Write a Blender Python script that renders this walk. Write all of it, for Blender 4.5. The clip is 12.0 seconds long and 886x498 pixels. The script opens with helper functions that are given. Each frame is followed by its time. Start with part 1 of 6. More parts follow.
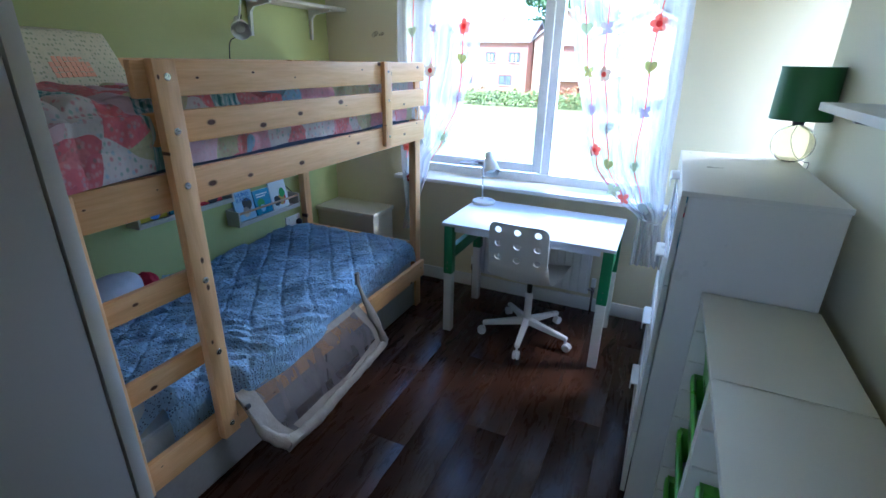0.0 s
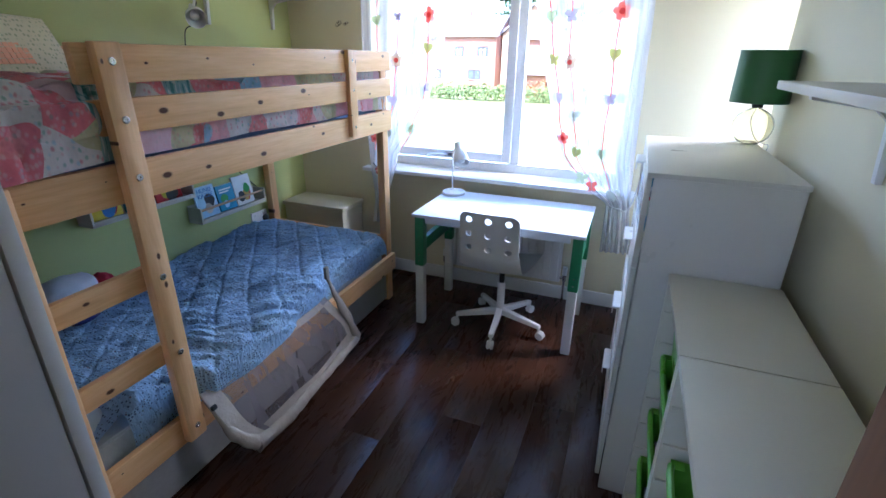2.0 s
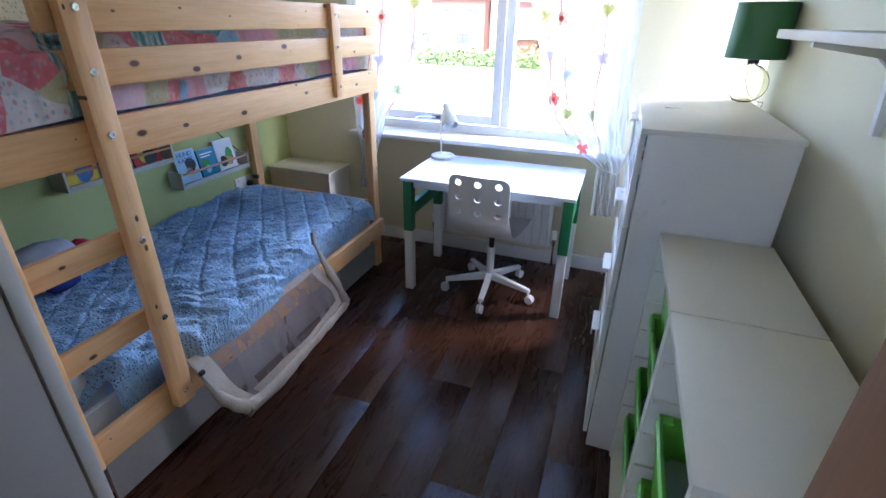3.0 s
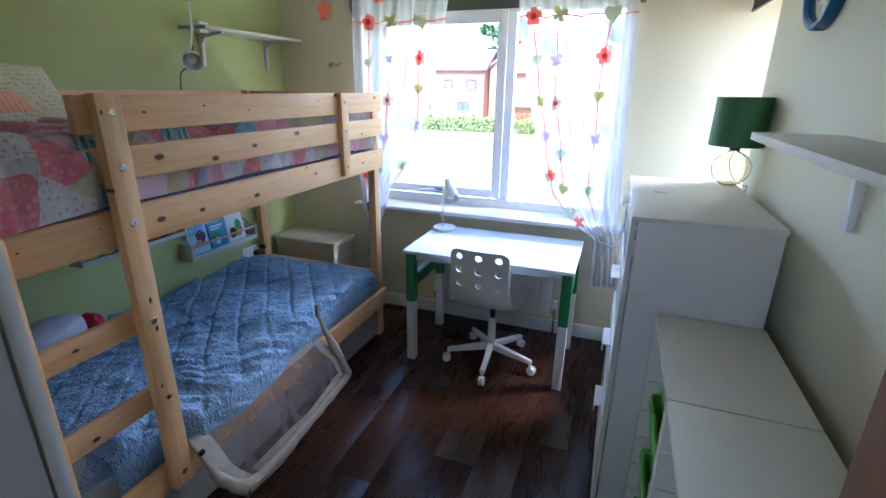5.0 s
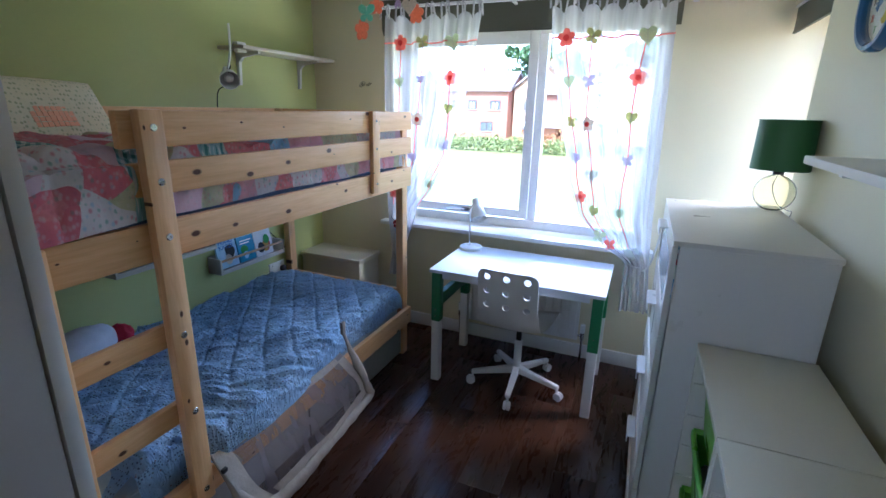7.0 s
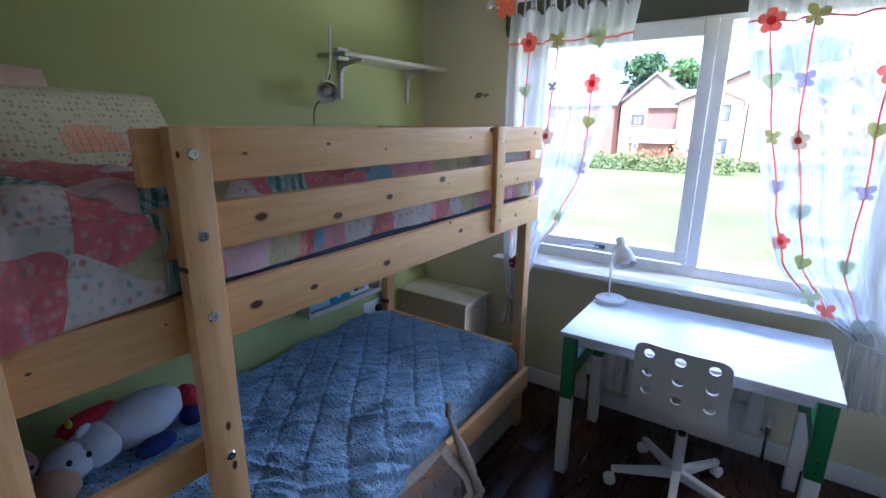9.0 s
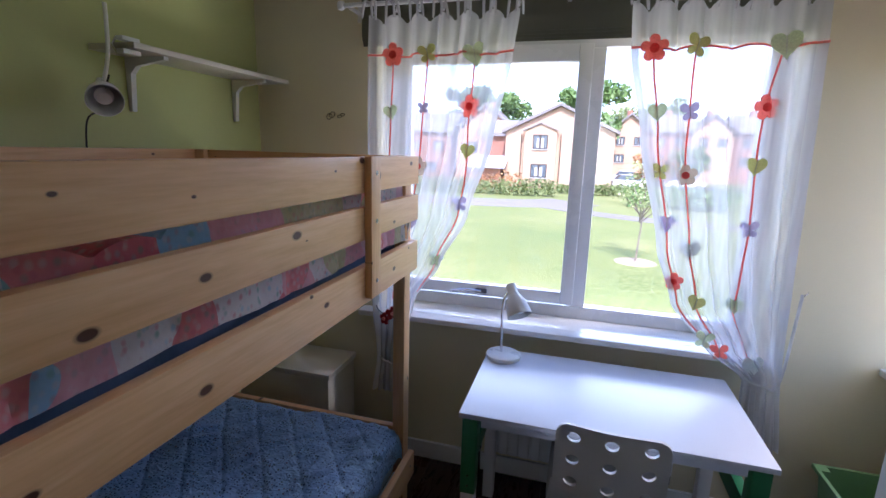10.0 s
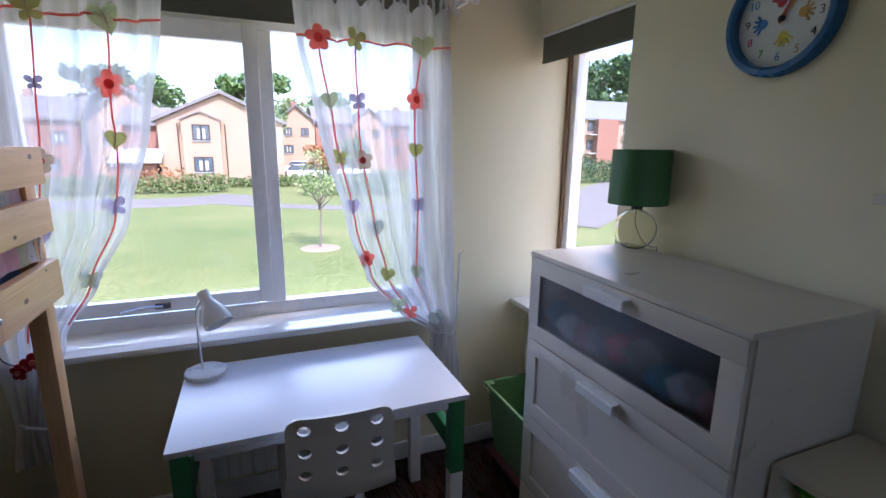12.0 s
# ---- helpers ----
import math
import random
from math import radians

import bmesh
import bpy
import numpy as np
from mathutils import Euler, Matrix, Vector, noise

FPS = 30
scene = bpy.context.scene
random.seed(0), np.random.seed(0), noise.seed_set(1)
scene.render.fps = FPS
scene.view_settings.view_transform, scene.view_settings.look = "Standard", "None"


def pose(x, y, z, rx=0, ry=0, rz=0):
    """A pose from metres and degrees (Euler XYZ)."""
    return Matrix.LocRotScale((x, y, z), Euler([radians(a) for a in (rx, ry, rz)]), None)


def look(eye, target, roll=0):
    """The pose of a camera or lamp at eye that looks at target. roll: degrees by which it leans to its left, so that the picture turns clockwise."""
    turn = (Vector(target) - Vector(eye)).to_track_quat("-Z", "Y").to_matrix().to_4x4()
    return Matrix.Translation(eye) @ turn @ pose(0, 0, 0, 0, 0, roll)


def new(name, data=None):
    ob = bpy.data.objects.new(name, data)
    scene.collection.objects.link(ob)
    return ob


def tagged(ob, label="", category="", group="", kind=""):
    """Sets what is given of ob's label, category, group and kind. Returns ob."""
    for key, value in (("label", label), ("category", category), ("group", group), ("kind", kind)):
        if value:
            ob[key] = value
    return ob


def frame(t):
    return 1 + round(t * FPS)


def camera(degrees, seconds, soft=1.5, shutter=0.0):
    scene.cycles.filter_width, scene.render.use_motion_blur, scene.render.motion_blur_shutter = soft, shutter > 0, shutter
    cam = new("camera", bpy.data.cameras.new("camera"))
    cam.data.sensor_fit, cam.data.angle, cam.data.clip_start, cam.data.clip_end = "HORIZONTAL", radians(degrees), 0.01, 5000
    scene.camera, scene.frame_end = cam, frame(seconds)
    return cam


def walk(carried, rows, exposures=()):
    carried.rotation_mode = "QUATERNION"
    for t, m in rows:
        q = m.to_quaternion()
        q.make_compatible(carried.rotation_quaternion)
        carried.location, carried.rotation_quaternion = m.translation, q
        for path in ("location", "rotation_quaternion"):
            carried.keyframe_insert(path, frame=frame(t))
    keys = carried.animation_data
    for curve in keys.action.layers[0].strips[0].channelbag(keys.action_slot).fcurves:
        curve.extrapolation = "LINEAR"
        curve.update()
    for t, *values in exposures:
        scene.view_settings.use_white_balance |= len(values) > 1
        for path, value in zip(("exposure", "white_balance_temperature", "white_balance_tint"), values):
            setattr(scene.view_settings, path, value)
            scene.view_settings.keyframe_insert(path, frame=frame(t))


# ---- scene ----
cam = camera(86.4, 12.0)
PATH = [
    (0, (1.939, 1.382, 1.584), (1.165, 3.071, 0.844), 1.0),
    (0.5, (1.96, 1.39, 1.592), (1.243, 3.117, 0.882), 0.2),
    (1, (1.957, 1.392, 1.59), (1.258, 3.129, 0.888), 0.3),
    (1.5, (1.954, 1.396, 1.581), (1.26, 3.13, 0.866), 0.5),
    (2, (1.948, 1.404, 1.552), (1.278, 3.13, 0.796), 0.7),
    (2.5, (1.944, 1.414, 1.522), (1.317, 3.12, 0.685), 1.0),
    (2.7, (1.942, 1.42, 1.509), (1.332, 3.112, 0.635), 1.0),
    (4.3, (1.942, 1.408, 1.581), (1.329, 3.139, 0.788), 1.1),
    (4.5, (1.949, 1.403, 1.588), (1.32, 3.149, 0.842), 0.9),
    (5, (1.948, 1.395, 1.603), (1.3, 3.174, 0.959), 0.8),
    (5.5, (1.948, 1.399, 1.604), (1.29, 3.193, 1.014), 0.6),
    (6, (1.94, 1.401, 1.602), (1.267, 3.197, 1.036), 0.5),
    (6.5, (1.926, 1.399, 1.603), (1.207, 3.181, 1.048), 0.8),
    (6.7, (1.914, 1.401, 1.602), (1.186, 3.177, 1.042), 1.1),
    (8.3, (1.788, 1.585, 1.584), (0.946, 3.294, 0.975), 1.8),
    (8.5, (1.717, 1.648, 1.585), (0.811, 3.331, 0.996), 1.7),
    (9, (1.497, 1.88, 1.586), (0.404, 3.474, 1.073), 0.4),
    (9.5, (1.354, 2.148, 1.593), (0.403, 3.846, 1.133), 1.3),
    (10, (1.183, 2.292, 1.599), (0.653, 4.176, 1.189), 1.6),
    (10.5, (1.109, 2.312, 1.618), (1.025, 4.274, 1.239), 1.3),
    (11, (1.127, 2.321, 1.618), (1.435, 4.265, 1.263), 0.6),
    (11.5, (1.149, 2.314, 1.624), (1.717, 4.201, 1.28), 0.4),
    (12, (1.141, 2.329, 1.585), (1.873, 4.142, 1.165), 0.7),
]
EXPOSURE = [(0, 3.15, 4850, 15), (1.0, 3.25, 5120, 20), (2.0, 3.35, 5200, 22), (2.6, 3.7, 5300, 24), (4.4, 3.38, 5180, 21), (6.6, 3.1, 5150, 21), (8.4, 3.0, 5050, 20), (9.0, 2.82, 5080, 22), (9.5, 2.68, 5400, 28), (10, 2.25, 5600, 31), (10.5, 1.94, 5700, 32), (12, 1.97, 5620, 30)]
walk(cam, [(t, look(eye, target, roll)) for t, eye, target, roll in PATH], EXPOSURE)

# ---- light ----
world = bpy.data.worlds.new("sky")
scene.world = world
world.use_nodes = True
wn = world.node_tree.nodes
sky = wn.new("ShaderNodeTexSky")
sky.sky_type = "NISHITA"
sky.sun_disc = False
sky.sun_elevation = radians(52)
sky.sun_rotation = radians(170)
wn["Background"].inputs["Strength"].default_value = 0.15
world.node_tree.links.new(sky.outputs[0], wn["Background"].inputs["Color"])
sun = new("sun", bpy.data.lights.new("sun", "SUN"))
sun.data.energy, sun.data.angle, sun.data.color = 2.2, radians(0.5), (1.0, 0.95, 0.86)
sun.matrix_world = look((2.6, -14, 18), (0, 0, 0))
# added unseen lamps for two windows: sky from above, sunlit lawn's light from below
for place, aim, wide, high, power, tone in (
        ((0.8, 14.0, 4.9), (1.1, 3.2, 1.35), 9.0, 1.4, 270, (0.72, 0.87, 1.0)),
        # upward fill in place of the lawn's bounce, kept below the sill line
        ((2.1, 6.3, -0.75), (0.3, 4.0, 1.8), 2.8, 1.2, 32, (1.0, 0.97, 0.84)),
        ((3.6, 4.9, 3.1), (0.3, 2.9, 1.0), 0.9, 0.8, 42, (1.0, 0.95, 0.88)),
        # added fill through the landing opening, no known source there
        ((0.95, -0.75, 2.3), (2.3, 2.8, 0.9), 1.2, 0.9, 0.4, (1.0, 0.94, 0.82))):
    lamp = new("daylight_fill_lamp", bpy.data.lights.new("daylight_fill_lamp", "AREA"))
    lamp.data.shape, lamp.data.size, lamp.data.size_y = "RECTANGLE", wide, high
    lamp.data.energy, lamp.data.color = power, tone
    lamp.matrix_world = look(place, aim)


# ---- materials ----
def shader(name):
    m = bpy.data.materials.new(name)
    m.use_nodes = True
    n = m.node_tree.nodes
    return m, n, m.node_tree.links, n["Principled BSDF"]


def coords(n, l, stretch=(1, 1, 1), turn=(0, 0, 0)):
    tc, mp = n.new("ShaderNodeTexCoord"), n.new("ShaderNodeMapping")
    mp.inputs["Scale"].default_value = stretch
    mp.inputs["Rotation"].default_value = [radians(a) for a in turn]
    l.new(tc.outputs["Object"], mp.inputs["Vector"])
    return mp.outputs[0]


def noise_tex(n, l, vec, scale, detail=4, rough=0.55, distort=0.0):
    t = n.new("ShaderNodeTexNoise")
    t.inputs["Scale"].default_value, t.inputs["Detail"].default_value = scale, detail
    t.inputs["Roughness"].default_value, t.inputs["Distortion"].default_value = rough, distort
    l.new(vec, t.inputs["Vector"])
    return t.outputs["Fac"]


def ramp(n, l, fac, stops, mode="LINEAR"):
    r = n.new("ShaderNodeValToRGB")
    r.color_ramp.interpolation = mode
    e = r.color_ramp.elements
    while len(e) < len(stops):
        e.new(0.5)
    for el, (p, c) in zip(e, stops):
        el.position, el.color = p, (*c, 1) if len(c) == 3 else c
    l.new(fac, r.inputs[0])
    return r.outputs[0]


def mix(n, l, fac, a, b, mode="MIX"):
    m = n.new("ShaderNodeMixRGB")
    m.blend_type = mode
    for sock, v in zip(m.inputs, (fac, a, b)):
        if isinstance(v, (int, float)):
            sock.default_value = v
        elif isinstance(v, tuple):
            sock.default_value = (*v, 1)
        else:
            l.new(v, sock)
    return m.outputs[0]


def bump(n, l, bsdf, height, strength, dist=0.01):
    b = n.new("ShaderNodeBump")
    b.inputs["Strength"].default_value, b.inputs["Distance"].default_value = strength, dist
    l.new(height, b.inputs["Height"])
    l.new(b.outputs[0], bsdf.inputs["Normal"])


def surf(name, c, spread=0.12, big=2.5, fine=120.0, rough=0.5, relief=0.15, metal=0.0, stretch=(1, 1, 1), dist=0.002, rvar=0.1):
    """A plain surface with stains at one scale and grain at another."""
    m, n, l, b = shader(name)
    v = coords(n, l, stretch)
    a, f = noise_tex(n, l, v, big, 5), noise_tex(n, l, v, fine, 3)
    dark, light = tuple(x * (1 - spread) for x in c), tuple(min(1, x * (1 + spread)) for x in c)
    col = ramp(n, l, a, [(0.3, dark), (0.7, light)])
    col = mix(n, l, 0.25, col, ramp(n, l, f, [(0.35, dark), (0.65, light)]))
    l.new(col, b.inputs["Base Color"])
    l.new(ramp(n, l, a, [(0.3, (rough - rvar,) * 3), (0.75, (rough + rvar,) * 3)]), b.inputs["Roughness"])
    b.inputs["Metallic"].default_value = metal
    if relief:
        bump(n, l, b, f, relief, dist)
    return m


def pine(name, axis):
    m, n, l, b = shader(name)
    st = [16, 16, 16]
    st[axis] = 1.1
    v = coords(n, l, tuple(st))
    info = n.new("ShaderNodeObjectInfo")
    add = n.new("ShaderNodeVectorMath")
    l.new(v, add.inputs[0])
    sc = n.new("ShaderNodeVectorMath")
    sc.operation = "SCALE"
    sc.inputs[0].default_value = (37, 19, 53)
    l.new(info.outputs["Random"], sc.inputs["Scale"])
    l.new(sc.outputs[0], add.inputs[1])
    g = noise_tex(n, l, add.outputs[0], 1.6, 6, 0.6, 1.2)
    fine = noise_tex(n, l, add.outputs[0], 9, 3)
    col = ramp(n, l, g, [(0.28, (0.70, 0.365, 0.145)), (0.5, (0.82, 0.465, 0.205)), (0.72, (0.88, 0.55, 0.265))])
    col = mix(n, l, 0.22, col, ramp(n, l, fine, [(0.35, (0.60, 0.30, 0.115)), (0.65, (0.88, 0.55, 0.27))]))
    kst = [8.0, 8.0, 8.0]
    kst[axis] = 4.4
    flat, stack = n.new("ShaderNodeSeparateXYZ"), n.new("ShaderNodeCombineXYZ")
    l.new(coords(n, l, tuple(kst)), flat.inputs[0])
    l.new(flat.outputs[1 if axis else 0], stack.inputs[0])
    l.new(flat.outputs[2], stack.inputs[1])
    kadd = n.new("ShaderNodeVectorMath")
    l.new(stack.outputs[0], kadd.inputs[0])
    l.new(sc.outputs[0], kadd.inputs[1])
    vo = n.new("ShaderNodeTexVoronoi")
    vo.voronoi_dimensions = "2D"
    vo.inputs["Scale"].default_value = 1.0
    l.new(kadd.outputs[0], vo.inputs["Vector"])
    hue = n.new("ShaderNodeSeparateColor")
    l.new(vo.outputs["Color"], hue.inputs[0])
    size, ratio = n.new("ShaderNodeMath"), n.new("ShaderNodeMath")
    size.operation, ratio.operation = "MULTIPLY_ADD", "DIVIDE"
    size.inputs[1].default_value, size.inputs[2].default_value = 1.0, 0.12
    l.new(hue.outputs[0], size.inputs[0])
    l.new(vo.outputs["Distance"], ratio.inputs[0])
    l.new(size.outputs[0], ratio.inputs[1])
    knot = ramp(n, l, ratio.outputs[0], [(0.056, (1, 1, 1)), (0.066, (0.5, 0.5, 0.5)), (0.09, (0.0, 0.0, 0.0))])
    col = mix(n, l, knot, col, (0.10, 0.032, 0.012))
    l.new(col, b.inputs["Base Color"])
    b.inputs["Roughness"].default_value = 0.42
    bump(n, l, b, fine, 0.12, 0.001)
    return m


def floor_wood():
    m, n, l, b = shader("dark_laminate")
    info = n.new("ShaderNodeObjectInfo")
    sc = n.new("ShaderNodeVectorMath")
    sc.operation = "SCALE"
    sc.inputs[0].default_value = (31, 47, 11)
    l.new(info.outputs["Random"], sc.inputs["Scale"])
    add = n.new("ShaderNodeVectorMath")
    l.new(coords(n, l, (9, 1.6, 8)), add.inputs[0])
    l.new(sc.outputs[0], add.inputs[1])
    g = noise_tex(n, l, add.outputs[0], 2.6, 8, 0.66, 1.8)
    f = noise_tex(n, l, add.outputs[0], 11, 4)
    blot = noise_tex(n, l, coords(n, l, (5, 2.2, 5)), 1.7, 5, 0.6, 0.8)
    col = ramp(n, l, g, [(0.30, (0.021, 0.008, 0.0042)), (0.48, (0.031, 0.0115, 0.006)), (0.64, (0.043, 0.0165, 0.008)), (0.80, (0.070, 0.028, 0.013))])
    col = mix(n, l, 0.3, col, ramp(n, l, f, [(0.3, (0.020, 0.008, 0.004)), (0.7, (0.054, 0.021, 0.010))]))
    col = mix(n, l, 0.35, col, ramp(n, l, blot, [(0.35, (0.020, 0.008, 0.004)), (0.65, (0.066, 0.026, 0.012))]))
    tone = ramp(n, l, info.outputs["Random"], [(0, (0.96, 0.96, 0.96)), (1, (1.04, 1.03, 1.03))])
    l.new(mix(n, l, 1.0, col, tone, "MULTIPLY"), b.inputs["Base Color"])
    l.new(ramp(n, l, g, [(0.3, (0.23,) * 3), (0.75, (0.36,) * 3)]), b.inputs["Roughness"])
    b.inputs["Specular IOR Level"].default_value = 0.27
    bump(n, l, b, g, 0.10, 0.002)
    return m


def dotted_cotton():
    m, n, l, b = shader("blue_dotted_cotton")
    v = coords(n, l, (1, 1, 1))
    vo = n.new("ShaderNodeTexVoronoi")
    vo.inputs["Scale"].default_value, vo.inputs["Randomness"].default_value = 86, 0.5
    l.new(v, vo.inputs["Vector"])
    dot = ramp(n, l, vo.outputs["Distance"], [(0.20, (1, 1, 1)), (0.36, (0, 0, 0))])
    tone = n.new("ShaderNodeSeparateColor")
    l.new(vo.outputs["Color"], tone.inputs[0])
    dots = ramp(n, l, tone.outputs[0], [(0, (0.08, 0.13, 0.28)), (0.5, (0.12, 0.17, 0.32)), (0.8, (0.17, 0.24, 0.24)), (0.92, (0.22, 0.14, 0.20))], "CONSTANT")
    soft = noise_tex(n, l, v, 6, 3)
    base = ramp(n, l, soft, [(0.3, (0.43, 0.63, 0.85)), (0.7, (0.55, 0.74, 0.91))])
    l.new(mix(n, l, dot, base, dots), b.inputs["Base Color"])
    b.inputs["Roughness"].default_value = 0.9
    wr = noise_tex(n, l, coords(n, l, (18, 30, 12), (0, 0, -35)), 1.6, 5, 0.55, 1.0)
    bump(n, l, b, wr, 0.75, 0.016)
    return m


def patchwork():
    """Rounded scallop patches of florals, plains and one gingham, with small sprigs over the florals."""
    m, n, l, b = shader("floral_patchwork_cotton")
    v = coords(n, l, (1, 1, 0.8), (0, 0, 28))
    vo = n.new("ShaderNodeTexVoronoi")
    vo.inputs["Scale"].default_value, vo.inputs["Randomness"].default_value = 8.6, 0.55
    vo.distance, vo.feature = "EUCLIDEAN", "F1"
    swirl, bend, shift = n.new("ShaderNodeTexNoise"), n.new("ShaderNodeVectorMath"), n.new("ShaderNodeVectorMath")
    swirl.inputs["Scale"].default_value, swirl.inputs["Detail"].default_value = 9, 0
    l.new(v, swirl.inputs["Vector"])
    bend.operation = "SCALE"
    bend.inputs["Scale"].default_value = 0.07
    l.new(swirl.outputs["Color"], bend.inputs[0])
    l.new(v, shift.inputs[0])
    l.new(bend.outputs[0], shift.inputs[1])
    l.new(shift.outputs[0], vo.inputs["Vector"])
    sep = n.new("ShaderNodeSeparateColor")
    l.new(vo.outputs["Color"], sep.inputs[0])
    kinds = [0, 0.16, 0.30, 0.46, 0.56, 0.68, 0.80, 0.88]
    base = ramp(n, l, sep.outputs[0], list(zip(kinds, ((0.93, 0.52, 0.57), (0.90, 0.27, 0.31), (0.92, 0.84, 0.82), (0.80, 0.86, 0.85), (0.93, 0.68, 0.74), (0.92, 0.35, 0.36), (0.45, 0.70, 0.88), (0.74, 0.68, 0.44)))), "CONSTANT")
    # gingham: two crossed stripes over the pale teal patches
    split = n.new("ShaderNodeSeparateXYZ")
    l.new(v, split.inputs[0])
    stripes = []
    for axis in (0, 1):
        w, step = n.new("ShaderNodeMath"), n.new("ShaderNodeMath")
        w.operation, step.operation = "PINGPONG", "GREATER_THAN"
        w.inputs[1].default_value, step.inputs[1].default_value = 0.010, 0.005
        l.new(split.outputs[axis], w.inputs[0])
        l.new(w.outputs[0], step.inputs[0])
        stripes.append(step.outputs[0])
    both = n.new("ShaderNodeMath")
    l.new(stripes[0], both.inputs[0])
    l.new(stripes[1], both.inputs[1])
    half = n.new("ShaderNodeMath")
    half.operation = "MULTIPLY"
    half.inputs[1].default_value = 0.5
    l.new(both.outputs[0], half.inputs[0])
    gingham = ramp(n, l, half.outputs[0], [(0, (0.86, 0.89, 0.87)), (0.4, (0.42, 0.64, 0.64)), (0.9, (0.14, 0.38, 0.39))], "CONSTANT")
    isg = ramp(n, l, sep.outputs[0], [(0, (0, 0, 0)), (0.46, (1, 1, 1)), (0.56, (0, 0, 0))], "CONSTANT")
    base = mix(n, l, isg, base, gingham)
    fl = n.new("ShaderNodeTexVoronoi")
    fl.inputs["Scale"].default_value = 78
    l.new(v, fl.inputs["Vector"])
    petal = ramp(n, l, fl.outputs["Distance"], [(0.22, (0.9,) * 3), (0.55, (0, 0, 0))])
    fsep = n.new("ShaderNodeSeparateColor")
    l.new(fl.outputs["Color"], fsep.inputs[0])
    fcol = ramp(n, l, fsep.outputs[1], [(0, (0.92, 0.86, 0.84)), (0.34, (0.74, 0.22, 0.28)), (0.58, (0.22, 0.46, 0.36)), (0.74, (0.93, 0.72, 0.74)), (0.9, (0.50, 0.68, 0.80))], "CONSTANT")
    show = n.new("ShaderNodeMath")
    show.operation = "MULTIPLY"
    l.new(petal, show.inputs[0])
    l.new(ramp(n, l, sep.outputs[0], list(zip(kinds, ((0.25,) * 3, (0.5,) * 3, (0.7,) * 3, (0.0,) * 3, (0.12,) * 3, (0.45,) * 3, (0.45,) * 3, (0.3,) * 3))), "CONSTANT"), show.inputs[1])
    col = mix(n, l, show.outputs[0], base, fcol)
    l.new(col, b.inputs["Base Color"])
    b.inputs["Roughness"].default_value = 0.9
    bump(n, l, b, noise_tex(n, l, v, 18, 3, 0.45), 0.5, 0.012)
    return m


def sprigged():
    """Cream cotton with tiny sprigs, for the pillow."""
    m, n, l, b = shader("cream_sprigged_cotton")
    v = coords(n, l)
    vo = n.new("ShaderNodeTexVoronoi")
    vo.inputs["Scale"].default_value, vo.inputs["Randomness"].default_value = 72, 0.4
    l.new(v, vo.inputs["Vector"])
    dot = ramp(n, l, vo.outputs["Distance"], [(0.26, (1, 1, 1)), (0.38, (0, 0, 0))])
    l.new(mix(n, l, dot, (0.76, 0.67, 0.46), (0.46, 0.44, 0.26)), b.inputs["Base Color"])
    b.inputs["Roughness"].default_value = 0.92
    bump(n, l, b, noise_tex(n, l, v, 20, 3), 0.4, 0.008)
    return m


def sheer(name, c, solid, vary=0.16):
    m, n, l, b = shader(name)
    tr, tl, ms = n.new("ShaderNodeBsdfTransparent"), n.new("ShaderNodeBsdfTranslucent"), n.new("ShaderNodeMixShader")
    b.inputs["Base Color"].default_value = (*c, 1)
    b.inputs["Roughness"].default_value = 0.9
    tl.inputs[0].default_value = (*c, 1)
    half = n.new("ShaderNodeMixShader")
    half.inputs[0].default_value = 0.55
    l.new(b.outputs[0], half.inputs[1])
    l.new(tl.outputs[0], half.inputs[2])
    fac = ramp(n, l, noise_tex(n, l, coords(n, l, (1, 1, 0.05)), 17, 2), [(0.3, (max(0.05, solid - vary),) * 3), (0.7, (min(0.97, solid + vary),) * 3)])
    l.new(fac, ms.inputs[0])
    l.new(tr.outputs[0], ms.inputs[1])
    l.new(half.outputs[0], ms.inputs[2])
    l.new(ms.outputs[0], n["Material Output"].inputs[0])
    return m


def felt(name, c):
    """Thin felt or card that lets some light through."""
    m, n, l, b = shader(name)
    v = coords(n, l)
    f = noise_tex(n, l, v, 180, 3)
    col = ramp(n, l, f, [(0.3, tuple(x * 0.85 for x in c)), (0.7, tuple(min(1, x * 1.1) for x in c))])
    l.new(col, b.inputs["Base Color"])
    b.inputs["Roughness"].default_value = 0.9
    tl, ms = n.new("ShaderNodeBsdfTranslucent"), n.new("ShaderNodeMixShader")
    l.new(col, tl.inputs[0])
    ms.inputs[0].default_value = 0.72
    l.new(b.outputs[0], ms.inputs[1])
    l.new(tl.outputs[0], ms.inputs[2])
    l.new(ms.outputs[0], n["Material Output"].inputs[0])
    bump(n, l, b, f, 0.3, 0.001)
    return m


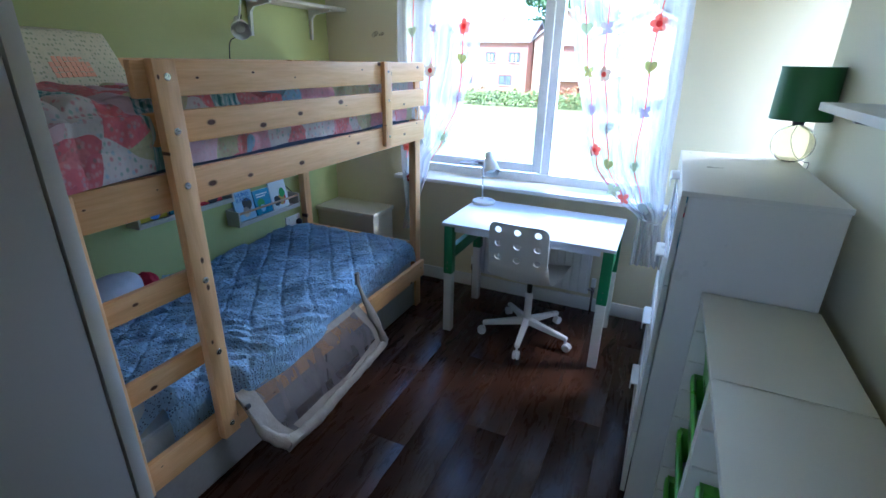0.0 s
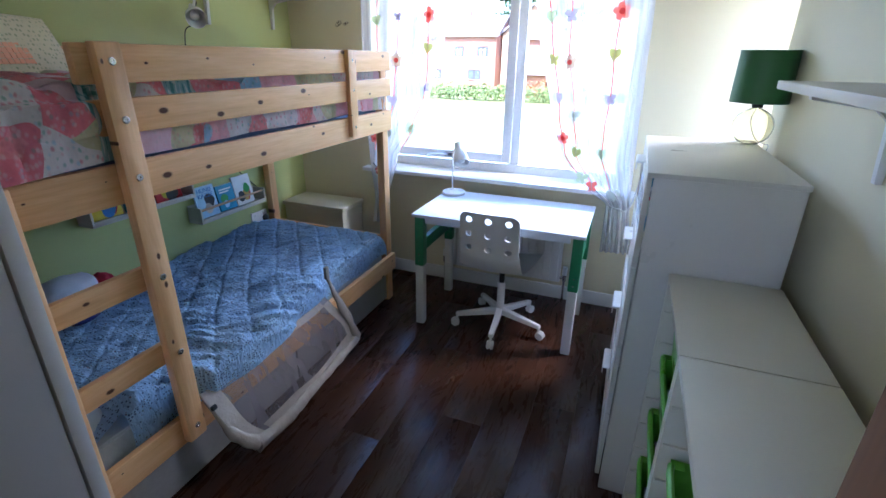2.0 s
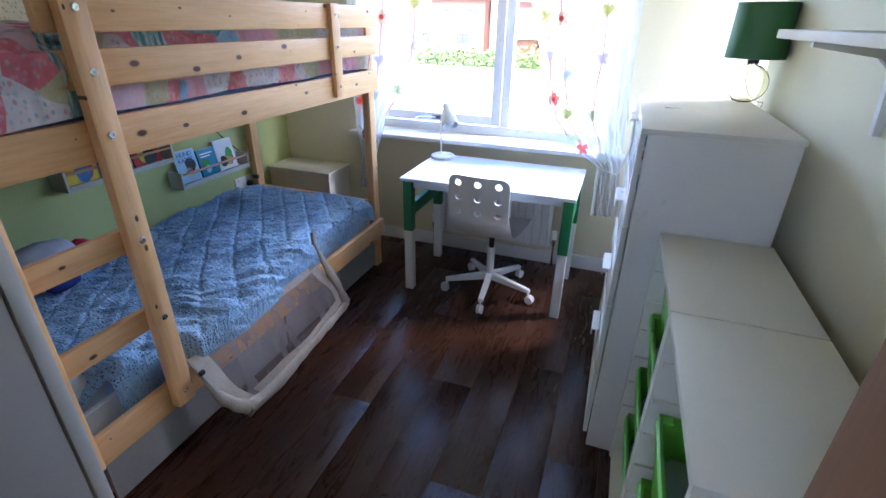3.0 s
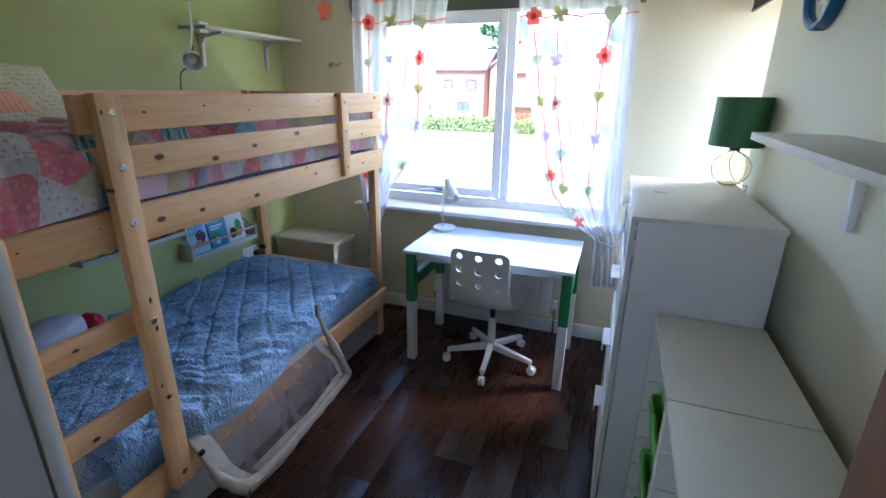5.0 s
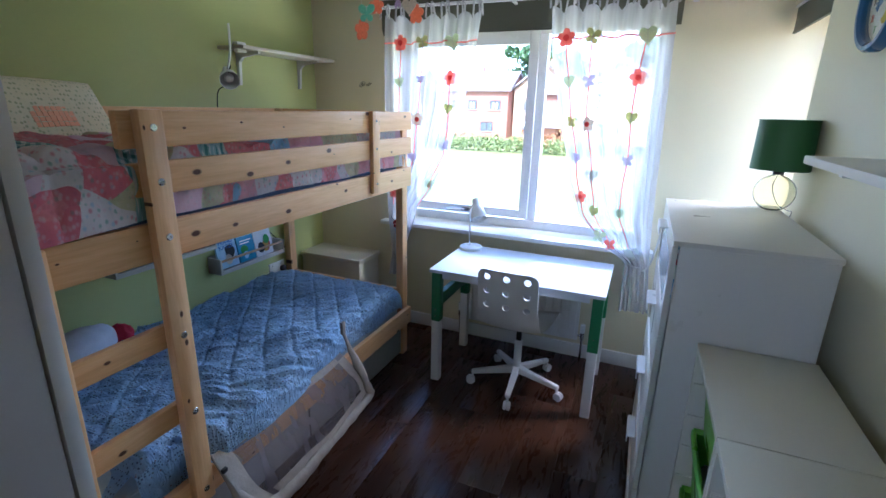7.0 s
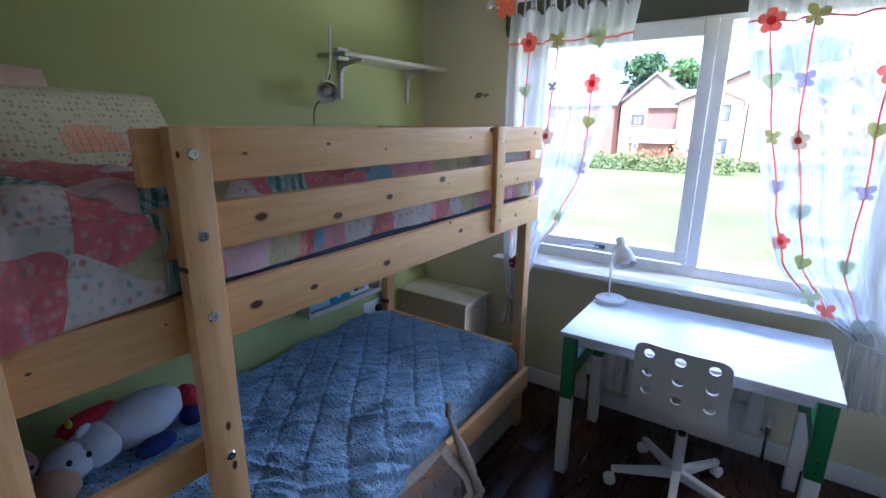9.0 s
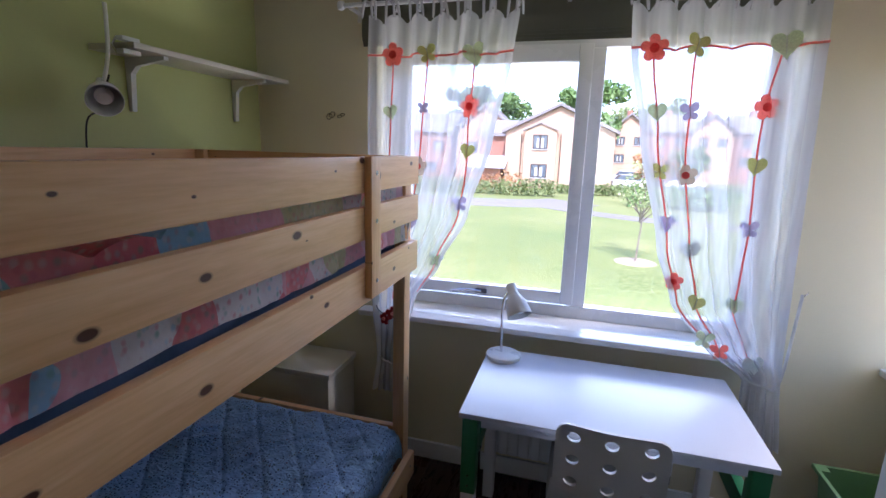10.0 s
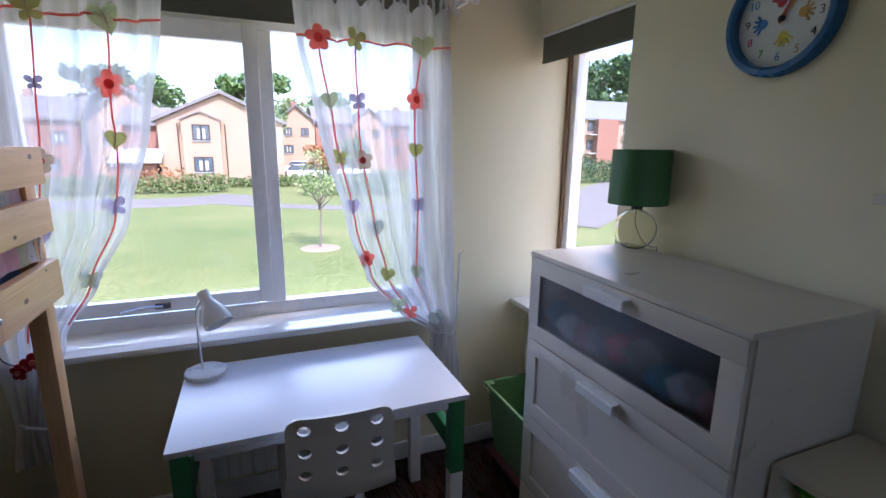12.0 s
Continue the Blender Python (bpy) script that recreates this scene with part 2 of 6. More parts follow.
def glass(name, c=(1, 1, 1), rough=0.0, thin=True, ior=1.45):
    m, n, l, b = shader(name)
    b.inputs["Base Color"].default_value = (*c, 1)
    b.inputs["Roughness"].default_value = rough
    b.inputs["Transmission Weight"].default_value = 1.0
    b.inputs["IOR"].default_value = ior
    if thin:
        tr, gl, ms, fr = n.new("ShaderNodeBsdfTransparent"), n.new("ShaderNodeBsdfGlossy"), n.new("ShaderNodeMixShader"), n.new("ShaderNodeLayerWeight")
        tr.inputs[0].default_value = (*c, 1)
        gl.inputs["Roughness"].default_value = 0.02
        fr.inputs[0].default_value = 0.5
        l.new(ramp(n, l, fr.outputs["Facing"], [(0.0, (0.025,) * 3), (0.6, (0.05,) * 3), (0.85, (0.2,) * 3), (1.0, (0.8,) * 3)]), ms.inputs[0])
        l.new(tr.outputs[0], ms.inputs[1])
        l.new(gl.outputs[0], ms.inputs[2])
        l.new(ms.outputs[0], n["Material Output"].inputs[0])
    return m


def leafy(name, a, bcol):
    m, n, l, b = shader(name)
    g = n.new("ShaderNodeNewGeometry")
    l.new(ramp(n, l, g.outputs["Random Per Island"], [(0, a), (1, bcol)]), b.inputs["Base Color"])
    b.inputs["Roughness"].default_value = 0.6
    b.inputs["Subsurface Weight"].default_value = 0.0
    return m


def brickwork(name, a, bcol, mortar, scale=1.0):
    m, n, l, b = shader(name)
    t = n.new("ShaderNodeTexBrick")
    l.new(coords(n, l, (1, 1, 1), (90, 0, 0)), t.inputs["Vector"])
    t.inputs["Color1"].default_value, t.inputs["Color2"].default_value, t.inputs["Mortar"].default_value = (*a, 1), (*bcol, 1), (*mortar, 1)
    t.inputs["Scale"].default_value = 4.4 * scale
    t.inputs["Brick Width"].default_value, t.inputs["Row Height"].default_value, t.inputs["Mortar Size"].default_value = 1.0, 0.33, 0.04
    st = noise_tex(n, l, coords(n, l), 0.6, 4)
    l.new(mix(n, l, 0.35, t.outputs[0], ramp(n, l, st, [(0.3, a), (0.7, bcol)])), b.inputs["Base Color"])
    b.inputs["Roughness"].default_value = 0.85
    return m


def lawn():
    m, n, l, b = shader("dry_lawn")
    v = coords(n, l)
    a, f = noise_tex(n, l, v, 0.25, 5), noise_tex(n, l, v, 9, 4)
    col = ramp(n, l, a, [(0.3, (0.105, 0.15, 0.03)), (0.52, (0.185, 0.205, 0.05)), (0.72, (0.29, 0.27, 0.10))])
    col = mix(n, l, 0.5, col, ramp(n, l, f, [(0.36, (0.07, 0.11, 0.02)), (0.64, (0.30, 0.30, 0.11))]))
    l.new(col, b.inputs["Base Color"])
    b.inputs["Roughness"].default_value = 0.95
    bump(n, l, b, f, 0.6, 0.05)
    return m


WALL_GREEN = surf("lime_green_emulsion", (0.50, 0.535, 0.205), 0.05, 1.2, 260, 0.62, 0.12, dist=0.0015)
WALL_CREAM = surf("cream_emulsion", (0.71, 0.655, 0.45), 0.04, 1.0, 260, 0.6, 0.12, dist=0.0015)
CEIL_WHITE = surf("white_ceiling_paint", (0.74, 0.74, 0.71), 0.03, 1.0, 200, 0.8, 0.15, dist=0.002)
GLOSS_WHITE = surf("white_gloss_paint", (0.78, 0.78, 0.75), 0.03, 3, 90, 0.3, 0.03, rvar=0.02)
UPVC = surf("white_upvc", (0.82, 0.83, 0.84), 0.02, 3, 90, 0.28, 0.0)
LAMINATE = surf("white_laminate", (0.59, 0.555, 0.475), 0.025, 4, 220, 0.36, 0.0)
DESK_WHITE = surf("white_desk_top", (0.70, 0.72, 0.76), 0.01, 4, 180, 0.44, 0.0, rvar=0.015)
CREAM_FOIL = surf("cream_foil", (0.65, 0.61, 0.48), 0.03, 4, 200, 0.42, 0.0)
TAUPE = surf("taupe_wardrobe_foil", (0.36, 0.315, 0.275), 0.03, 3, 200, 0.45, 0.05)
TAUPE_EDGE = surf("pale_wardrobe_edging", (0.60, 0.55, 0.50), 0.03, 5, 200, 0.4, 0.04)
GREEN_PAINT = surf("green_powder_coat", (0.022, 0.20, 0.07), 0.08, 8, 240, 0.4, 0.06)
GREEN_TUB = surf("bright_green_plastic", (0.14, 0.42, 0.035), 0.06, 6, 120, 0.35, 0.05)
TUB_LINER = surf("grey_translucent_plastic", (0.42, 0.48, 0.46), 0.06, 6, 120, 0.4, 0.05)
CHAIR_WHITE = surf("white_moulded_chair", (0.70, 0.68, 0.63), 0.03, 6, 160, 0.4, 0.05)
STEEL_WHITE = surf("white_coated_steel", (0.76, 0.76, 0.74), 0.03, 6, 140, 0.35, 0.04)
BLACK_PLASTIC = surf("black_plastic", (0.012, 0.012, 0.013), 0.2, 9, 200, 0.4, 0.08)
CHROME = surf("chrome", (0.75, 0.75, 0.77), 0.05, 12, 90, 0.2, 0.0, 1.0, rvar=0.08)
PLASTIC_WHITE = surf("white_plastic", (0.80, 0.80, 0.77), 0.02, 8, 160, 0.35, 0.03)
GREY_FELT = surf("grey_drawer_front", (0.34, 0.33, 0.32), 0.12, 5, 60, 0.75, 0.25)
SHEET_BLUE = surf("blue_fitted_sheet", (0.13, 0.19, 0.30), 0.12, 6, 40, 0.9, 0.4, dist=0.006)
SHEET_WHITE = surf("pale_sheet", (0.55, 0.62, 0.66), 0.06, 6, 40, 0.9, 0.4, dist=0.006)
GUARD_CLOTH = surf("cream_guard_cloth", (0.33, 0.285, 0.235), 0.14, 9, 45, 0.9, 0.5, dist=0.006)
OAK = surf("oak_door_veneer", (0.18, 0.078, 0.026), 0.22, 2.2, 14, 0.66, 0.1, stretch=(7, 7, 0.6))
BEECH = surf("beech_dowel", (0.55, 0.34, 0.19), 0.1, 8, 60, 0.5, 0.05)
OLIVE_BLIND = surf("olive_blind_fabric", (0.125, 0.125, 0.085), 0.06, 5, 300, 0.9, 0.3, dist=0.001)
SHADE_GREEN = surf("green_satin_shade", (0.028, 0.125, 0.036), 0.1, 5, 220, 0.5, 0.2, stretch=(3, 3, 0.4), dist=0.001)
CLOCK_BLUE = surf("blue_clock_rim", (0.012, 0.10, 0.26), 0.08, 8, 120, 0.3, 0.03)
PAPER = surf("white_paper", (0.78, 0.78, 0.75), 0.02, 8, 100, 0.6, 0.0)
RED_CORD = felt("coral_red_cord", (0.92, 0.33, 0.29))
FELT_RED = felt("coral_red_felt", (0.95, 0.40, 0.34))
FELT_DEEP = felt("deep_red_felt", (0.82, 0.19, 0.17))
FELT_TIE = felt("dark_red_tieback_felt", (0.33, 0.035, 0.04))
FELT_GREEN = felt("pale_green_felt", (0.70, 0.76, 0.58))
FELT_LIME = felt("yellow_green_felt", (0.66, 0.66, 0.36))
FELT_LILAC = felt("lilac_grey_felt", (0.66, 0.62, 0.74))
FELT_GREY = felt("grey_felt", (0.62, 0.64, 0.60))
FELT_MINT = felt("mint_card", (0.36, 0.74, 0.60))
FELT_ORANGE = felt("orange_card", (0.95, 0.42, 0.27))
FELT_YELLOW = felt("lemon_card", (0.74, 0.82, 0.36))
FELT_CREAM = felt("cream_card", (0.72, 0.64, 0.55))
FELT_PURPLE = felt("mauve_card", (0.55, 0.42, 0.60))
PLUSH_WHITE = surf("white_plush", (0.70, 0.70, 0.76), 0.1, 14, 240, 0.95, 0.8, dist=0.006)
PLUSH_RED = surf("red_plush", (0.58, 0.03, 0.06), 0.15, 14, 240, 0.95, 0.8, dist=0.006)
PLUSH_BLUE = surf("navy_plush", (0.02, 0.03, 0.16), 0.15, 14, 240, 0.95, 0.8, dist=0.006)
PLUSH_PINK = surf("dusky_pink_plush", (0.50, 0.22, 0.25), 0.15, 14, 240, 0.95, 0.8, dist=0.006)
PLUSH_TAN = surf("tan_plush", (0.47, 0.27, 0.17), 0.12, 14, 240, 0.95, 0.8, dist=0.006)
NEON_ORANGE = surf("neon_orange_print", (0.93, 0.46, 0.28), 0.05, 14, 240, 0.8, 0.1)
INK_BLACK = surf("black_ink", (0.02, 0.02, 0.02), 0.1, 9, 90, 0.6, 0.0)
INK_RED = surf("red_ink", (0.55, 0.02, 0.03), 0.1, 9, 90, 0.6, 0.0)
INK_BLUE = surf("blue_ink", (0.03, 0.17, 0.50), 0.1, 9, 90, 0.6, 0.0)
INK_GREEN = surf("green_ink", (0.05, 0.30, 0.06), 0.1, 9, 90, 0.6, 0.0)
INK_YELLOW = surf("yellow_ink", (0.75, 0.60, 0.05), 0.1, 9, 90, 0.6, 0.0)
INK_OCHRE = surf("ochre_ink", (0.55, 0.32, 0.06), 0.1, 9, 90, 0.6, 0.0)
COVER_BLUE = surf("pale_blue_cover", (0.40, 0.62, 0.78), 0.1, 25, 90, 0.35, 0.0)
COVER_TEAL = surf("teal_cover", (0.03, 0.26, 0.42), 0.2, 25, 90, 0.35, 0.0)
PINE_X, PINE_Y, PINE_Z = pine("knotty_pine_across", 0), pine("knotty_pine_along", 1), pine("knotty_pine_upright", 2)
FLOOR_WOOD = floor_wood()
DOTTED, PATCHWORK, SPRIGGED = dotted_cotton(), patchwork(), sprigged()
VOILE = sheer("white_voile", (0.72, 0.72, 0.75), 0.56, 0.2)
VOILE_HEM = sheer("white_voile_double_hem", (0.72, 0.72, 0.72), 0.64)
NET = sheer("grey_mesh_net", (0.34, 0.30, 0.30), 0.50, 0.06)
PANE = glass("window_glass", (0.96, 0.98, 0.98))
LAMP_GLASS = glass("yellow_tinted_glass", (0.985, 0.97, 0.84), 0.0, False, 1.13)
FROSTED = glass("frosted_drawer_glass", (0.68, 0.73, 0.76), 0.27, False)
LAWN = lawn()
TARMAC = surf("pale_tarmac", (0.215, 0.19, 0.158), 0.12, 0.7, 40, 0.9, 0.2)
ROAD = surf("grey_road", (0.10, 0.10, 0.105), 0.12, 0.5, 40, 0.9, 0.2)
BRICK_CREAM = brickwork("buff_brick", (0.43, 0.26, 0.165), (0.49, 0.31, 0.205), (0.46, 0.36, 0.28))
BRICK_RED = brickwork("red_brick", (0.27, 0.10, 0.06), (0.33, 0.135, 0.085), (0.32, 0.25, 0.2))
ROOF_TILE = brickwork("grey_brown_roof_tiles", (0.22, 0.19, 0.18), (0.28, 0.25, 0.24), (0.08, 0.07, 0.065), 0.8)
DARK_FRAME = surf("dark_brown_window_frame", (0.045, 0.03, 0.022), 0.1, 8, 90, 0.5, 0.0)
HOUSE_GLASS = surf("house_window_glass", (0.10, 0.12, 0.14), 0.3, 1.5, 30, 0.12, 0.0)
NET_CURTAIN = surf("white_net_curtain", (0.40, 0.40, 0.41), 0.1, 2, 20, 0.9, 0.0)
CAR_WHITE = surf("white_car_paint", (0.72, 0.72, 0.72), 0.03, 2, 90, 0.2, 0.0)
CAR_BLUE = surf("dark_blue_car_paint", (0.03, 0.06, 0.14), 0.03, 2, 90, 0.2, 0.0)
RUBBER = surf("tyre_rubber", (0.02, 0.02, 0.02), 0.1, 8, 60, 0.8, 0.1)
LEAF_MID = leafy("mid_green_leaves", (0.075, 0.145, 0.03), (0.17, 0.26, 0.07))
LEAF_DARK = leafy("dark_green_leaves", (0.03, 0.075, 0.022), (0.08, 0.15, 0.045))
LEAF_HEDGE = leafy("hedge_leaves", (0.08, 0.12, 0.028), (0.19, 0.23, 0.075))
LEAF_YOUNG = leafy("young_tree_leaves", (0.17, 0.22, 0.06), (0.36, 0.40, 0.18))
LEAF_RUST = leafy("rust_leaves", (0.30, 0.10, 0.04), (0.40, 0.22, 0.07))
BARK = surf("grey_bark", (0.20, 0.16, 0.12), 0.2, 4, 30, 0.9, 0.5)
SOIL = surf("dry_soil", (0.34, 0.26, 0.17), 0.15, 5, 30, 0.95, 0.4)
BROWN_JAMB = surf("brown_outer_jamb", (0.20, 0.11, 0.06), 0.1, 5, 60, 0.5, 0.05)


# ---- shapes ----
def box(lo, hi, bevel=0.0, bm=None):
    """A block from corner to corner, its edges rounded by bevel."""
    own = bmesh.new()
    bmesh.ops.create_cube(own, size=1.0)
    for v in own.verts:
        v.co = Vector(a + (b - a) * (c + 0.5) for a, b, c in zip(lo, hi, v.co))
    if bevel:
        bmesh.ops.bevel(own, geom=own.edges[:], offset=bevel, segments=2, affect="EDGES", profile=0.6)
    return join(bm, own) if bm else own


def join(bm, other):
    me = bpy.data.meshes.new("tmp")
    other.to_mesh(me)
    other.free()
    bm.from_mesh(me)
    bpy.data.meshes.remove(me)
    return bm


def turned(profile, steps=24, cap=True, at=(0, 0, 0)):
    """A body of revolution round z from (radius, height) pairs."""
    bm = bmesh.new()
    rings = []
    for r, z in profile:
        rings.append([bm.verts.new((at[0] + r * math.cos(2 * math.pi * i / steps), at[1] + r * math.sin(2 * math.pi * i / steps), at[2] + z)) for i in range(steps)])
    for a, b in zip(rings, rings[1:]):
        for i in range(steps):
            bm.faces.new((a[i], a[(i + 1) % steps], b[(i + 1) % steps], b[i]))
    if cap:
        bm.faces.new(rings[0][::-1])
        bm.faces.new(rings[-1])
    return bm


def tube(points, r, steps=8, bm=None):
    """A round bar along points; r may be one radius or one for each point."""
    bm = bm or bmesh.new()
    pts = [Vector(p) for p in points]
    rs = r if isinstance(r, (list, tuple)) else [r] * len(pts)
    rings, side = [], None
    for i, p in enumerate(pts):
        d = (pts[min(i + 1, len(pts) - 1)] - pts[max(i - 1, 0)]).normalized()
        side = d.orthogonal().normalized() if side is None else (side - d * side.dot(d)).normalized()
        up = d.cross(side)
        rings.append([bm.verts.new(p + (side * math.cos(2 * math.pi * k / steps) + up * math.sin(2 * math.pi * k / steps)) * rs[i]) for k in range(steps)])
    for a, b in zip(rings, rings[1:]):
        for k in range(steps):
            bm.faces.new((a[k], a[(k + 1) % steps], b[(k + 1) % steps], b[k]))
    bm.faces.new(rings[0][::-1])
    bm.faces.new(rings[-1])
    return bm


def curve_through(points, n=8):
    """A smooth line through a few points (Catmull-Rom)."""
    p = [Vector(q) for q in points]
    p = [2 * p[0] - p[1]] + p + [2 * p[-1] - p[-2]]
    out = []
    for i in range(1, len(p) - 2):
        for k in range(n):
            t = k / n
            out.append(0.5 * (2 * p[i] + (p[i + 1] - p[i - 1]) * t + (2 * p[i - 1] - 5 * p[i] + 4 * p[i + 1] - p[i + 2]) * t * t + (3 * p[i] - p[i - 1] - 3 * p[i + 1] + p[i + 2]) * t ** 3))
    return out + [p[-2]]


def plate(outline, thick, m=Matrix(), bm=None):
    """A flat piece with a given outline in its own xy plane, thick along z, laid by m."""
    bm = bm or bmesh.new()
    lo = [bm.verts.new(m @ Vector((x, y, -thick / 2))) for x, y in outline]
    hi = [bm.verts.new(m @ Vector((x, y, thick / 2))) for x, y in outline]
    n = len(outline)
    bm.faces.new(lo[::-1])
    bm.faces.new(hi)
    for i in range(n):
        bm.faces.new((lo[i], lo[(i + 1) % n], hi[(i + 1) % n], hi[i]))
    return bm


def blob(at, size, turn=(0, 0, 0), lumps=0.04, seed=0, sub=3):
    """A soft stuffed body: a squashed sphere with slight lumps."""
    bm = bmesh.new()
    bmesh.ops.create_icosphere(bm, subdivisions=sub, radius=1.0)
    m = pose(*at, *turn)
    for v in bm.verts:
        k = 1 + lumps * noise.noise(v.co * 2.3 + Vector((seed * 7.1, seed * 3.3, 0)))
        v.co = m @ Vector((v.co.x * size[0] * k, v.co.y * size[1] * k, v.co.z * size[2] * k))
    return bm


def sheet(nx, ny, place):
    """A grid whose points are given by place(u, v), both 0 to 1."""
    bm = bmesh.new()
    g = [[bm.verts.new(place(i / nx, j / ny)) for i in range(nx + 1)] for j in range(ny + 1)]
    for j in range(ny):
        for i in range(nx):
            bm.faces.new((g[j][i], g[j][i + 1], g[j + 1][i + 1], g[j + 1][i]))
    return bm


BASES = {}


def mesh_of(name, bm, material, smooth=True):
    bmesh.ops.recalc_face_normals(bm, faces=bm.faces)
    me = bpy.data.meshes.new(name)
    bm.to_mesh(me)
    bm.free()
    if smooth:
        for p in me.polygons:
            p.use_smooth = True
        me.set_sharp_from_angle(angle=radians(38))
    me.materials.append(material)
    return me


def part(name, bm, material, parent, label=""):
    """One mesh, in world metres, under a thing or under a part."""
    ob = new(name, mesh_of(name, bm, material))
    ob.parent = parent
    if parent in BASES:
        ob.matrix_parent_inverse = BASES[parent].inverted()
    return tagged(ob, label)


def thing(name, at, label, category, group="", kind=""):
    ob = new(name)
    ob.location = at
    BASES[ob] = Matrix.Translation(at)
    ob.empty_display_size = 0.1
    return tagged(ob, label, category, group, kind)


def solid(name, bm, material, label, category, kind="", group=""):
    return tagged(new(name, mesh_of(name, bm, material)), label, category, group, kind)


def heart(r, n=28):
    out = []
    for i in range(n):
        a = 2 * math.pi * i / n
        out.append((r * 16 * math.sin(a) ** 3 / 17, r * (13 * math.cos(a) - 5 * math.cos(2 * a) - 2 * math.cos(3 * a) - math.cos(4 * a)) / 15))
    return out


def flower(r, petals=5, n=60):
    return [(r * (0.58 + 0.42 * abs(math.cos(petals * a / 2)) ** 0.6) * math.sin(a), r * (0.58 + 0.42 * abs(math.cos(petals * a / 2)) ** 0.6) * math.cos(a)) for a in (2 * math.pi * i / n for i in range(n))]


def butterfly(r, n=48):
    out = []
    for i in range(n):
        a = 2 * math.pi * i / n
        k = r * (0.2 + 0.95 * abs(math.sin(2 * a)) ** 0.7 * (1 if math.cos(a) > 0 else 0.72))
        out.append((k * math.sin(a), k * math.cos(a)))
    return out


# ---- the room ----
XL, XR, YN, YF, ZC = -0.41, 2.48, 1.08, 4.43, 2.35
WIN = (0.24, 1.96, 0.79, 2.12)      # main window opening: x0, x1, z0, z1
SIDE = (3.80, 4.43, 0.79, 2.118)     # side window opening: y0, y1, z0, z1


def room():
    bm = box((XL - 0.1, 0.0, -0.12), (XR + 0.3, YF + 0.25, -0.012))
    fl = solid("floor", bm, surf("floor_underlay", (0.03, 0.018, 0.012), 0.1, 3, 60, 0.9, 0), "dark brown wood-effect laminate floor", "floor", "structure")
    solid("ceiling", box((XL - 0.1, -0.1, ZC), (XR + 0.3, YF + 0.25, ZC + 0.12)), CEIL_WHITE, "plain white painted ceiling", "ceiling", "structure")
    solid("wall_left", box((XL - 0.12, 0.0, 0), (XL, YF, ZC)), WALL_GREEN, "lime green painted bedroom wall", "wall", "structure")
    bm = box((XL - 0.12, YF, -0.1), (WIN[0], YF + 0.24, ZC))
    box((WIN[0], YF, -0.1), (WIN[1], YF + 0.24, WIN[2] - 0.03), bm=bm)
    box((WIN[0], YF, WIN[3]), (WIN[1], YF + 0.24, ZC), bm=bm)
    box((WIN[1], YF, -0.1), (XR + 0.3, YF + 0.24, ZC), bm=bm)
    solid("wall_window", bm, WALL_CREAM, "pale cream wall with the main window", "wall", "structure")
    bm = box((XR, 0.0, -0.1), (XR + 0.3, SIDE[0], ZC))
    box((XR, SIDE[0], -0.1), (XR + 0.3, SIDE[1], SIDE[2] - 0.03), bm=bm)
    box((XR, SIDE[0], SIDE[3]), (XR + 0.3, SIDE[1], ZC), bm=bm)
    solid("wall_right", bm, WALL_CREAM, "pale cream wall with a narrow side window", "wall", "structure")
    # wall behind the camera, with the doorway, and a plain landing beyond
    bm = box((XL, YN - 0.1, 0), (1.33, YN, ZC))
    box((1.33, YN - 0.1, 2.03), (2.13, YN, ZC), bm=bm)
    box((2.13, YN - 0.1, 0), (XR, YN, ZC), bm=bm)
    solid("wall_door", bm, WALL_CREAM, "cream wall with the bedroom doorway", "wall", "structure")
    # unseen wall; its opening is added to let light in from behind
    bm = box((XL, -0.1, 0), (0.85, 0.0, ZC))
    box((1.60, -0.1, 0), (XR, 0.0, ZC), bm=bm)
    box((0.85, -0.1, 0), (1.60, 0.0, 1.35), bm=bm)
    box((0.85, -0.1, 2.1), (1.60, 0.0, ZC), bm=bm)
    solid("wall_landing", bm, WALL_CREAM, "plain cream landing wall with an added light opening", "wall", "structure")
    # added board, never in view, that keeps direct sun out of the landing
    solid("landing_sun_block", box((XL - 0.3, -1.6, 2.74), (XR + 0.3, -0.11, 2.86)), GLOSS_WHITE, "unseen white board added to block sun at the landing opening", "eave", "structure")
    bm = box((XL, YF - 0.016, 0), (XR, YF, 0.095), 0.004)
    solid("baseboard", bm, GLOSS_WHITE, "white gloss skirting board", "skirting", "structure")
    solid("baseboard", box((XL, YN, 0), (XL + 0.016, YF - 0.017, 0.095), 0.004), GLOSS_WHITE, "white gloss skirting board", "skirting", "structure")
    solid("baseboard", box((XR - 0.016, YN, 0), (XR, YF - 0.017, 0.095), 0.004), GLOSS_WHITE, "white gloss skirting board", "skirting", "structure")
    for x in (1.30, 2.10):
        solid("door_frame", box((x, YN, 0), (x + 0.06, YN + 0.012, 2.06), 0.003), GLOSS_WHITE, "white door architrave", "door frame", "structure")
    return fl


floor = room()


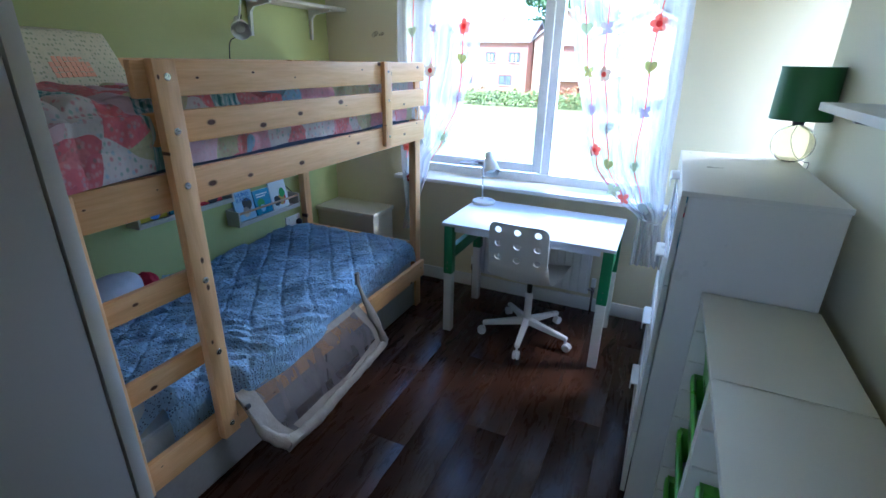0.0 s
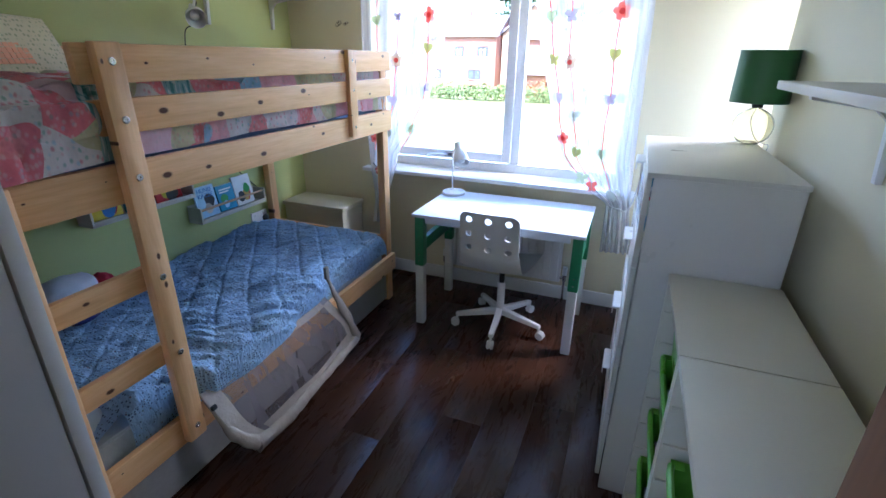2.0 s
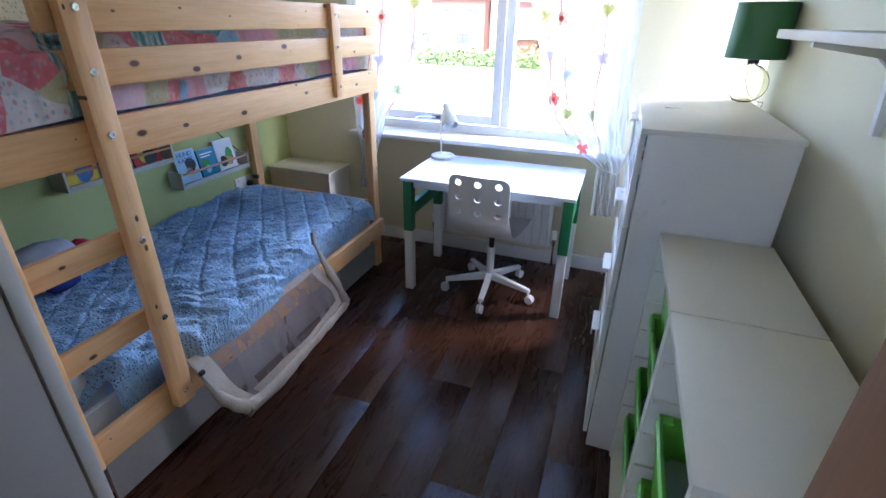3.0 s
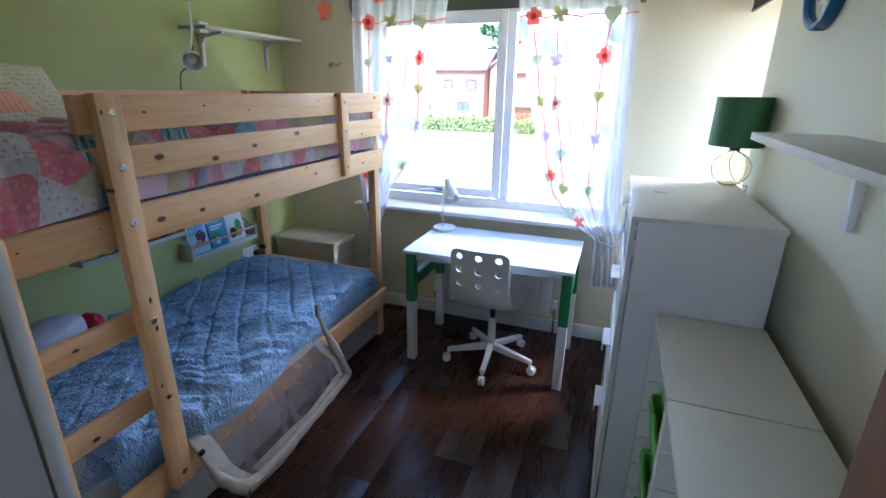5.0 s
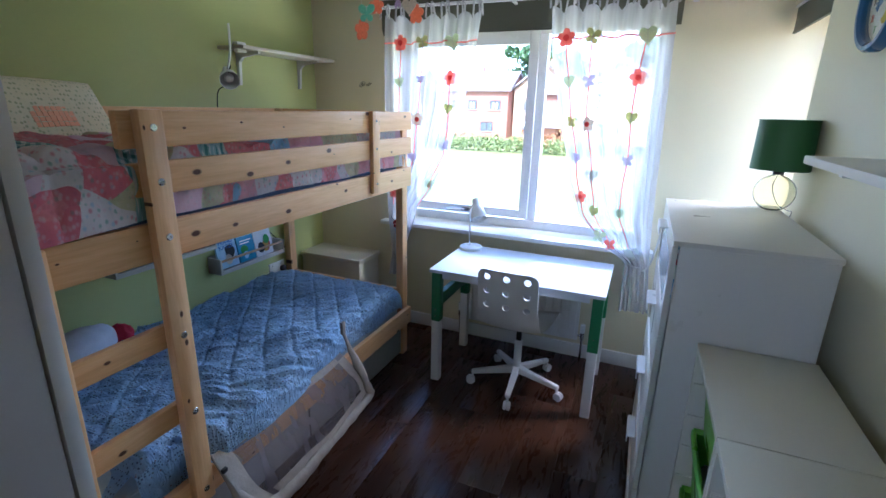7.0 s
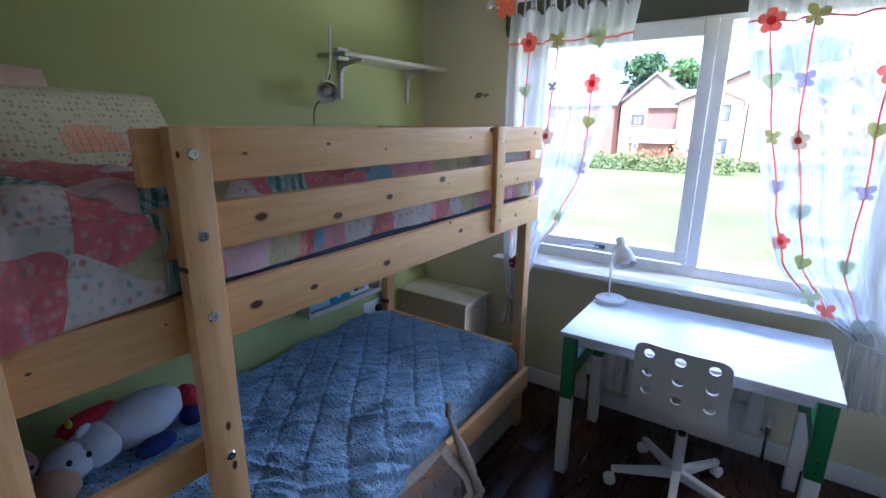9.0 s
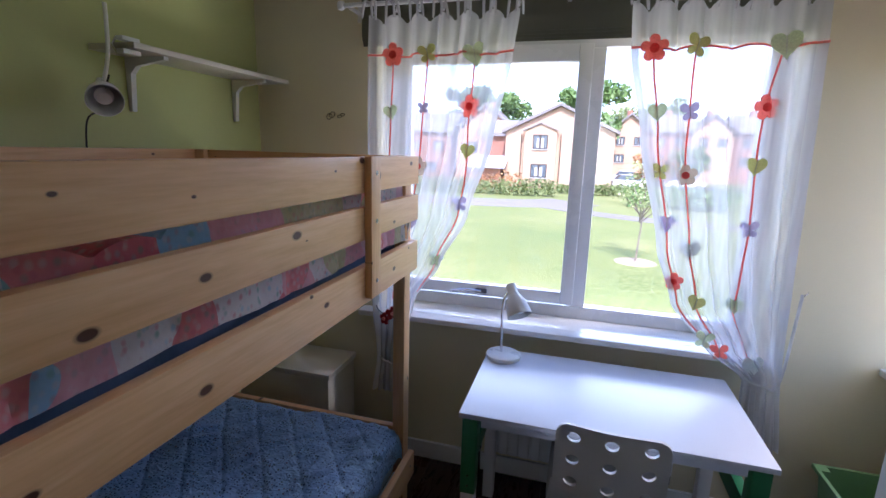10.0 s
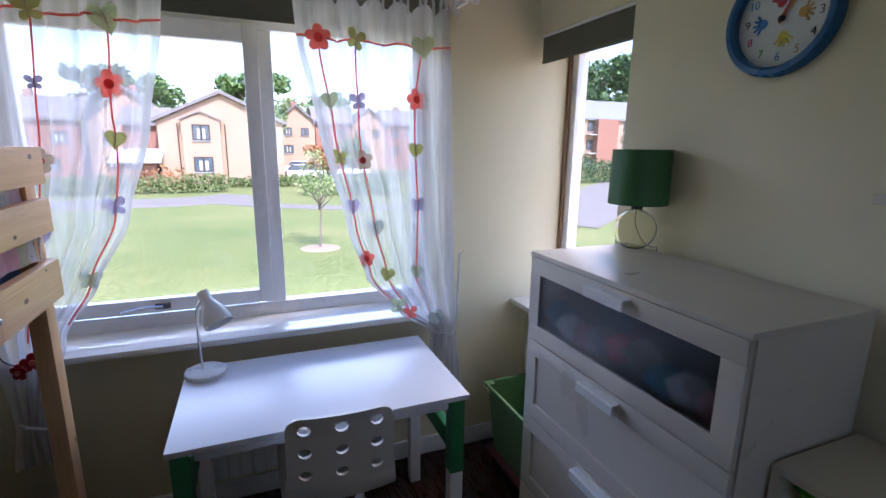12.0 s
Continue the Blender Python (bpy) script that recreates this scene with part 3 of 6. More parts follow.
def main_window():
    x0, x1, z0, z1 = WIN
    w = thing("window_1", (1.1, 4.5, z0), "white uPVC casement window with two panes", "window", kind="structure")
    ya, yb = YF + 0.168, YF + 0.233
    part("frame_side", box((x0, ya, z0), (x0 + 0.07, yb, z1), 0.006), UPVC, w)
    part("frame_side", box((x1 - 0.07, ya, z0), (x1, yb, z1), 0.006), UPVC, w)
    part("frame_head", box((x0 + 0.07, ya, z1 - 0.06), (x1 - 0.07, yb, z1), 0.006), UPVC, w)
    part("frame_foot", box((x0 + 0.07, ya, z0), (x1 - 0.07, yb, z0 + 0.075), 0.006), UPVC, w)
    part("mullion", box((1.175, ya, z0 + 0.075), (1.255, yb, z1 - 0.06), 0.006), UPVC, w)
    # the opening sash, proud of the frame
    sx0, sx1, sz0, sz1 = x0 + 0.045, 1.20, z0 + 0.085, z1 - 0.045
    yc = ya - 0.022
    for lo, hi in (((sx0, yc, sz0), (sx0 + 0.075, ya + 0.02, sz1)), ((sx1 - 0.06, yc, sz0), (sx1, ya + 0.02, sz1)),
                   ((sx0 + 0.075, yc, sz0), (sx1 - 0.06, ya + 0.02, sz0 + 0.06)), ((sx0 + 0.075, yc, sz1 - 0.075), (sx1 - 0.06, ya + 0.02, sz1))):
        part("sash_rail", box(lo, hi, 0.006), UPVC, w)
    for a, b in ((x0 + 0.11, 1.15), (1.25, x1 - 0.065)):
        p = part("pane", box((a, ya + 0.028, z0 + 0.07), (b, ya + 0.034, z1 - 0.055)), PANE, w)
        p.visible_shadow = False
    h = part("handle", box((0.72, yc - 0.016, sz0 + 0.018), (0.78, yc, sz0 + 0.042), 0.004), surf("dark_handle_plate", (0.10, 0.10, 0.11), 0.1, 9, 90, 0.35, 0), w, "dark metal window latch")
    part("lever", tube(curve_through([(0.75, yc - 0.02, sz0 + 0.03), (0.68, yc - 0.035, sz0 + 0.036), (0.60, yc - 0.03, sz0 + 0.02)]), 0.006), CHROME, h, "curved chrome latch lever")
    solid("window_sill", box((x0 - 0.07, YF - 0.085, z0 - 0.012), (x1 + 0.06, YF - 0.001, z0 + 0.016), 0.007, box((x0 + 0.001, YF - 0.002, z0 - 0.028), (x1 - 0.001, ya - 0.001, z0 + 0.0145))), GLOSS_WHITE, "deep white gloss window sill", "window sill", "structure")


def side_window():
    y0, y1, z0, z1 = SIDE
    w = thing("window_2", (2.72, 4.1, z0), "narrow side window with a brown outer frame", "window", kind="structure")
    xa, xb = XR + 0.19, XR + 0.25
    part("frame_side", box((xa, y1 - 0.065, z0), (xb, y1, z1), 0.005), UPVC, w)
    part("outer_jamb", box((xa - 0.016, y1 - 0.024, z0), (xa - 0.001, y1 - 0.001, z1), 0.003), BROWN_JAMB, w, "brown wooden jamb strip")
    part("frame_side", box((xa, y0, z0), (xb, y0 + 0.065, z1), 0.005), UPVC, w)
    part("frame_head", box((xa, y0 + 0.065, z1 - 0.065), (xb, y1 - 0.065, z1), 0.005), UPVC, w)
    part("frame_foot", box((xa, y0 + 0.065, z0), (xb, y1 - 0.065, z0 + 0.07), 0.005), UPVC, w)
    p = part("pane", box((xa + 0.026, y0 + 0.06, z0 + 0.06), (xa + 0.032, y1 - 0.06, z1 - 0.06)), PANE, w)
    p.visible_shadow = False
    solid("window_sill", box((XR - 0.10, y0 - 0.03, z0 - 0.012), (XR - 0.001, y1 - 0.002, z0 + 0.016), 0.006, box((XR - 0.002, y0 + 0.001, z0 - 0.028), (xa - 0.001, y1 - 0.003, z0 + 0.0145))), GLOSS_WHITE, "white gloss side window sill", "window sill", "structure")
    b = thing("roller_blind", (XR + 0.05, 4.1, z1), "olive roller blind rolled up in the side window", "blind")
    part("fabric", box((XR + 0.012, y0 + 0.01, z1 - 0.115), (XR + 0.018, y1 - 0.02, z1 - 0.012)), OLIVE_BLIND, b)
    part("bottom_bar", box((XR + 0.008, y0 + 0.01, z1 - 0.13), (XR + 0.022, y1 - 0.02, z1 - 0.1151), 0.004), OLIVE_BLIND, b)
    part("roller", tube([(XR + 0.035, y0 + 0.01, z1 - 0.03), (XR + 0.035, y1 - 0.02, z1 - 0.03)], 0.02, 12), OLIVE_BLIND, b)
    part("head_rail", box((XR + 0.003, y0 + 0.006, z1 - 0.011), (XR + 0.07, y1 - 0.012, z1 - 0.001), 0.002), PLASTIC_WHITE, b)


main_window()
side_window()

# roman blind, folded up over the main window
rb = thing("roman_blind", (1.09, YF - 0.03, 2.28), "dark olive roman blind pulled up above the window", "blind")
for i in range(4):
    part("fold", box((0.185, YF - 0.028 - 0.006 * i, 2.052 + 0.012 * i), (1.985, YF - 0.024 - 0.006 * i, 2.262), 0.001), OLIVE_BLIND, rb)
part("head_rail", box((0.185, YF - 0.06, 2.263), (1.985, YF - 0.001, 2.29), 0.004), PLASTIC_WHITE, rb)

rod = thing("curtain_rod", (1.1, 4.31, 2.205), "slim white metal curtain rod above the window", "curtain rod")
part("pole", tube([(0.13, 4.315, 2.205), (2.07, 4.315, 2.205)], 0.0095, 12), STEEL_WHITE, rod)
for x in (0.12, 2.08):
    part("finial", turned([(0.001, -0.02), (0.014, -0.016), (0.018, 0), (0.014, 0.016), (0.001, 0.02)], 12, at=(x, 4.315, 2.205)), STEEL_WHITE, rod)
for x in (0.16, 1.09, 2.04):
    part("bracket", box((x - 0.008, 4.315, 2.19), (x + 0.008, YF, 2.202), 0.002, box((x - 0.014, YF - 0.008, 2.16), (x + 0.014, YF - 0.001, 2.235), 0.002)), STEEL_WHITE, rod)


# ---- curtains ----
def smooth(keys, z):
    """Values between keys (z, a, b, ...) listed from the top down, eased."""
    if z >= keys[0][0]:
        return keys[0][1:]
    for p, q in zip(keys, keys[1:]):
        if z >= q[0]:
            t = (p[0] - z) / (p[0] - q[0])
            t = t * t * (3 - 2 * t) * 0.5 + t * 0.5
            return tuple(a + (b - a) * t for a, b in zip(p[1:], q[1:]))
    return keys[-1][1:]


def curtain(keys, strings, hook, seed, label):
    """A voile panel tied back to one side: keys of height, two edges and fold depth."""
    rnd = random.Random(seed)
    zt, zb = keys[0][0], keys[-1][0]
    c = thing("curtain", (keys[0][1], 4.31, zb), label, "curtain", "voile curtains")
    ph = [rnd.uniform(0, 6.28) for _ in range(4)]

    def spot(u, z):
        xa, xb, fold = smooth(keys, z)
        s = u + 0.025 * math.sin(7 * u + ph[0])
        y = 4.312 + fold * (math.sin(s * 2 * math.pi * 6 + ph[1] + 0.3 * z) * 0.6 + math.sin(s * 2 * math.pi * 11 + ph[2]) * 0.35) - 0.3 * fold
        return Vector((xa + (xb - xa) * u + fold * 0.3 * math.sin(s * 40 + ph[3]), y, z))

    hem = zt - 0.16
    part("hem_band", sheet(90, 8, lambda u, v: spot(u, hem + 0.005 + v * (0.115 + 0.045 * abs(math.cos(u * math.pi * 6)) ** 0.6))), VOILE_HEM, c, "double voile hem with scalloped top")
    part("panel", sheet(110, 90, lambda u, v: spot(u, hem + 0.004 - v * (hem - zb))), VOILE, c)
    for ua, ub in ((0.0, 0.035), (0.965, 1.0)):
        part("edge_hem", sheet(4, 90, lambda u, v: spot(ua + (ub - ua) * u, hem + 0.003 - v * (hem - zb)) - Vector((0, 0.003, 0))), VOILE_HEM, c)
    part("trim_cord", tube([spot(i / 60, hem + 0.006 * math.sin(i * 0.35)) - Vector((0, 0.006, 0)) for i in range(61)], 0.0042, 6), RED_CORD, c, "coral red braided cord")
    for i in range(7):
        u = 0.02 + 0.96 * i / 6
        p = spot(u, zt - 0.005)
        bm = tube(curve_through([p, p + Vector((0.004, -0.016, 0.04)), Vector((p.x, 4.300, 2.214)), Vector((p.x, 4.315, 2.219)), Vector((p.x + 0.004, 4.33, 2.205)), p + Vector((0.006, 0.01, 0.02))], 5), 0.006, 6)
        for sgn in (-1, 1):
            a = p + Vector((0, -0.014, 0.045))
            tube(curve_through([a, a + Vector((0.022 * sgn, -0.012, rnd.uniform(0, 0.02))), a + Vector((0.03 * sgn + rnd.uniform(-0.01, 0.01), -0.008, -rnd.uniform(0.05, 0.085)))], 5), [0.006] * 10 + [0.004], 6, bm)
        part("tie_bow", bm, VOILE_HEM, c)
    shapes = {"heart": heart, "flower": flower, "butterfly": butterfly}
    for s in strings:
        (u0, u1), zlow, motifs = s
        n = 40
        line = []
        for i in range(n + 1):
            z = hem - (hem - zlow) * i / n
            line.append(spot(u0 + (u1 - u0) * i / n, z) - Vector((0, 0.006, 0)))
        part("cord", tube(line, 0.0034, 6), RED_CORD, c, "coral red cord with felt shapes")
        for k, (kind, f, r, material) in enumerate(motifs):
            at = line[min(n, max(0, round(f * n)))] - Vector((0, 0.006, 0))
            m = Matrix.Translation(at) @ pose(0, 0, 0, 90, 0, rnd.uniform(-22, 22)) @ pose(0, 0, 0, 0, 0, rnd.uniform(-14, 14))
            patch = part(kind + "_patch", plate(shapes[kind](r), 0.005, m), material, c)
            if kind == "flower":
                part("flower_centre", plate([(r * 0.34 * math.cos(a), r * 0.34 * math.sin(a)) for a in (i * 0.524 for i in range(12))], 0.004, m @ Matrix.Translation((0, 0, 0.005))), FELT_DEEP, patch, "deep red felt centre")
            else:
                part("seam", tube([m @ Vector((0, r * (0.6 - 1.3 * i / 6), 0.0035)) for i in range(7)], 0.0016, 5), FELT_GREY, patch)
    gx, gz = keys[-2][1] * 0.5 + keys[-2][2] * 0.5, keys[-2][0]
    part("tieback", tube(curve_through([Vector((keys[-2][1] - 0.005, 4.305, gz)), Vector((gx, 4.272, gz - 0.012)), Vector((keys[-2][2] + 0.005, 4.305, gz + 0.004)), Vector((hook[0], YF - 0.012, hook[1]))], 8), 0.006, 6), VOILE_HEM, c)
    return c


R, L, G, K, P, C = FELT_RED, FELT_LIME, FELT_GREEN, FELT_GREY, FELT_LILAC, FELT_CREAM
curtain([(2.15, 0.265, 0.905, 0.014), (1.98, 0.265, 0.885, 0.02), (1.64, 0.268, 0.82, 0.026), (1.32, 0.272, 0.725, 0.03), (1.09, 0.276, 0.605, 0.03), (0.92, 0.285, 0.49, 0.026), (0.60, 0.31, 0.40, 0.022), (0.42, 0.29, 0.415, 0.03)],
        [((0.19, 0.19), 0.95, [("flower", 0, 0.05, R), ("heart", 0.215, 0.034, G), ("flower", 0.45, 0.036, C), ("heart", 0.7, 0.034, G), ("flower", 0.93, 0.032, R)]),
         ((0.42, 0.43), 0.9, [("butterfly", 0.0, 0.042, L), ("butterfly", 0.2, 0.026, P), ("flower", 0.43, 0.044, C), ("heart", 0.66, 0.036, P), ("heart", 0.85, 0.034, K)]),
         ((0.74, 0.98), 0.95, [("heart", 0.0, 0.052, G), ("flower", 0.21, 0.048, R), ("heart", 0.37, 0.034, L), ("butterfly", 0.6, 0.038, P), ("butterfly", 0.86, 0.038, G)])],
        (0.20, 0.98), 3, "white voile curtain with red felt flowers, tied by the bunk")
curtain([(2.15, 1.325, 1.95, 0.014), (1.98, 1.335, 1.955, 0.02), (1.67, 1.40, 1.962, 0.026), (1.25, 1.505, 1.972, 0.03), (1.03, 1.58, 1.98, 0.03), (0.85, 1.73, 1.99, 0.024), (0.74, 1.875, 2.0, 0.02), (0.44, 1.88, 2.03, 0.034)],
        [((0.13, 0.02), 0.86, [("flower", 0, 0.05, R), ("heart", 0.2, 0.036, G), ("butterfly", 0.41, 0.036, L), ("heart", 0.585, 0.036, P), ("flower", 0.77, 0.036, R), ("butterfly", 0.98, 0.04, G)]),
         ((0.345, 0.17), 0.84, [("butterfly", 0, 0.045, L), ("butterfly", 0.19, 0.038, P), ("flower", 0.395, 0.042, C), ("heart", 0.65, 0.042, K), ("heart", 0.83, 0.034, L), ("butterfly", 0.99, 0.036, R)]),
         ((0.80, 0.53), 0.80, [("heart", 0.01, 0.05, G), ("flower", 0.18, 0.046, R), ("heart", 0.34, 0.036, L), ("butterfly", 0.555, 0.036, P), ("heart", 0.79, 0.034, G), ("heart", 1.0, 0.044, K)])],
        (2.075, 1.075), 5, "white voile curtain with red felt flowers, tied by the desk")
tb = thing("curtain_tieback", (0.385, 4.262, 0.83), "dark red felt flower tieback holding the curtain by the bunk", "tieback")
for dx, dz, r, turn in ((0.012, 0.014, 0.034, 20), (-0.026, -0.014, 0.030, -25)):
    m = pose(0.385 + dx, 4.252 - abs(dx) * 0.4, 0.832 + dz, 90, 0, turn)
    petals = part("felt_flower", plate(flower(r), 0.007, m), FELT_TIE, tb)
    part("flower_centre", plate([(r * 0.3 * math.cos(a), r * 0.3 * math.sin(a)) for a in (i * 0.524 for i in range(12))], 0.005, m @ Matrix.Translation((0, 0, 0.006))), FELT_RED, petals, "coral felt centre")
part("tie_cord", tube(curve_through([(0.41, 4.30, 0.84), (0.385, 4.258, 0.832), (0.31, 4.275, 0.85), (0.21, YF - 0.004, 0.905)], 8), 0.0025, 6), BLACK_PLASTIC, tb, "thin dark cord to the wall")
hk = thing("wall_hook", (2.08, YF, 1.075), "small metal tieback hook on the wall", "hook")
part("screw_hook", tube(curve_through([(2.075, YF, 1.07), (2.075, YF - 0.02, 1.07), (2.082, YF - 0.026, 1.082), (2.09, YF - 0.018, 1.088)], 5), 0.003, 6), CHROME, hk)


# ---- bunk bed ----
BX0, BX1, BY0, BY1, BZ = -0.375, 0.598, 1.975, 4.005, 1.575


def bunk_bed():
    b = thing("bunk_bed", (0.12, 3.0, 0), "knotty pine bunk bed with side ladder", "bunk bed")
    for x in (BX0, BX1 - 0.077):
        for y in (BY0, BY1 - 0.062):
            part("post", box((x, y, 0), (x + 0.048, y + 0.062, BZ - (0 if y > 3 else 0.002)), 0.004), PINE_Z, b)
    fx0, fx1 = BX1 - 0.0285, BX1
    front = [("side_rail", BY0 + 0.002, BY1, 1.14, 1.255), ("guard_rail", 2.262, BY1, 1.472, BZ), ("guard_rail", 2.270, BY1, 1.335, 1.432), ("side_rail", BY0 + 0.002, BY1, 0.225, 0.335)]
    for nm, y0, y1, z0, z1 in front:
        part(nm, box((fx0, y0, z0), (fx1, y1, z1), 0.005), PINE_Y, b)
    for z0, z1 in ((1.14, 1.255), (1.472, BZ), (1.335, 1.432), (0.225, 0.335)):
        part("back_rail", box((BX0 - 0.026, BY0, z0), (BX0 - 0.001, BY1, z1), 0.005), PINE_Y, b)
    for y in (BY0 + 0.016, BY1 - 0.042):
        for z0, z1 in ((1.14, 1.255), (1.335, 1.432), (1.472, BZ - 0.001), (0.225, 0.315), (0.39, 0.458)):
            part("end_rail", box((BX0 + 0.049, y, z0), (BX1 - 0.078, y + 0.026, z1), 0.004), PINE_X, b)
    gp = part("guard_post", box((BX1 + 0.001, 3.525, 1.16), (BX1 + 0.024, 3.592, BZ + 0.002), 0.004), PINE_Z, b)
    lad = part("ladder_post", box((BX1 + 0.001, 2.30, 0.245), (BX1 + 0.036, 2.373, BZ + 0.004), 0.006), PINE_Z, b)
    part("ladder_post", box((BX1 + 0.001, BY0 + 0.002, 0.245), (BX1 + 0.03, BY0 + 0.052, 1.256), 0.006), PINE_Z, b)
    for z in (0.575, 0.855):
        part("rung", box((fx0 + 0.004, BY0 + 0.03, z), (fx1, 2.372, z + 0.078), 0.006), PINE_Y, b)
    for k, z in enumerate((1.53, 1.378, 1.215, 0.895, 0.615, 0.30)):
        bolt = part("bolt", turned([(0.011, 0), (0.011, 0.003), (0.009, 0.005), (0.004, 0.005), (0.004, 0.002)], 14), CHROME, lad, "steel allen bolt")
        bolt.data.transform(pose(BX1 + 0.036, 2.338, z, 0, 90, 0))
    for z in (1.21, 1.39, 1.53):
        bolt = part("bolt", turned([(0.007, 0), (0.007, 0.002), (0.005, 0.004), (0.003, 0.004)], 10), CHROME, gp, "steel allen bolt")
        bolt.data.transform(pose(BX1 + 0.024, 3.558, z, 0, 90, 0))
    for z in (0.235, 1.15):
        for k in range(9):
            y = 2.1 + k * 0.225
            part("slat", box((BX0 + 0.05, y, z), (BX1 - 0.08, y + 0.07, z + 0.016)), PINE_X, b)


bunk_bed()


def mattress(z0, z1, material, label):
    bm = box((BX0 + 0.052, BY0 + 0.05, z0), (BX1 - 0.066, BY1 - 0.05, z1), 0.03)
    m = thing("mattress", (0.1, 3.0, z0), label, "mattress")
    part("cover", bm, material, m)
    for z in (z0 + 0.012, z1 - 0.014):
        x, a, b = BX1 - 0.064, BY0 + 0.075, BY1 - 0.075
        part("piping", tube([(x, a, z), (x, b, z)], 0.004, 6), material, m)


mattress(1.167, 1.285, SHEET_BLUE, "foam mattress with blue fitted sheet on the top bunk")
mattress(0.252, 0.40, SHEET_WHITE, "foam mattress with pale sheet on the lower bunk")


def duvet(name, x0, x1, y0, y1, top, drop, material, label, puff, quilt, seed, spill=0.0, diag=True, over=0.0):
    """A quilt lying over a mattress: flat on top, turned down at the front edge by drop."""
    def height(x, y):
        h = puff * noise.noise(Vector((x * 4.2, y * 3.4, seed)))
        h += 0.35 * puff * noise.noise(Vector((x * 11 + y * 6, y * 9 - x * 5, seed + 4)))
        if diag:
            # creases pulled across the quilt, deepest half way along it, and thin stitched diamonds
            mid = math.exp(-((y - 2.85) / 0.42) ** 2)
            p, q = x * 0.55 + y * 0.83, x * 0.83 - y * 0.55
            warp = 0.12 * noise.noise(Vector((x * 3, y * 3, seed + 20)))
            h += 0.052 * (0.4 + mid) * max(0.0, 0.45 - abs(noise.noise(Vector((p * 3.0, (q + warp) * 13.0, seed + 9))))) ** 1.5
            h += 0.013 * max(0.0, 0.5 - abs(noise.noise(Vector((p * 9 + 3, (q - warp) * 21, seed + 14))))) ** 1.4
            for k in (x * 1.25 + y, x * 1.25 - y):
                f = (k / quilt + 0.06 * noise.noise(Vector((x * 5, y * 5, seed + 31)))) % 1.0
                h -= 0.008 * math.exp(-(min(f, 1 - f) * quilt / 0.010) ** 2)
        else:
            h += 0.0126 * max(0, noise.noise(Vector(((x * 0.8 - y) * 3.2, (y + x * 1.3) * 11.0, seed + 9)))) ** 1.2
            a, c = (x / quilt) % 1.0, (y / quilt) % 1.0
            h += 0.020 * (abs(math.sin(math.pi * a) * math.sin(math.pi * c)) ** 0.45 - 0.6)
        return h

    w = x1 - x0
    total = w + drop

    def place(u, v):
        y = y0 + (y1 - y0) * v
        s = u * total
        edge = 0.055
        near = max(0.0, 1 - (y - y0) / 0.55) * spill
        x, z = x0 + s, top
        if s > w - edge:
            t = min(1.0, (s - (w - edge)) / (edge * 1.57))
            x = x1 - edge + edge * math.sin(t * math.pi / 2) + near * 0.6
            z = top - edge * (1 - math.cos(t * math.pi / 2))
            rest = s - (w - edge) - edge * 1.57
            if rest > 0:
                z -= rest * (0.8 + 0.22 * noise.noise(Vector((y * 4, seed, 3))))
                x += 0.012 * noise.noise(Vector((y * 7, seed, z * 5))) + near * 0.5
        lift = height(s, y) * (0.6 if spill and s > w else 0.4 if s > w else 1.0)
        tail = min(1.0, (1 - v) / 0.03, v / 0.03)
        zz = z + lift * (0.45 + 0.55 * tail) - (0.05 if v > 0.5 else 0.02) * (1 - tail) ** 2 + near * 0.4 * (1 if s < w - edge else 0.6)
        xx = x + (lift * 0.8 if s > w - edge else 0)
        if over:
            e = min(1.0, max(0.0, (y - 2.385) / 0.06)) * min(1.0, max(0.0, (3.30 - y) / 0.5))
            xx += over * e * max(0.0, min(1.0, (s - (w - 0.2)) / 0.2))
            zz -= 0.05 * (1 - e) * max(0.0, (s - w) / drop) * (y < 2.6)
        if spill and xx > BX1 - 0.05:
            zz = max(zz, 1.264 + 0.004 * math.sin(y * 9) + 0.008 * (1 - u))
        if spill and s > w - edge:
            xx = max(xx, BX1 - 0.044 + 0.004 * math.sin(y * 23))
        return Vector((xx, y, zz))

    bm = sheet(130, 230, place)
    bmesh.ops.solidify(bm, geom=bm.faces[:], thickness=0.012)
    d = thing(name, (x0, y0, top), label, "duvet")
    part("cover", bm, material, d)
    part("bound_edge", tube([place(i / 50, 1.0) for i in range(51)], 0.006, 6), material, d)


duvet("duvet", BX0 + 0.03, BX1 - 0.036, 1.992, 3.965, 1.470, 0.235, PATCHWORK, "pink floral patchwork quilt spread on the top bunk", 0.038, 0.115, 2.0, spill=0.07, diag=False)
duvet("duvet", BX0 + 0.03, BX1 - 0.036, 2.16, 3.955, 0.482, 0.13, DOTTED, "pale blue dotted quilt with diagonal stitching on the lower bunk", 0.030, 0.20, 7.0, over=0.072)


def folded_corner():
    """The near end of the lower quilt, turned back to its piped edge."""
    def place(u, v):
        x, y = BX0 + 0.05 + u * 0.86, 2.20 - v * (0.04 + 0.12 * u)
        return Vector((x, y, 0.475 - 0.055 * v + 0.018 * noise.noise(Vector((x * 6, y * 8, 2))) + 0.01 * math.sin(x * 9)))
    c = thing("quilt_end", (0.1, 2.15, 0.45), "turned-down end of a dotted quilt with red piping", "bedding")
    bm = sheet(40, 16, place)
    bmesh.ops.solidify(bm, geom=bm.faces[:], thickness=0.014)
    part("cloth", bm, DOTTED, c)
    part("piping", tube([place(i / 30, 1.0) + Vector((0, -0.004, 0)) for i in range(31)], 0.007, 7), FELT_DEEP, c, "dark red piping")


folded_corner()


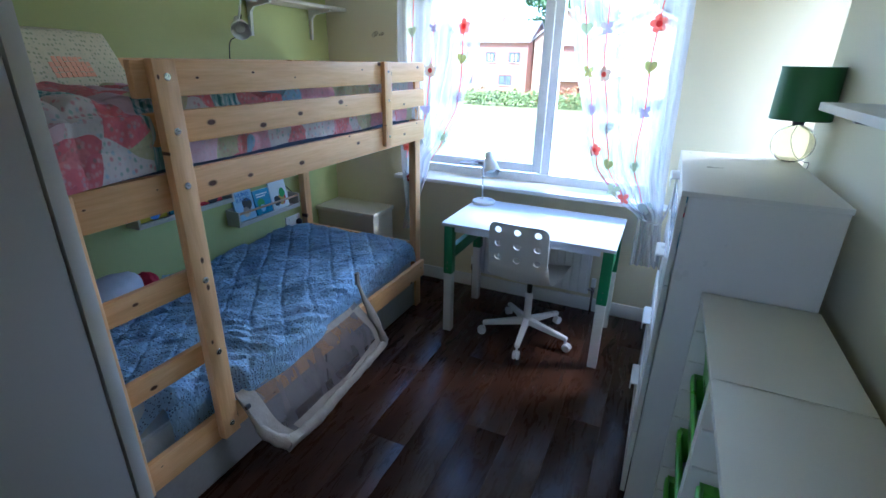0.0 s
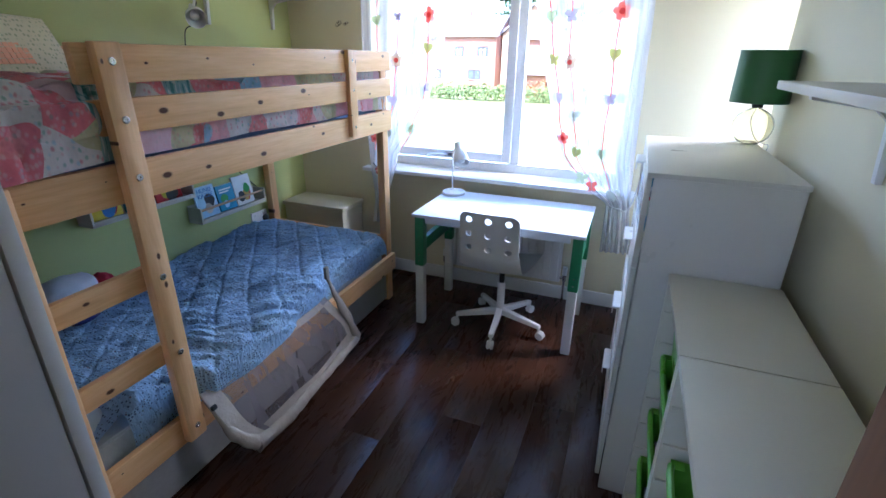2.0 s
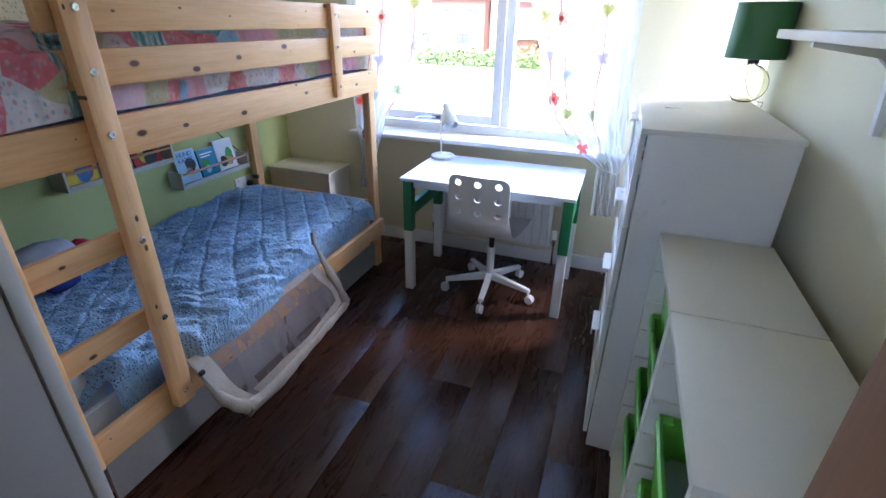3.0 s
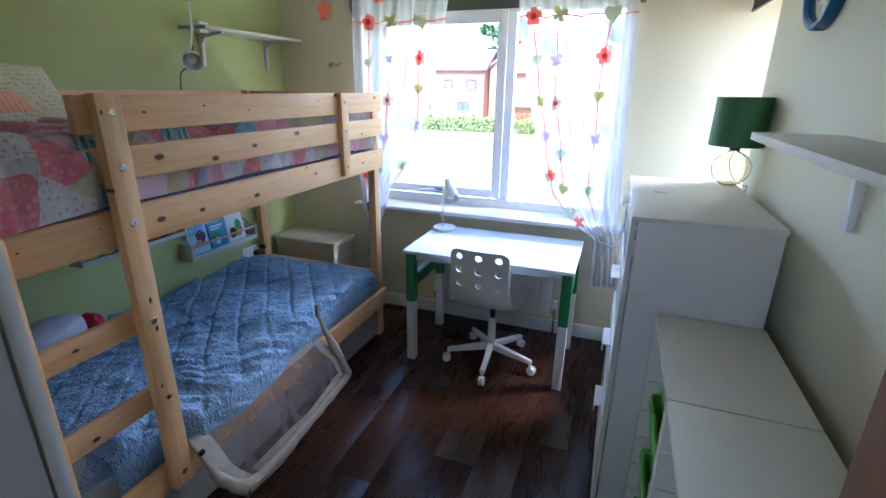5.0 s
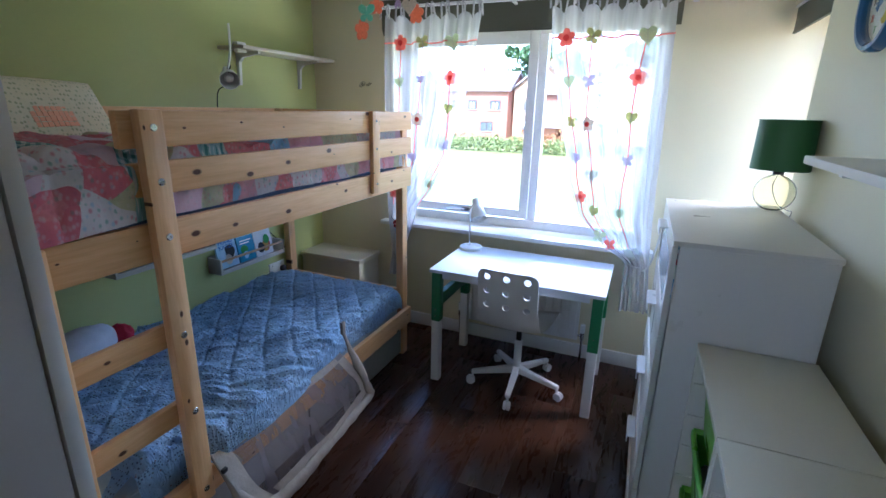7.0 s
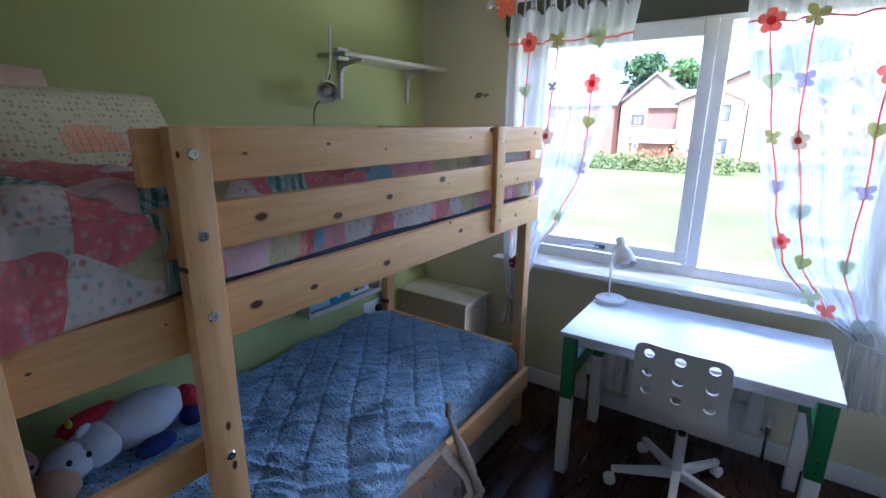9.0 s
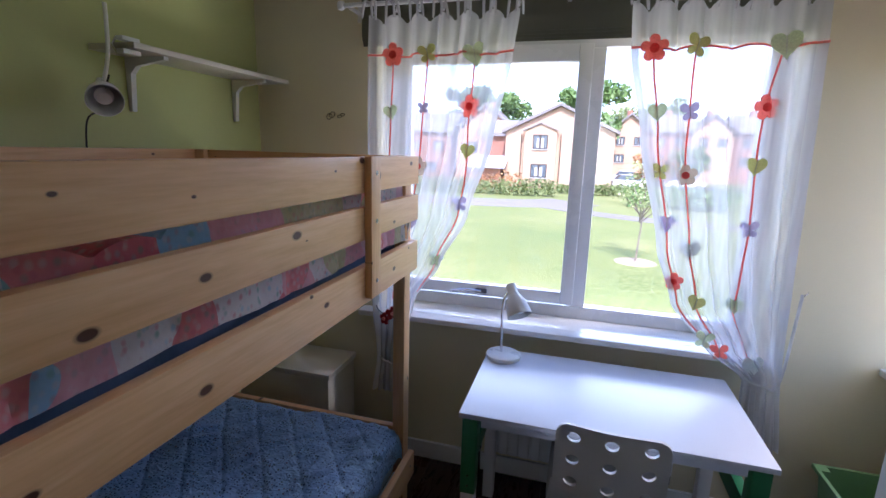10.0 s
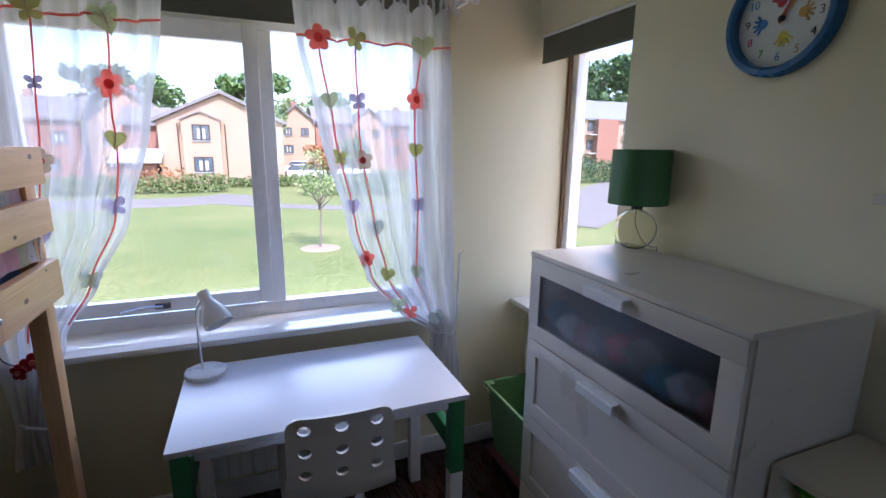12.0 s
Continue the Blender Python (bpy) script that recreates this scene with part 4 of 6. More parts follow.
def pillow(at, size, turn, material, label, seed):
    bm = bmesh.new()
    bmesh.ops.create_cube(bm, size=2.0)
    bmesh.ops.subdivide_edges(bm, edges=bm.edges[:], cuts=9, use_grid_fill=True)
    m = pose(*at, *turn)
    for v in bm.verts:
        x, y, z = v.co
        fat = (1 - abs(x) ** 3.2) ** 0.5 * (1 - abs(y) ** 3.2) ** 0.5 if max(abs(x), abs(y)) < 1 else 0.0
        pinch = 1 - 0.06 * (x * x * y * y) - 0.05 * (1 - abs(y)) * (abs(x) > 0.98)
        k = 1 + 0.1 * noise.noise(Vector((x * 2 + seed, y * 2, z)))
        v.co = m @ Vector((x * size[0] * pinch, y * size[1] * pinch, z * size[2] * (0.06 + 0.94 * fat) * k))
    p = thing("pillow", at, label, "pillow")
    part("cushion", bm, material, p)
    return p, m


pl, pm = pillow((0.095, 2.355, 1.522), (0.27, 0.155, 0.062), (66, 0, 104), SPRIGGED, "cream sprigged pillow with orange print on the top bunk", 1)
bm = bmesh.new()
rnd = random.Random(8)
for i in range(14):
    for k in range(4):
        q = pm @ Matrix.Translation((-0.125 + i * 0.0185, -0.026 + k * 0.0175, 0.0628 - 0.00024 * (i - 6.5) ** 2 - 0.0006 * (k - 1) ** 2))
        w, t = rnd.uniform(0.0075, 0.0096), rnd.uniform(0.0068, 0.0092)
        plate([(-w, -t), (w, -t * 0.9), (w * 0.9, t), (-w * 0.85, t * 0.9)], 0.003, q, bm)
part("print", bm, NEON_ORANGE, pl, "neon orange printed bars")
pillow((-0.10, 2.16, 1.565), (0.24, 0.17, 0.06), (74, 0, 96), surf("peach_pillow_cotton", (0.74, 0.50, 0.42), 0.08, 8, 60, 0.9, 0.4, dist=0.006), "peach cotton pillow standing behind the sprigged one", 5)
pillow((0.20, 2.09, 0.425), (0.30, 0.065, 0.05), (8, 0, 4), SHEET_WHITE, "flat white pillow at the end of the lower bunk", 3)

# folded-down bed guard along the lower bunk
bg = thing("bed_guard", (0.66, 2.8, 0.08), "cream cloth bed guard with mesh, folded down beside the bunk", "bed guard")
GA = [(0.606, 2.392, 0.385), (0.650, 2.392, 0.335), (0.70, 2.42, 0.21), (0.735, 2.50, 0.095)]
GB = [(0.612, 3.205, 0.525), (0.652, 3.222, 0.40), (0.692, 3.262, 0.25), (0.715, 3.30, 0.125)]
def crumpled(points, radii, seed, flat=0.6, steps=14):
    """A soft cloth roll along a line, flattened and uneven."""
    bm = tube(points, radii, steps)
    pts = [Vector(p) for p in points]
    for k, v in enumerate(bm.verts):
        c = pts[min(len(pts) - 1, k // steps)]
        d = v.co - c
        d.z *= 1.0 + 0.15 * noise.noise(v.co * 30)
        d.x *= flat
        v.co = c + d * (1 + 0.42 * noise.noise(Vector((v.co.x * 26, v.co.y * 15, v.co.z * 26 + seed))))
    return bm


ga, gn = curve_through(GA, 8), curve_through([(0.600, 3.19, 0.40), (0.650, 3.215, 0.335)] + GB[2:], 8)
gb = curve_through(GB, 8)
low = curve_through([GA[-1], (0.742, 2.66, 0.085), (0.730, 2.95, 0.10), (0.724, 3.16, 0.112), GB[-1]], 16)
part("near_sleeve", crumpled(ga, [0.007 + 0.020 * max(0, min(1, (i - 9) / 10)) for i in range(len(ga))], 1.0), GUARD_CLOTH, bg)
part("far_sleeve", crumpled(gb, [0.010 + 0.016 * max(0, min(1, (i - 4) / 8)) for i in range(len(gb))], 2.0), GUARD_CLOTH, bg)
part("top_sleeve", crumpled(low, [0.036 - 0.010 * min(1, i / 40) for i in range(len(low))], 3.0), GUARD_CLOTH, bg)


def net_place(u, v, out=0.0):
    i = v * 24
    k, f = min(23, int(i)), i - min(23, int(i))
    a, b = ga[k].lerp(ga[k + 1], f), gn[k].lerp(gn[k + 1], f)
    return a.lerp(b, u) + Vector((out + 0.008 * math.sin(u * 9 + v * 3) + 0.006 * noise.noise(Vector((u * 6, v * 5, 1))), 0, -0.012 * math.sin(u * math.pi)))


part("mesh_panel", sheet(30, 24, net_place), NET, bg, "grey see-through mesh panel")
for u0, u1, v0, v1 in ((0.0, 0.085, 0.0, 1.0), (0.93, 1.0, 0.1, 1.0), (0.115, 0.93, 0.86, 1.0), (0.115, 0.93, 0.0, 0.14)):
    part("cloth_border", sheet(24, 24, lambda u, v: net_place(u0 + (u1 - u0) * u, v0 + (v1 - v0) * v, 0.003)), GUARD_CLOTH, bg)
part("strap", box((0.612, 3.19, 0.50), (0.628, 3.216, 0.565), 0.004), GUARD_CLOTH, bg)
part("clip", box((0.655, 2.385, 0.330), (0.668, 2.407, 0.347), 0.003), BLACK_PLASTIC, bg, "small black plastic clip")

dr = thing("underbed_drawer", (0.1, 3.0, 0), "grey underbed drawer pushed below the bunk", "drawer")
for y0, y1 in ((2.06, 2.985), (2.995, 3.94)):
    part("drawer_front", box((0.535, y0, 0.018), (0.555, y1, 0.195), 0.004), GREY_FELT, dr)
part("drawer_box", box((-0.30, 2.07, 0.02), (0.534, 3.93, 0.17), 0.004), GREY_FELT, dr)


# ---- toys on the lower bunk ----
def toys():
    t = thing("plush_pony", (-0.16, 2.4, 0.48), "white plush pony with red mane lying on the lower bunk", "soft toy")
    part("body", blob((-0.20, 2.48, 0.585), (0.095, 0.155, 0.085), (0, 0, 12), 0.1, 1), PLUSH_WHITE, t)
    part("neck", blob((-0.17, 2.33, 0.575), (0.075, 0.085, 0.07), (0, 0, 15), 0.1, 2), PLUSH_WHITE, t)
    hd = part("head", blob((-0.14, 2.245, 0.57), (0.06, 0.075, 0.06), (0, 0, 20), 0.08, 3), PLUSH_WHITE, t)
    part("muzzle", blob((-0.09, 2.195, 0.545), (0.065, 0.06, 0.055), (0, 0, 10), 0.05, 4), PLUSH_TAN, t, "tan plush muzzle")
    part("mane", blob((-0.225, 2.345, 0.635), (0.035, 0.10, 0.035), (0, 14, 8), 0.3, 5), PLUSH_RED, t, "red plush mane")
    part("tail", blob((-0.19, 2.645, 0.575), (0.05, 0.045, 0.05), (0, 0, 0), 0.3, 6), PLUSH_RED, t, "red plush tail")
    part("boot", blob((-0.14, 2.63, 0.535), (0.045, 0.055, 0.035), (0, 0, 20), 0.1, 7), PLUSH_BLUE, t, "navy plush boot")
    part("boot", blob((-0.10, 2.475, 0.515), (0.045, 0.07, 0.028), (0, 0, 10), 0.1, 8), PLUSH_BLUE, t, "navy plush boot")
    for y in (2.235, 2.285):
        part("eye", blob((-0.084, y, 0.605), (0.006, 0.008, 0.011), (0, 0, 0), 0, 9, 2), BLACK_PLASTIC, hd, "black bead eye")
    part("ear", blob((-0.16, 2.30, 0.645), (0.013, 0.03, 0.024), (0, 20, 30), 0.05, 10, 2), PLUSH_WHITE, hd)
    part("hanging_cord", tube([(-0.20, 2.28, 0.66), (-0.20, 2.285, 0.80), (-0.205, 2.28, 0.95), (-0.21, 2.275, 1.135)], 0.0016, 5), FELT_LIME, t, "thin cord with a yellow bead")
    part("bead", blob((-0.20, 2.28, 0.665), (0.01, 0.01, 0.017), (0, 0, 0), 0, 12, 2), INK_YELLOW, t, "yellow bead")
    p = thing("plush_dog", (-0.14, 2.13, 0.5), "dusky pink plush dog beside the pony", "soft toy")
    part("body", blob((-0.13, 2.115, 0.545), (0.06, 0.055, 0.075), (0, 0, 0), 0.1, 21), PLUSH_PINK, p)
    hd = part("head", blob((-0.135, 2.13, 0.635), (0.052, 0.05, 0.045), (0, 0, 0), 0.08, 22), PLUSH_PINK, p)
    for sx in (-1, 1):
        part("ear", blob((-0.135 + 0.05 * sx, 2.135, 0.665), (0.022, 0.016, 0.03), (0, 25 * sx, 0), 0.1, 23, 2), PLUSH_PINK, hd)
        part("eye", blob((-0.108 + 0.016 * sx, 2.165 - 0.01 * sx, 0.642), (0.007, 0.007, 0.007), (0, 0, 0), 0, 24, 2), BLACK_PLASTIC, hd, "black bead eye")


toys()


# ---- wall shelf with clip lamp, above the bunk ----
def wall_shelf(lo, hi, brackets, wall, sign, label):
    s = thing("wall_shelf", (lo[0], lo[1], lo[2]), label, "shelf", "white wall shelves")
    part("board", box(lo, hi, 0.003), LAMINATE, s)
    for y, reach, down in brackets:
        prof = [(0, 0), (reach, 0), (reach, -0.012), (0.05, -0.03), (0.024, -0.055), (0.014, -down), (0, -down)]
        m = Matrix(((sign, 0, 0, wall), (0, 0, 1, y), (0, 1, 0, lo[2] - 0.001), (0, 0, 0, 1)))
        part("bracket", plate(prof, 0.02, m), STEEL_WHITE, s)


wall_shelf((XL + 0.001, 3.56, 1.892), (-0.215, 4.405, 1.911), ((3.70, 0.175, 0.185), (4.245, 0.175, 0.185)), XL + 0.001, 1, "white wall shelf on brackets over the bunk")
wall_shelf((2.27, 1.98, 1.486), (XR - 0.001, 2.875, 1.506), ((2.715, 0.175, 0.185), (2.15, 0.175, 0.185)), XR - 0.001, -1, "white wall shelf on brackets over the low units")

CLIP_AIM = Matrix.Translation((-0.262, 3.475, 1.752)) @ Vector((0.72, -0.55, -0.42)).to_track_quat("-Z", "Y").to_matrix().to_4x4()
cl = thing("clip_lamp", (-0.25, 3.55, 1.91), "white clip-on reading lamp hanging from the shelf end", "lamp")
part("clip", box((-0.262, 3.535, 1.912), (-0.232, 3.60, 1.926), 0.004, box((-0.262, 3.535, 1.872), (-0.232, 3.60, 1.888), 0.004)), PLASTIC_WHITE, cl)
part("spring", tube([(-0.268, 3.545, 1.875), (-0.275, 3.535, 1.90), (-0.268, 3.545, 1.925)], 0.004, 6), CHROME, cl)
part("arm", tube(curve_through([(-0.247, 3.50, 2.01), (-0.245, 3.497, 1.94), (-0.25, 3.495, 1.86), (-0.268, 3.49, 1.79), (-0.285, 3.49, 1.765)], 6), 0.006, 8), PLASTIC_WHITE, cl)
bm = turned([(0.014, 0.075), (0.018, 0.05), (0.02, 0.0), (0.03, -0.02), (0.045, -0.045), (0.05, -0.085), (0.0475, -0.085), (0.042, -0.045), (0.024, -0.018), (0.012, 0.0)], 24, False)
bm.transform(CLIP_AIM)
hd = part("shade", bm, PLASTIC_WHITE, cl)
bm = turned([(0.001, -0.02), (0.02, -0.03), (0.026, -0.05), (0.018, -0.068), (0.001, -0.074)], 16)
bm.transform(CLIP_AIM)
part("bulb", bm, PAPER, hd, "unlit pearl bulb")
part("cable", tube(curve_through([(-0.248, 3.49, 1.80), (-0.30, 3.49, 1.70), (-0.385, 3.50, 1.62), (-0.40, 3.52, 1.2), (-0.40, 3.70, 0.9), (-0.40, 3.97, 0.62), (-0.398, 3.99, 0.50), (-0.39, 3.95, 0.475)], 8), 0.003, 6), BLACK_PLASTIC, cl, "thin black flex")


# ---- book ledges ----
def ledge(y0, y1, z):
    s = thing("book_ledge", (XL, y0, z), "white wall ledge with a beech rail holding picture books", "shelf", "book ledges")
    x1 = XL + 0.105
    part("back_board", box((XL + 0.001, y0, z), (XL + 0.011, y1, z + 0.10), 0.002), LAMINATE, s)
    part("base_board", box((XL + 0.011, y0, z), (x1, y1, z + 0.012), 0.002), LAMINATE, s)
    for y in (y0, y1 - 0.012):
        part("end_board", box((XL + 0.011, y, z + 0.012), (x1, y + 0.012, z + 0.095), 0.003), LAMINATE, s)
    part("front_lip", box((x1 - 0.012, y0 + 0.012, z + 0.012), (x1, y1 - 0.012, z + 0.026), 0.002), LAMINATE, s)
    part("rail", tube([(x1 - 0.014, y0 + 0.012, z + 0.078), (x1 - 0.014, y1 - 0.012, z + 0.078)], 0.007, 10), BEECH, s)


def text_lines(words, m, size, material, parent):
    """Lettering in the built-in font, as thin solid letters."""
    cu = bpy.data.curves.new("lettering", "FONT")
    cu.body, cu.size, cu.extrude, cu.align_x, cu.align_y = words, size, 0.0006, "CENTER", "CENTER"
    tmp = bpy.data.objects.new("tmp", cu)
    me = bpy.data.meshes.new_from_object(tmp)
    bpy.data.objects.remove(tmp)
    me.transform(m)
    me.materials.append(material)
    ob = new("lettering", me)
    ob.parent = parent
    if parent in BASES:
        ob.matrix_parent_inverse = BASES[parent].inverted()
    return ob


def book(y, z, wide, high, cover, pictures, title, label, x=XL + 0.05, lean=10, group="picture books"):
    b = thing("picture_book", (x, y, z), label, "book", group)
    m = pose(x, y, z, 0, -lean, 0)
    bm = box((-0.006, 0, 0), (0.006, wide, high), 0.001)
    bm.transform(m)
    part("cover", bm, cover, b)
    bm = box((-0.0045, 0.002, 0.002), (0.0045, wide - 0.004, high + 0.001))
    bm.transform(m)
    part("pages", bm, PAPER, b)
    face = m @ Matrix(((0, 0, 1, 0.0066), (1, 0, 0, 0), (0, 1, 0, 0), (0, 0, 0, 1)))
    rnd = random.Random(round(y * 1000))
    for i, material in enumerate(pictures):
        cx, cy, r = wide * (0.3 + 0.4 * rnd.random()), high * (0.22 + 0.35 * rnd.random()), wide * rnd.uniform(0.14, 0.24)
        part("picture", plate([(cx + r * (1 + 0.15 * math.sin(3 * a + i)) * math.cos(a), cy + r * 1.2 * math.sin(a)) for a in (k * 0.449 for k in range(14))], 0.0006, face @ Matrix.Translation((0, 0, 0.0004 * i))), material, b)
    if isinstance(title, list):
        for k, w in enumerate(title):
            text_lines(w, face @ Matrix.Translation((wide / 2, high * (0.86 - 0.17 * k), 0.001)), wide * 0.24, INK_BLUE, b)
    else:
        for k in range(title):
            part("title_bar", plate([(wide * 0.15, high * (0.80 - 0.1 * k)), (wide * (0.85 - 0.15 * k), high * (0.80 - 0.1 * k)), (wide * (0.85 - 0.15 * k), high * (0.85 - 0.1 * k)), (wide * 0.15, high * (0.85 - 0.1 * k))], 0.0008, face), PAPER, b)


LZ = 0.622
ledge(3.322, 3.86, LZ)
ledge(2.73, 3.31, LZ + 0.17)
book(3.36, LZ + 0.013, 0.15, 0.185, COVER_BLUE, [PAPER, INK_BLACK, FELT_CREAM], ["HUND", "KATZE"], "pale blue picture book with blue title on the ledge")
book(3.52, LZ + 0.013, 0.135, 0.16, COVER_TEAL, [INK_GREEN, COVER_BLUE], 2, "teal picture book with a green figure, on the ledge")
book(3.66, LZ + 0.013, 0.15, 0.185, PAPER, [INK_RED, INK_OCHRE, INK_BLACK, INK_GREEN], 3, "white and red picture book on the ledge")
for i, (cv, pics) in enumerate(((INK_YELLOW, [INK_RED, INK_BLUE]), (COVER_TEAL, [INK_YELLOW, INK_RED]), (INK_RED, [PAPER, INK_YELLOW, INK_BLACK]))):
    book(2.76 + i * 0.175, LZ + 0.183, 0.16, 0.115 + 0.012 * i, cv, pics, 1, ("yellow", "blue", "red")[i] + " picture book lying behind the ledge rail")

so = thing("wall_socket", (XL, 3.88, 0.49), "white double wall socket with a black plug", "socket")
part("plate", box((XL + 0.001, 3.805, 0.445), (XL + 0.010, 3.952, 0.532), 0.003), PLASTIC_WHITE, so)
for y in (3.838, 3.918):
    part("switch", box((XL + 0.010, y - 0.006, 0.505), (XL + 0.014, y + 0.006, 0.52), 0.001), PLASTIC_WHITE, so)
part("plug", blob((XL + 0.03, 3.915, 0.478), (0.022, 0.024, 0.027), (0, 0, 0), 0.02, 2, 2), BLACK_PLASTIC, so, "black plug")

wb = thing("storage_stool", (-0.14, 4.25, 0), "cream painted box stool between the bunk and the window wall", "stool")
part("body", box((-0.385, 4.135, 0), (0.115, 4.405, 0.515), 0.004), CREAM_FOIL, wb)
part("lid", box((-0.395, 4.122, 0.516), (0.128, 4.412, 0.545), 0.006), CREAM_FOIL, wb)

for k, (x, w) in enumerate(((0.0, 0.03), (0.055, 0.022))):
    d = thing("wall_decal", (x, YF, 1.74), "small black outline sticker of a flying insect on the wall", "sticker", "insect stickers")
    for s in (0, 1):
        pts = [(x - 0.012 + s * 0.016 + w * 0.45 * math.cos(a) * (1 + 0.3 * math.sin(2 * a + k)), YF - 0.002, 1.745 + w * (0.45 - 0.2 * k) * math.sin(a) + 0.008 * s) for a in (i * 0.3307 for i in range(20))]
        part("outline", tube(pts, 0.0016, 5), INK_BLACK, d)


# ---- desk, chair, lamp ----
DX0, DX1, DY0, DY1, DZ = 0.853, 1.815, 3.722, 4.302, 0.722


def desk():
    d = thing("desk", (1.33, 4.0, 0), "white child's desk with green and white legs", "desk")
    part("desktop", box((DX0, DY0, DZ - 0.019), (DX1, DY1, DZ), 0.003), DESK_WHITE, d)
    part("apron", box((DX0 + 0.075, DY0 + 0.02, DZ - 0.055), (DX1 - 0.075, DY0 + 0.036, DZ - 0.0195), 0.002), DESK_WHITE, d)
    for x in (DX0 + 0.008, DX1 - 0.062):
        for y in (DY0 + 0.022, DY1 - 0.076):
            front = y < 4
            up = part("upper_leg", box((x, y, 0.395), (x + 0.054, y + 0.054, DZ - 0.0195), 0.004), GREEN_PAINT, d, "green upper leg")
            part("lower_leg", box((x + 0.002, y + 0.002, 0), (x + 0.052, y + 0.052, 0.3945), 0.004), STEEL_WHITE, d, "white lower leg")
            for z in (0.43, 0.47):
                part("screw", tube([(x + 0.027, y - 0.001, z), (x + 0.027, y - 0.003, z)], 0.004, 8), CHROME, up)
        part("side_beam", box((x + 0.006, DY0 + 0.077, 0.475), (x + 0.040, DY1 - 0.077, 0.55), 0.004), GREEN_PAINT, d, "green side beam")
        part("side_beam", box((x + 0.006, DY0 + 0.077, 0.645), (x + 0.040, DY1 - 0.077, 0.7015), 0.004), GREEN_PAINT, d, "green side beam")


desk()


def chair():
    cx, cy = 1.355, 3.915
    c = thing("desk_chair", (cx, cy, 0), "white swivel chair with a perforated back, pushed under the desk", "chair")
    m = Matrix.Translation((cx, cy, 0)) @ pose(0, 0, 0, 0, 0, -3)

    def put(nm, bm, material, label="", parent=None):
        bm.transform(m)
        return part(nm, bm, material, parent or c, label)

    # back: a slab with nine holes, cut as strips round each hole
    n = 20
    x0, x1, z0, z1 = -0.162, 0.162, 0.575, 0.815
    cells_x = [x0, -0.054, 0.054, x1]
    cells_z = [z0, 0.655, 0.735, z1]

    def back_y(z):
        return -0.275 - (z - 0.55) * 0.10

    bm = bmesh.new()
    holes = []
    for side in (0, 1):
        def vert(x, z):
            r = 0.045
            for ex, sx in ((x0, 1), (x1, -1)):
                cxr = ex + sx * r
                if z > z1 - r and (x - cxr) * sx < 0:
                    dx, dz = x - cxr, z - (z1 - r)
                    k = max(abs(dx), abs(dz)) / max(1e-9, math.hypot(dx, dz))
                    x, z = cxr + dx * k, z1 - r + dz * k
            bow = 0.018 * (1 - (x / 0.162) ** 2)
            return bm.verts.new((x, back_y(z) - bow + 0.012 * side, z))
        for i in range(3):
            for j in range(3):
                a, b, p, q = cells_x[i], cells_x[i + 1], cells_z[j], cells_z[j + 1]
                hx = (-0.108, 0.0, 0.108)[i]
                hz = (0.615, 0.695, 0.775)[j]
                rim, edge = [], []
                for k in range(n):
                    an = 2 * math.pi * (k + 0.5) / n
                    dx, dz = math.cos(an), math.sin(an)
                    t = min(((b - hx) if dx > 0 else (a - hx)) / dx, ((q - hz) if dz > 0 else (p - hz)) / dz)
                    rim.append(vert(hx + 0.0195 * dx, hz + 0.017 * dz))
                    edge.append(vert(hx + t * dx, hz + t * dz))
                for k in range(n):
                    f = (rim[k], rim[(k + 1) % n], edge[(k + 1) % n], edge[k])
                    bm.faces.new(f if side else f[::-1])
                corners = [(b, q), (a, q), (a, p), (b, p)]
                for k in range(n):
                    a1, a2 = edge[k], edge[(k + 1) % n]
                    an1, an2 = 2 * math.pi * (k + 0.5) / n, 2 * math.pi * (k + 1.5) / n
                    for qx, qz in corners:
                        ca = math.atan2(qz - hz, qx - hx) % (2 * math.pi)
                        if an1 < ca < an2:
                            bm.faces.new((a1, a2, vert(qx, qz)))
                holes.append(rim)
    half = len(holes) // 2
    for a, b in zip(holes[:half], holes[half:]):
        for k in range(n):
            bm.faces.new((a[k], b[k], b[(k + 1) % n], a[(k + 1) % n]))
    bmesh.ops.remove_doubles(bm, verts=bm.verts[:], dist=0.0002)
    bmesh.ops.bridge_loops(bm, edges=[e for e in bm.edges if len(e.link_faces) == 1])
    put("backrest", bm, CHAIR_WHITE, "white moulded backrest with nine round holes")

    # seat: a shell that sweeps up into the back
    def shell(u, v):
        x = (u - 0.5) * (0.336 + 0.06 * math.sin(v * math.pi * 0.55))
        s = v * 0.5
        if s < 0.12:
            t = s / 0.12
            y, z = -0.272 + 0.045 * t * t, 0.578 - 0.118 * t ** 0.8
        else:
            t = (s - 0.12) / 0.38
            y, z = -0.227 + 0.40 * t, 0.46 - 0.022 * math.sin(t * math.pi) - 0.03 * max(0, t - 0.8) * 5
        return Vector((x, y + 0.0, z + 0.02 * (2 * u - 1) ** 2))
    bm = sheet(16, 26, shell)
    bmesh.ops.solidify(bm, geom=bm.faces[:], thickness=0.011)
    put("seat", bm, CHAIR_WHITE)
    put("seat_plate", box((-0.08, -0.12, 0.415), (0.08, 0.06, 0.432), 0.003), STEEL_WHITE)
    put("gas_lift", tube([(0, 0, 0.29), (0, 0, 0.415)], 0.016, 14), BLACK_PLASTIC, "black gas lift")
    put("column", tube([(0, 0, 0.085), (0, 0, 0.30)], 0.023, 16), STEEL_WHITE)
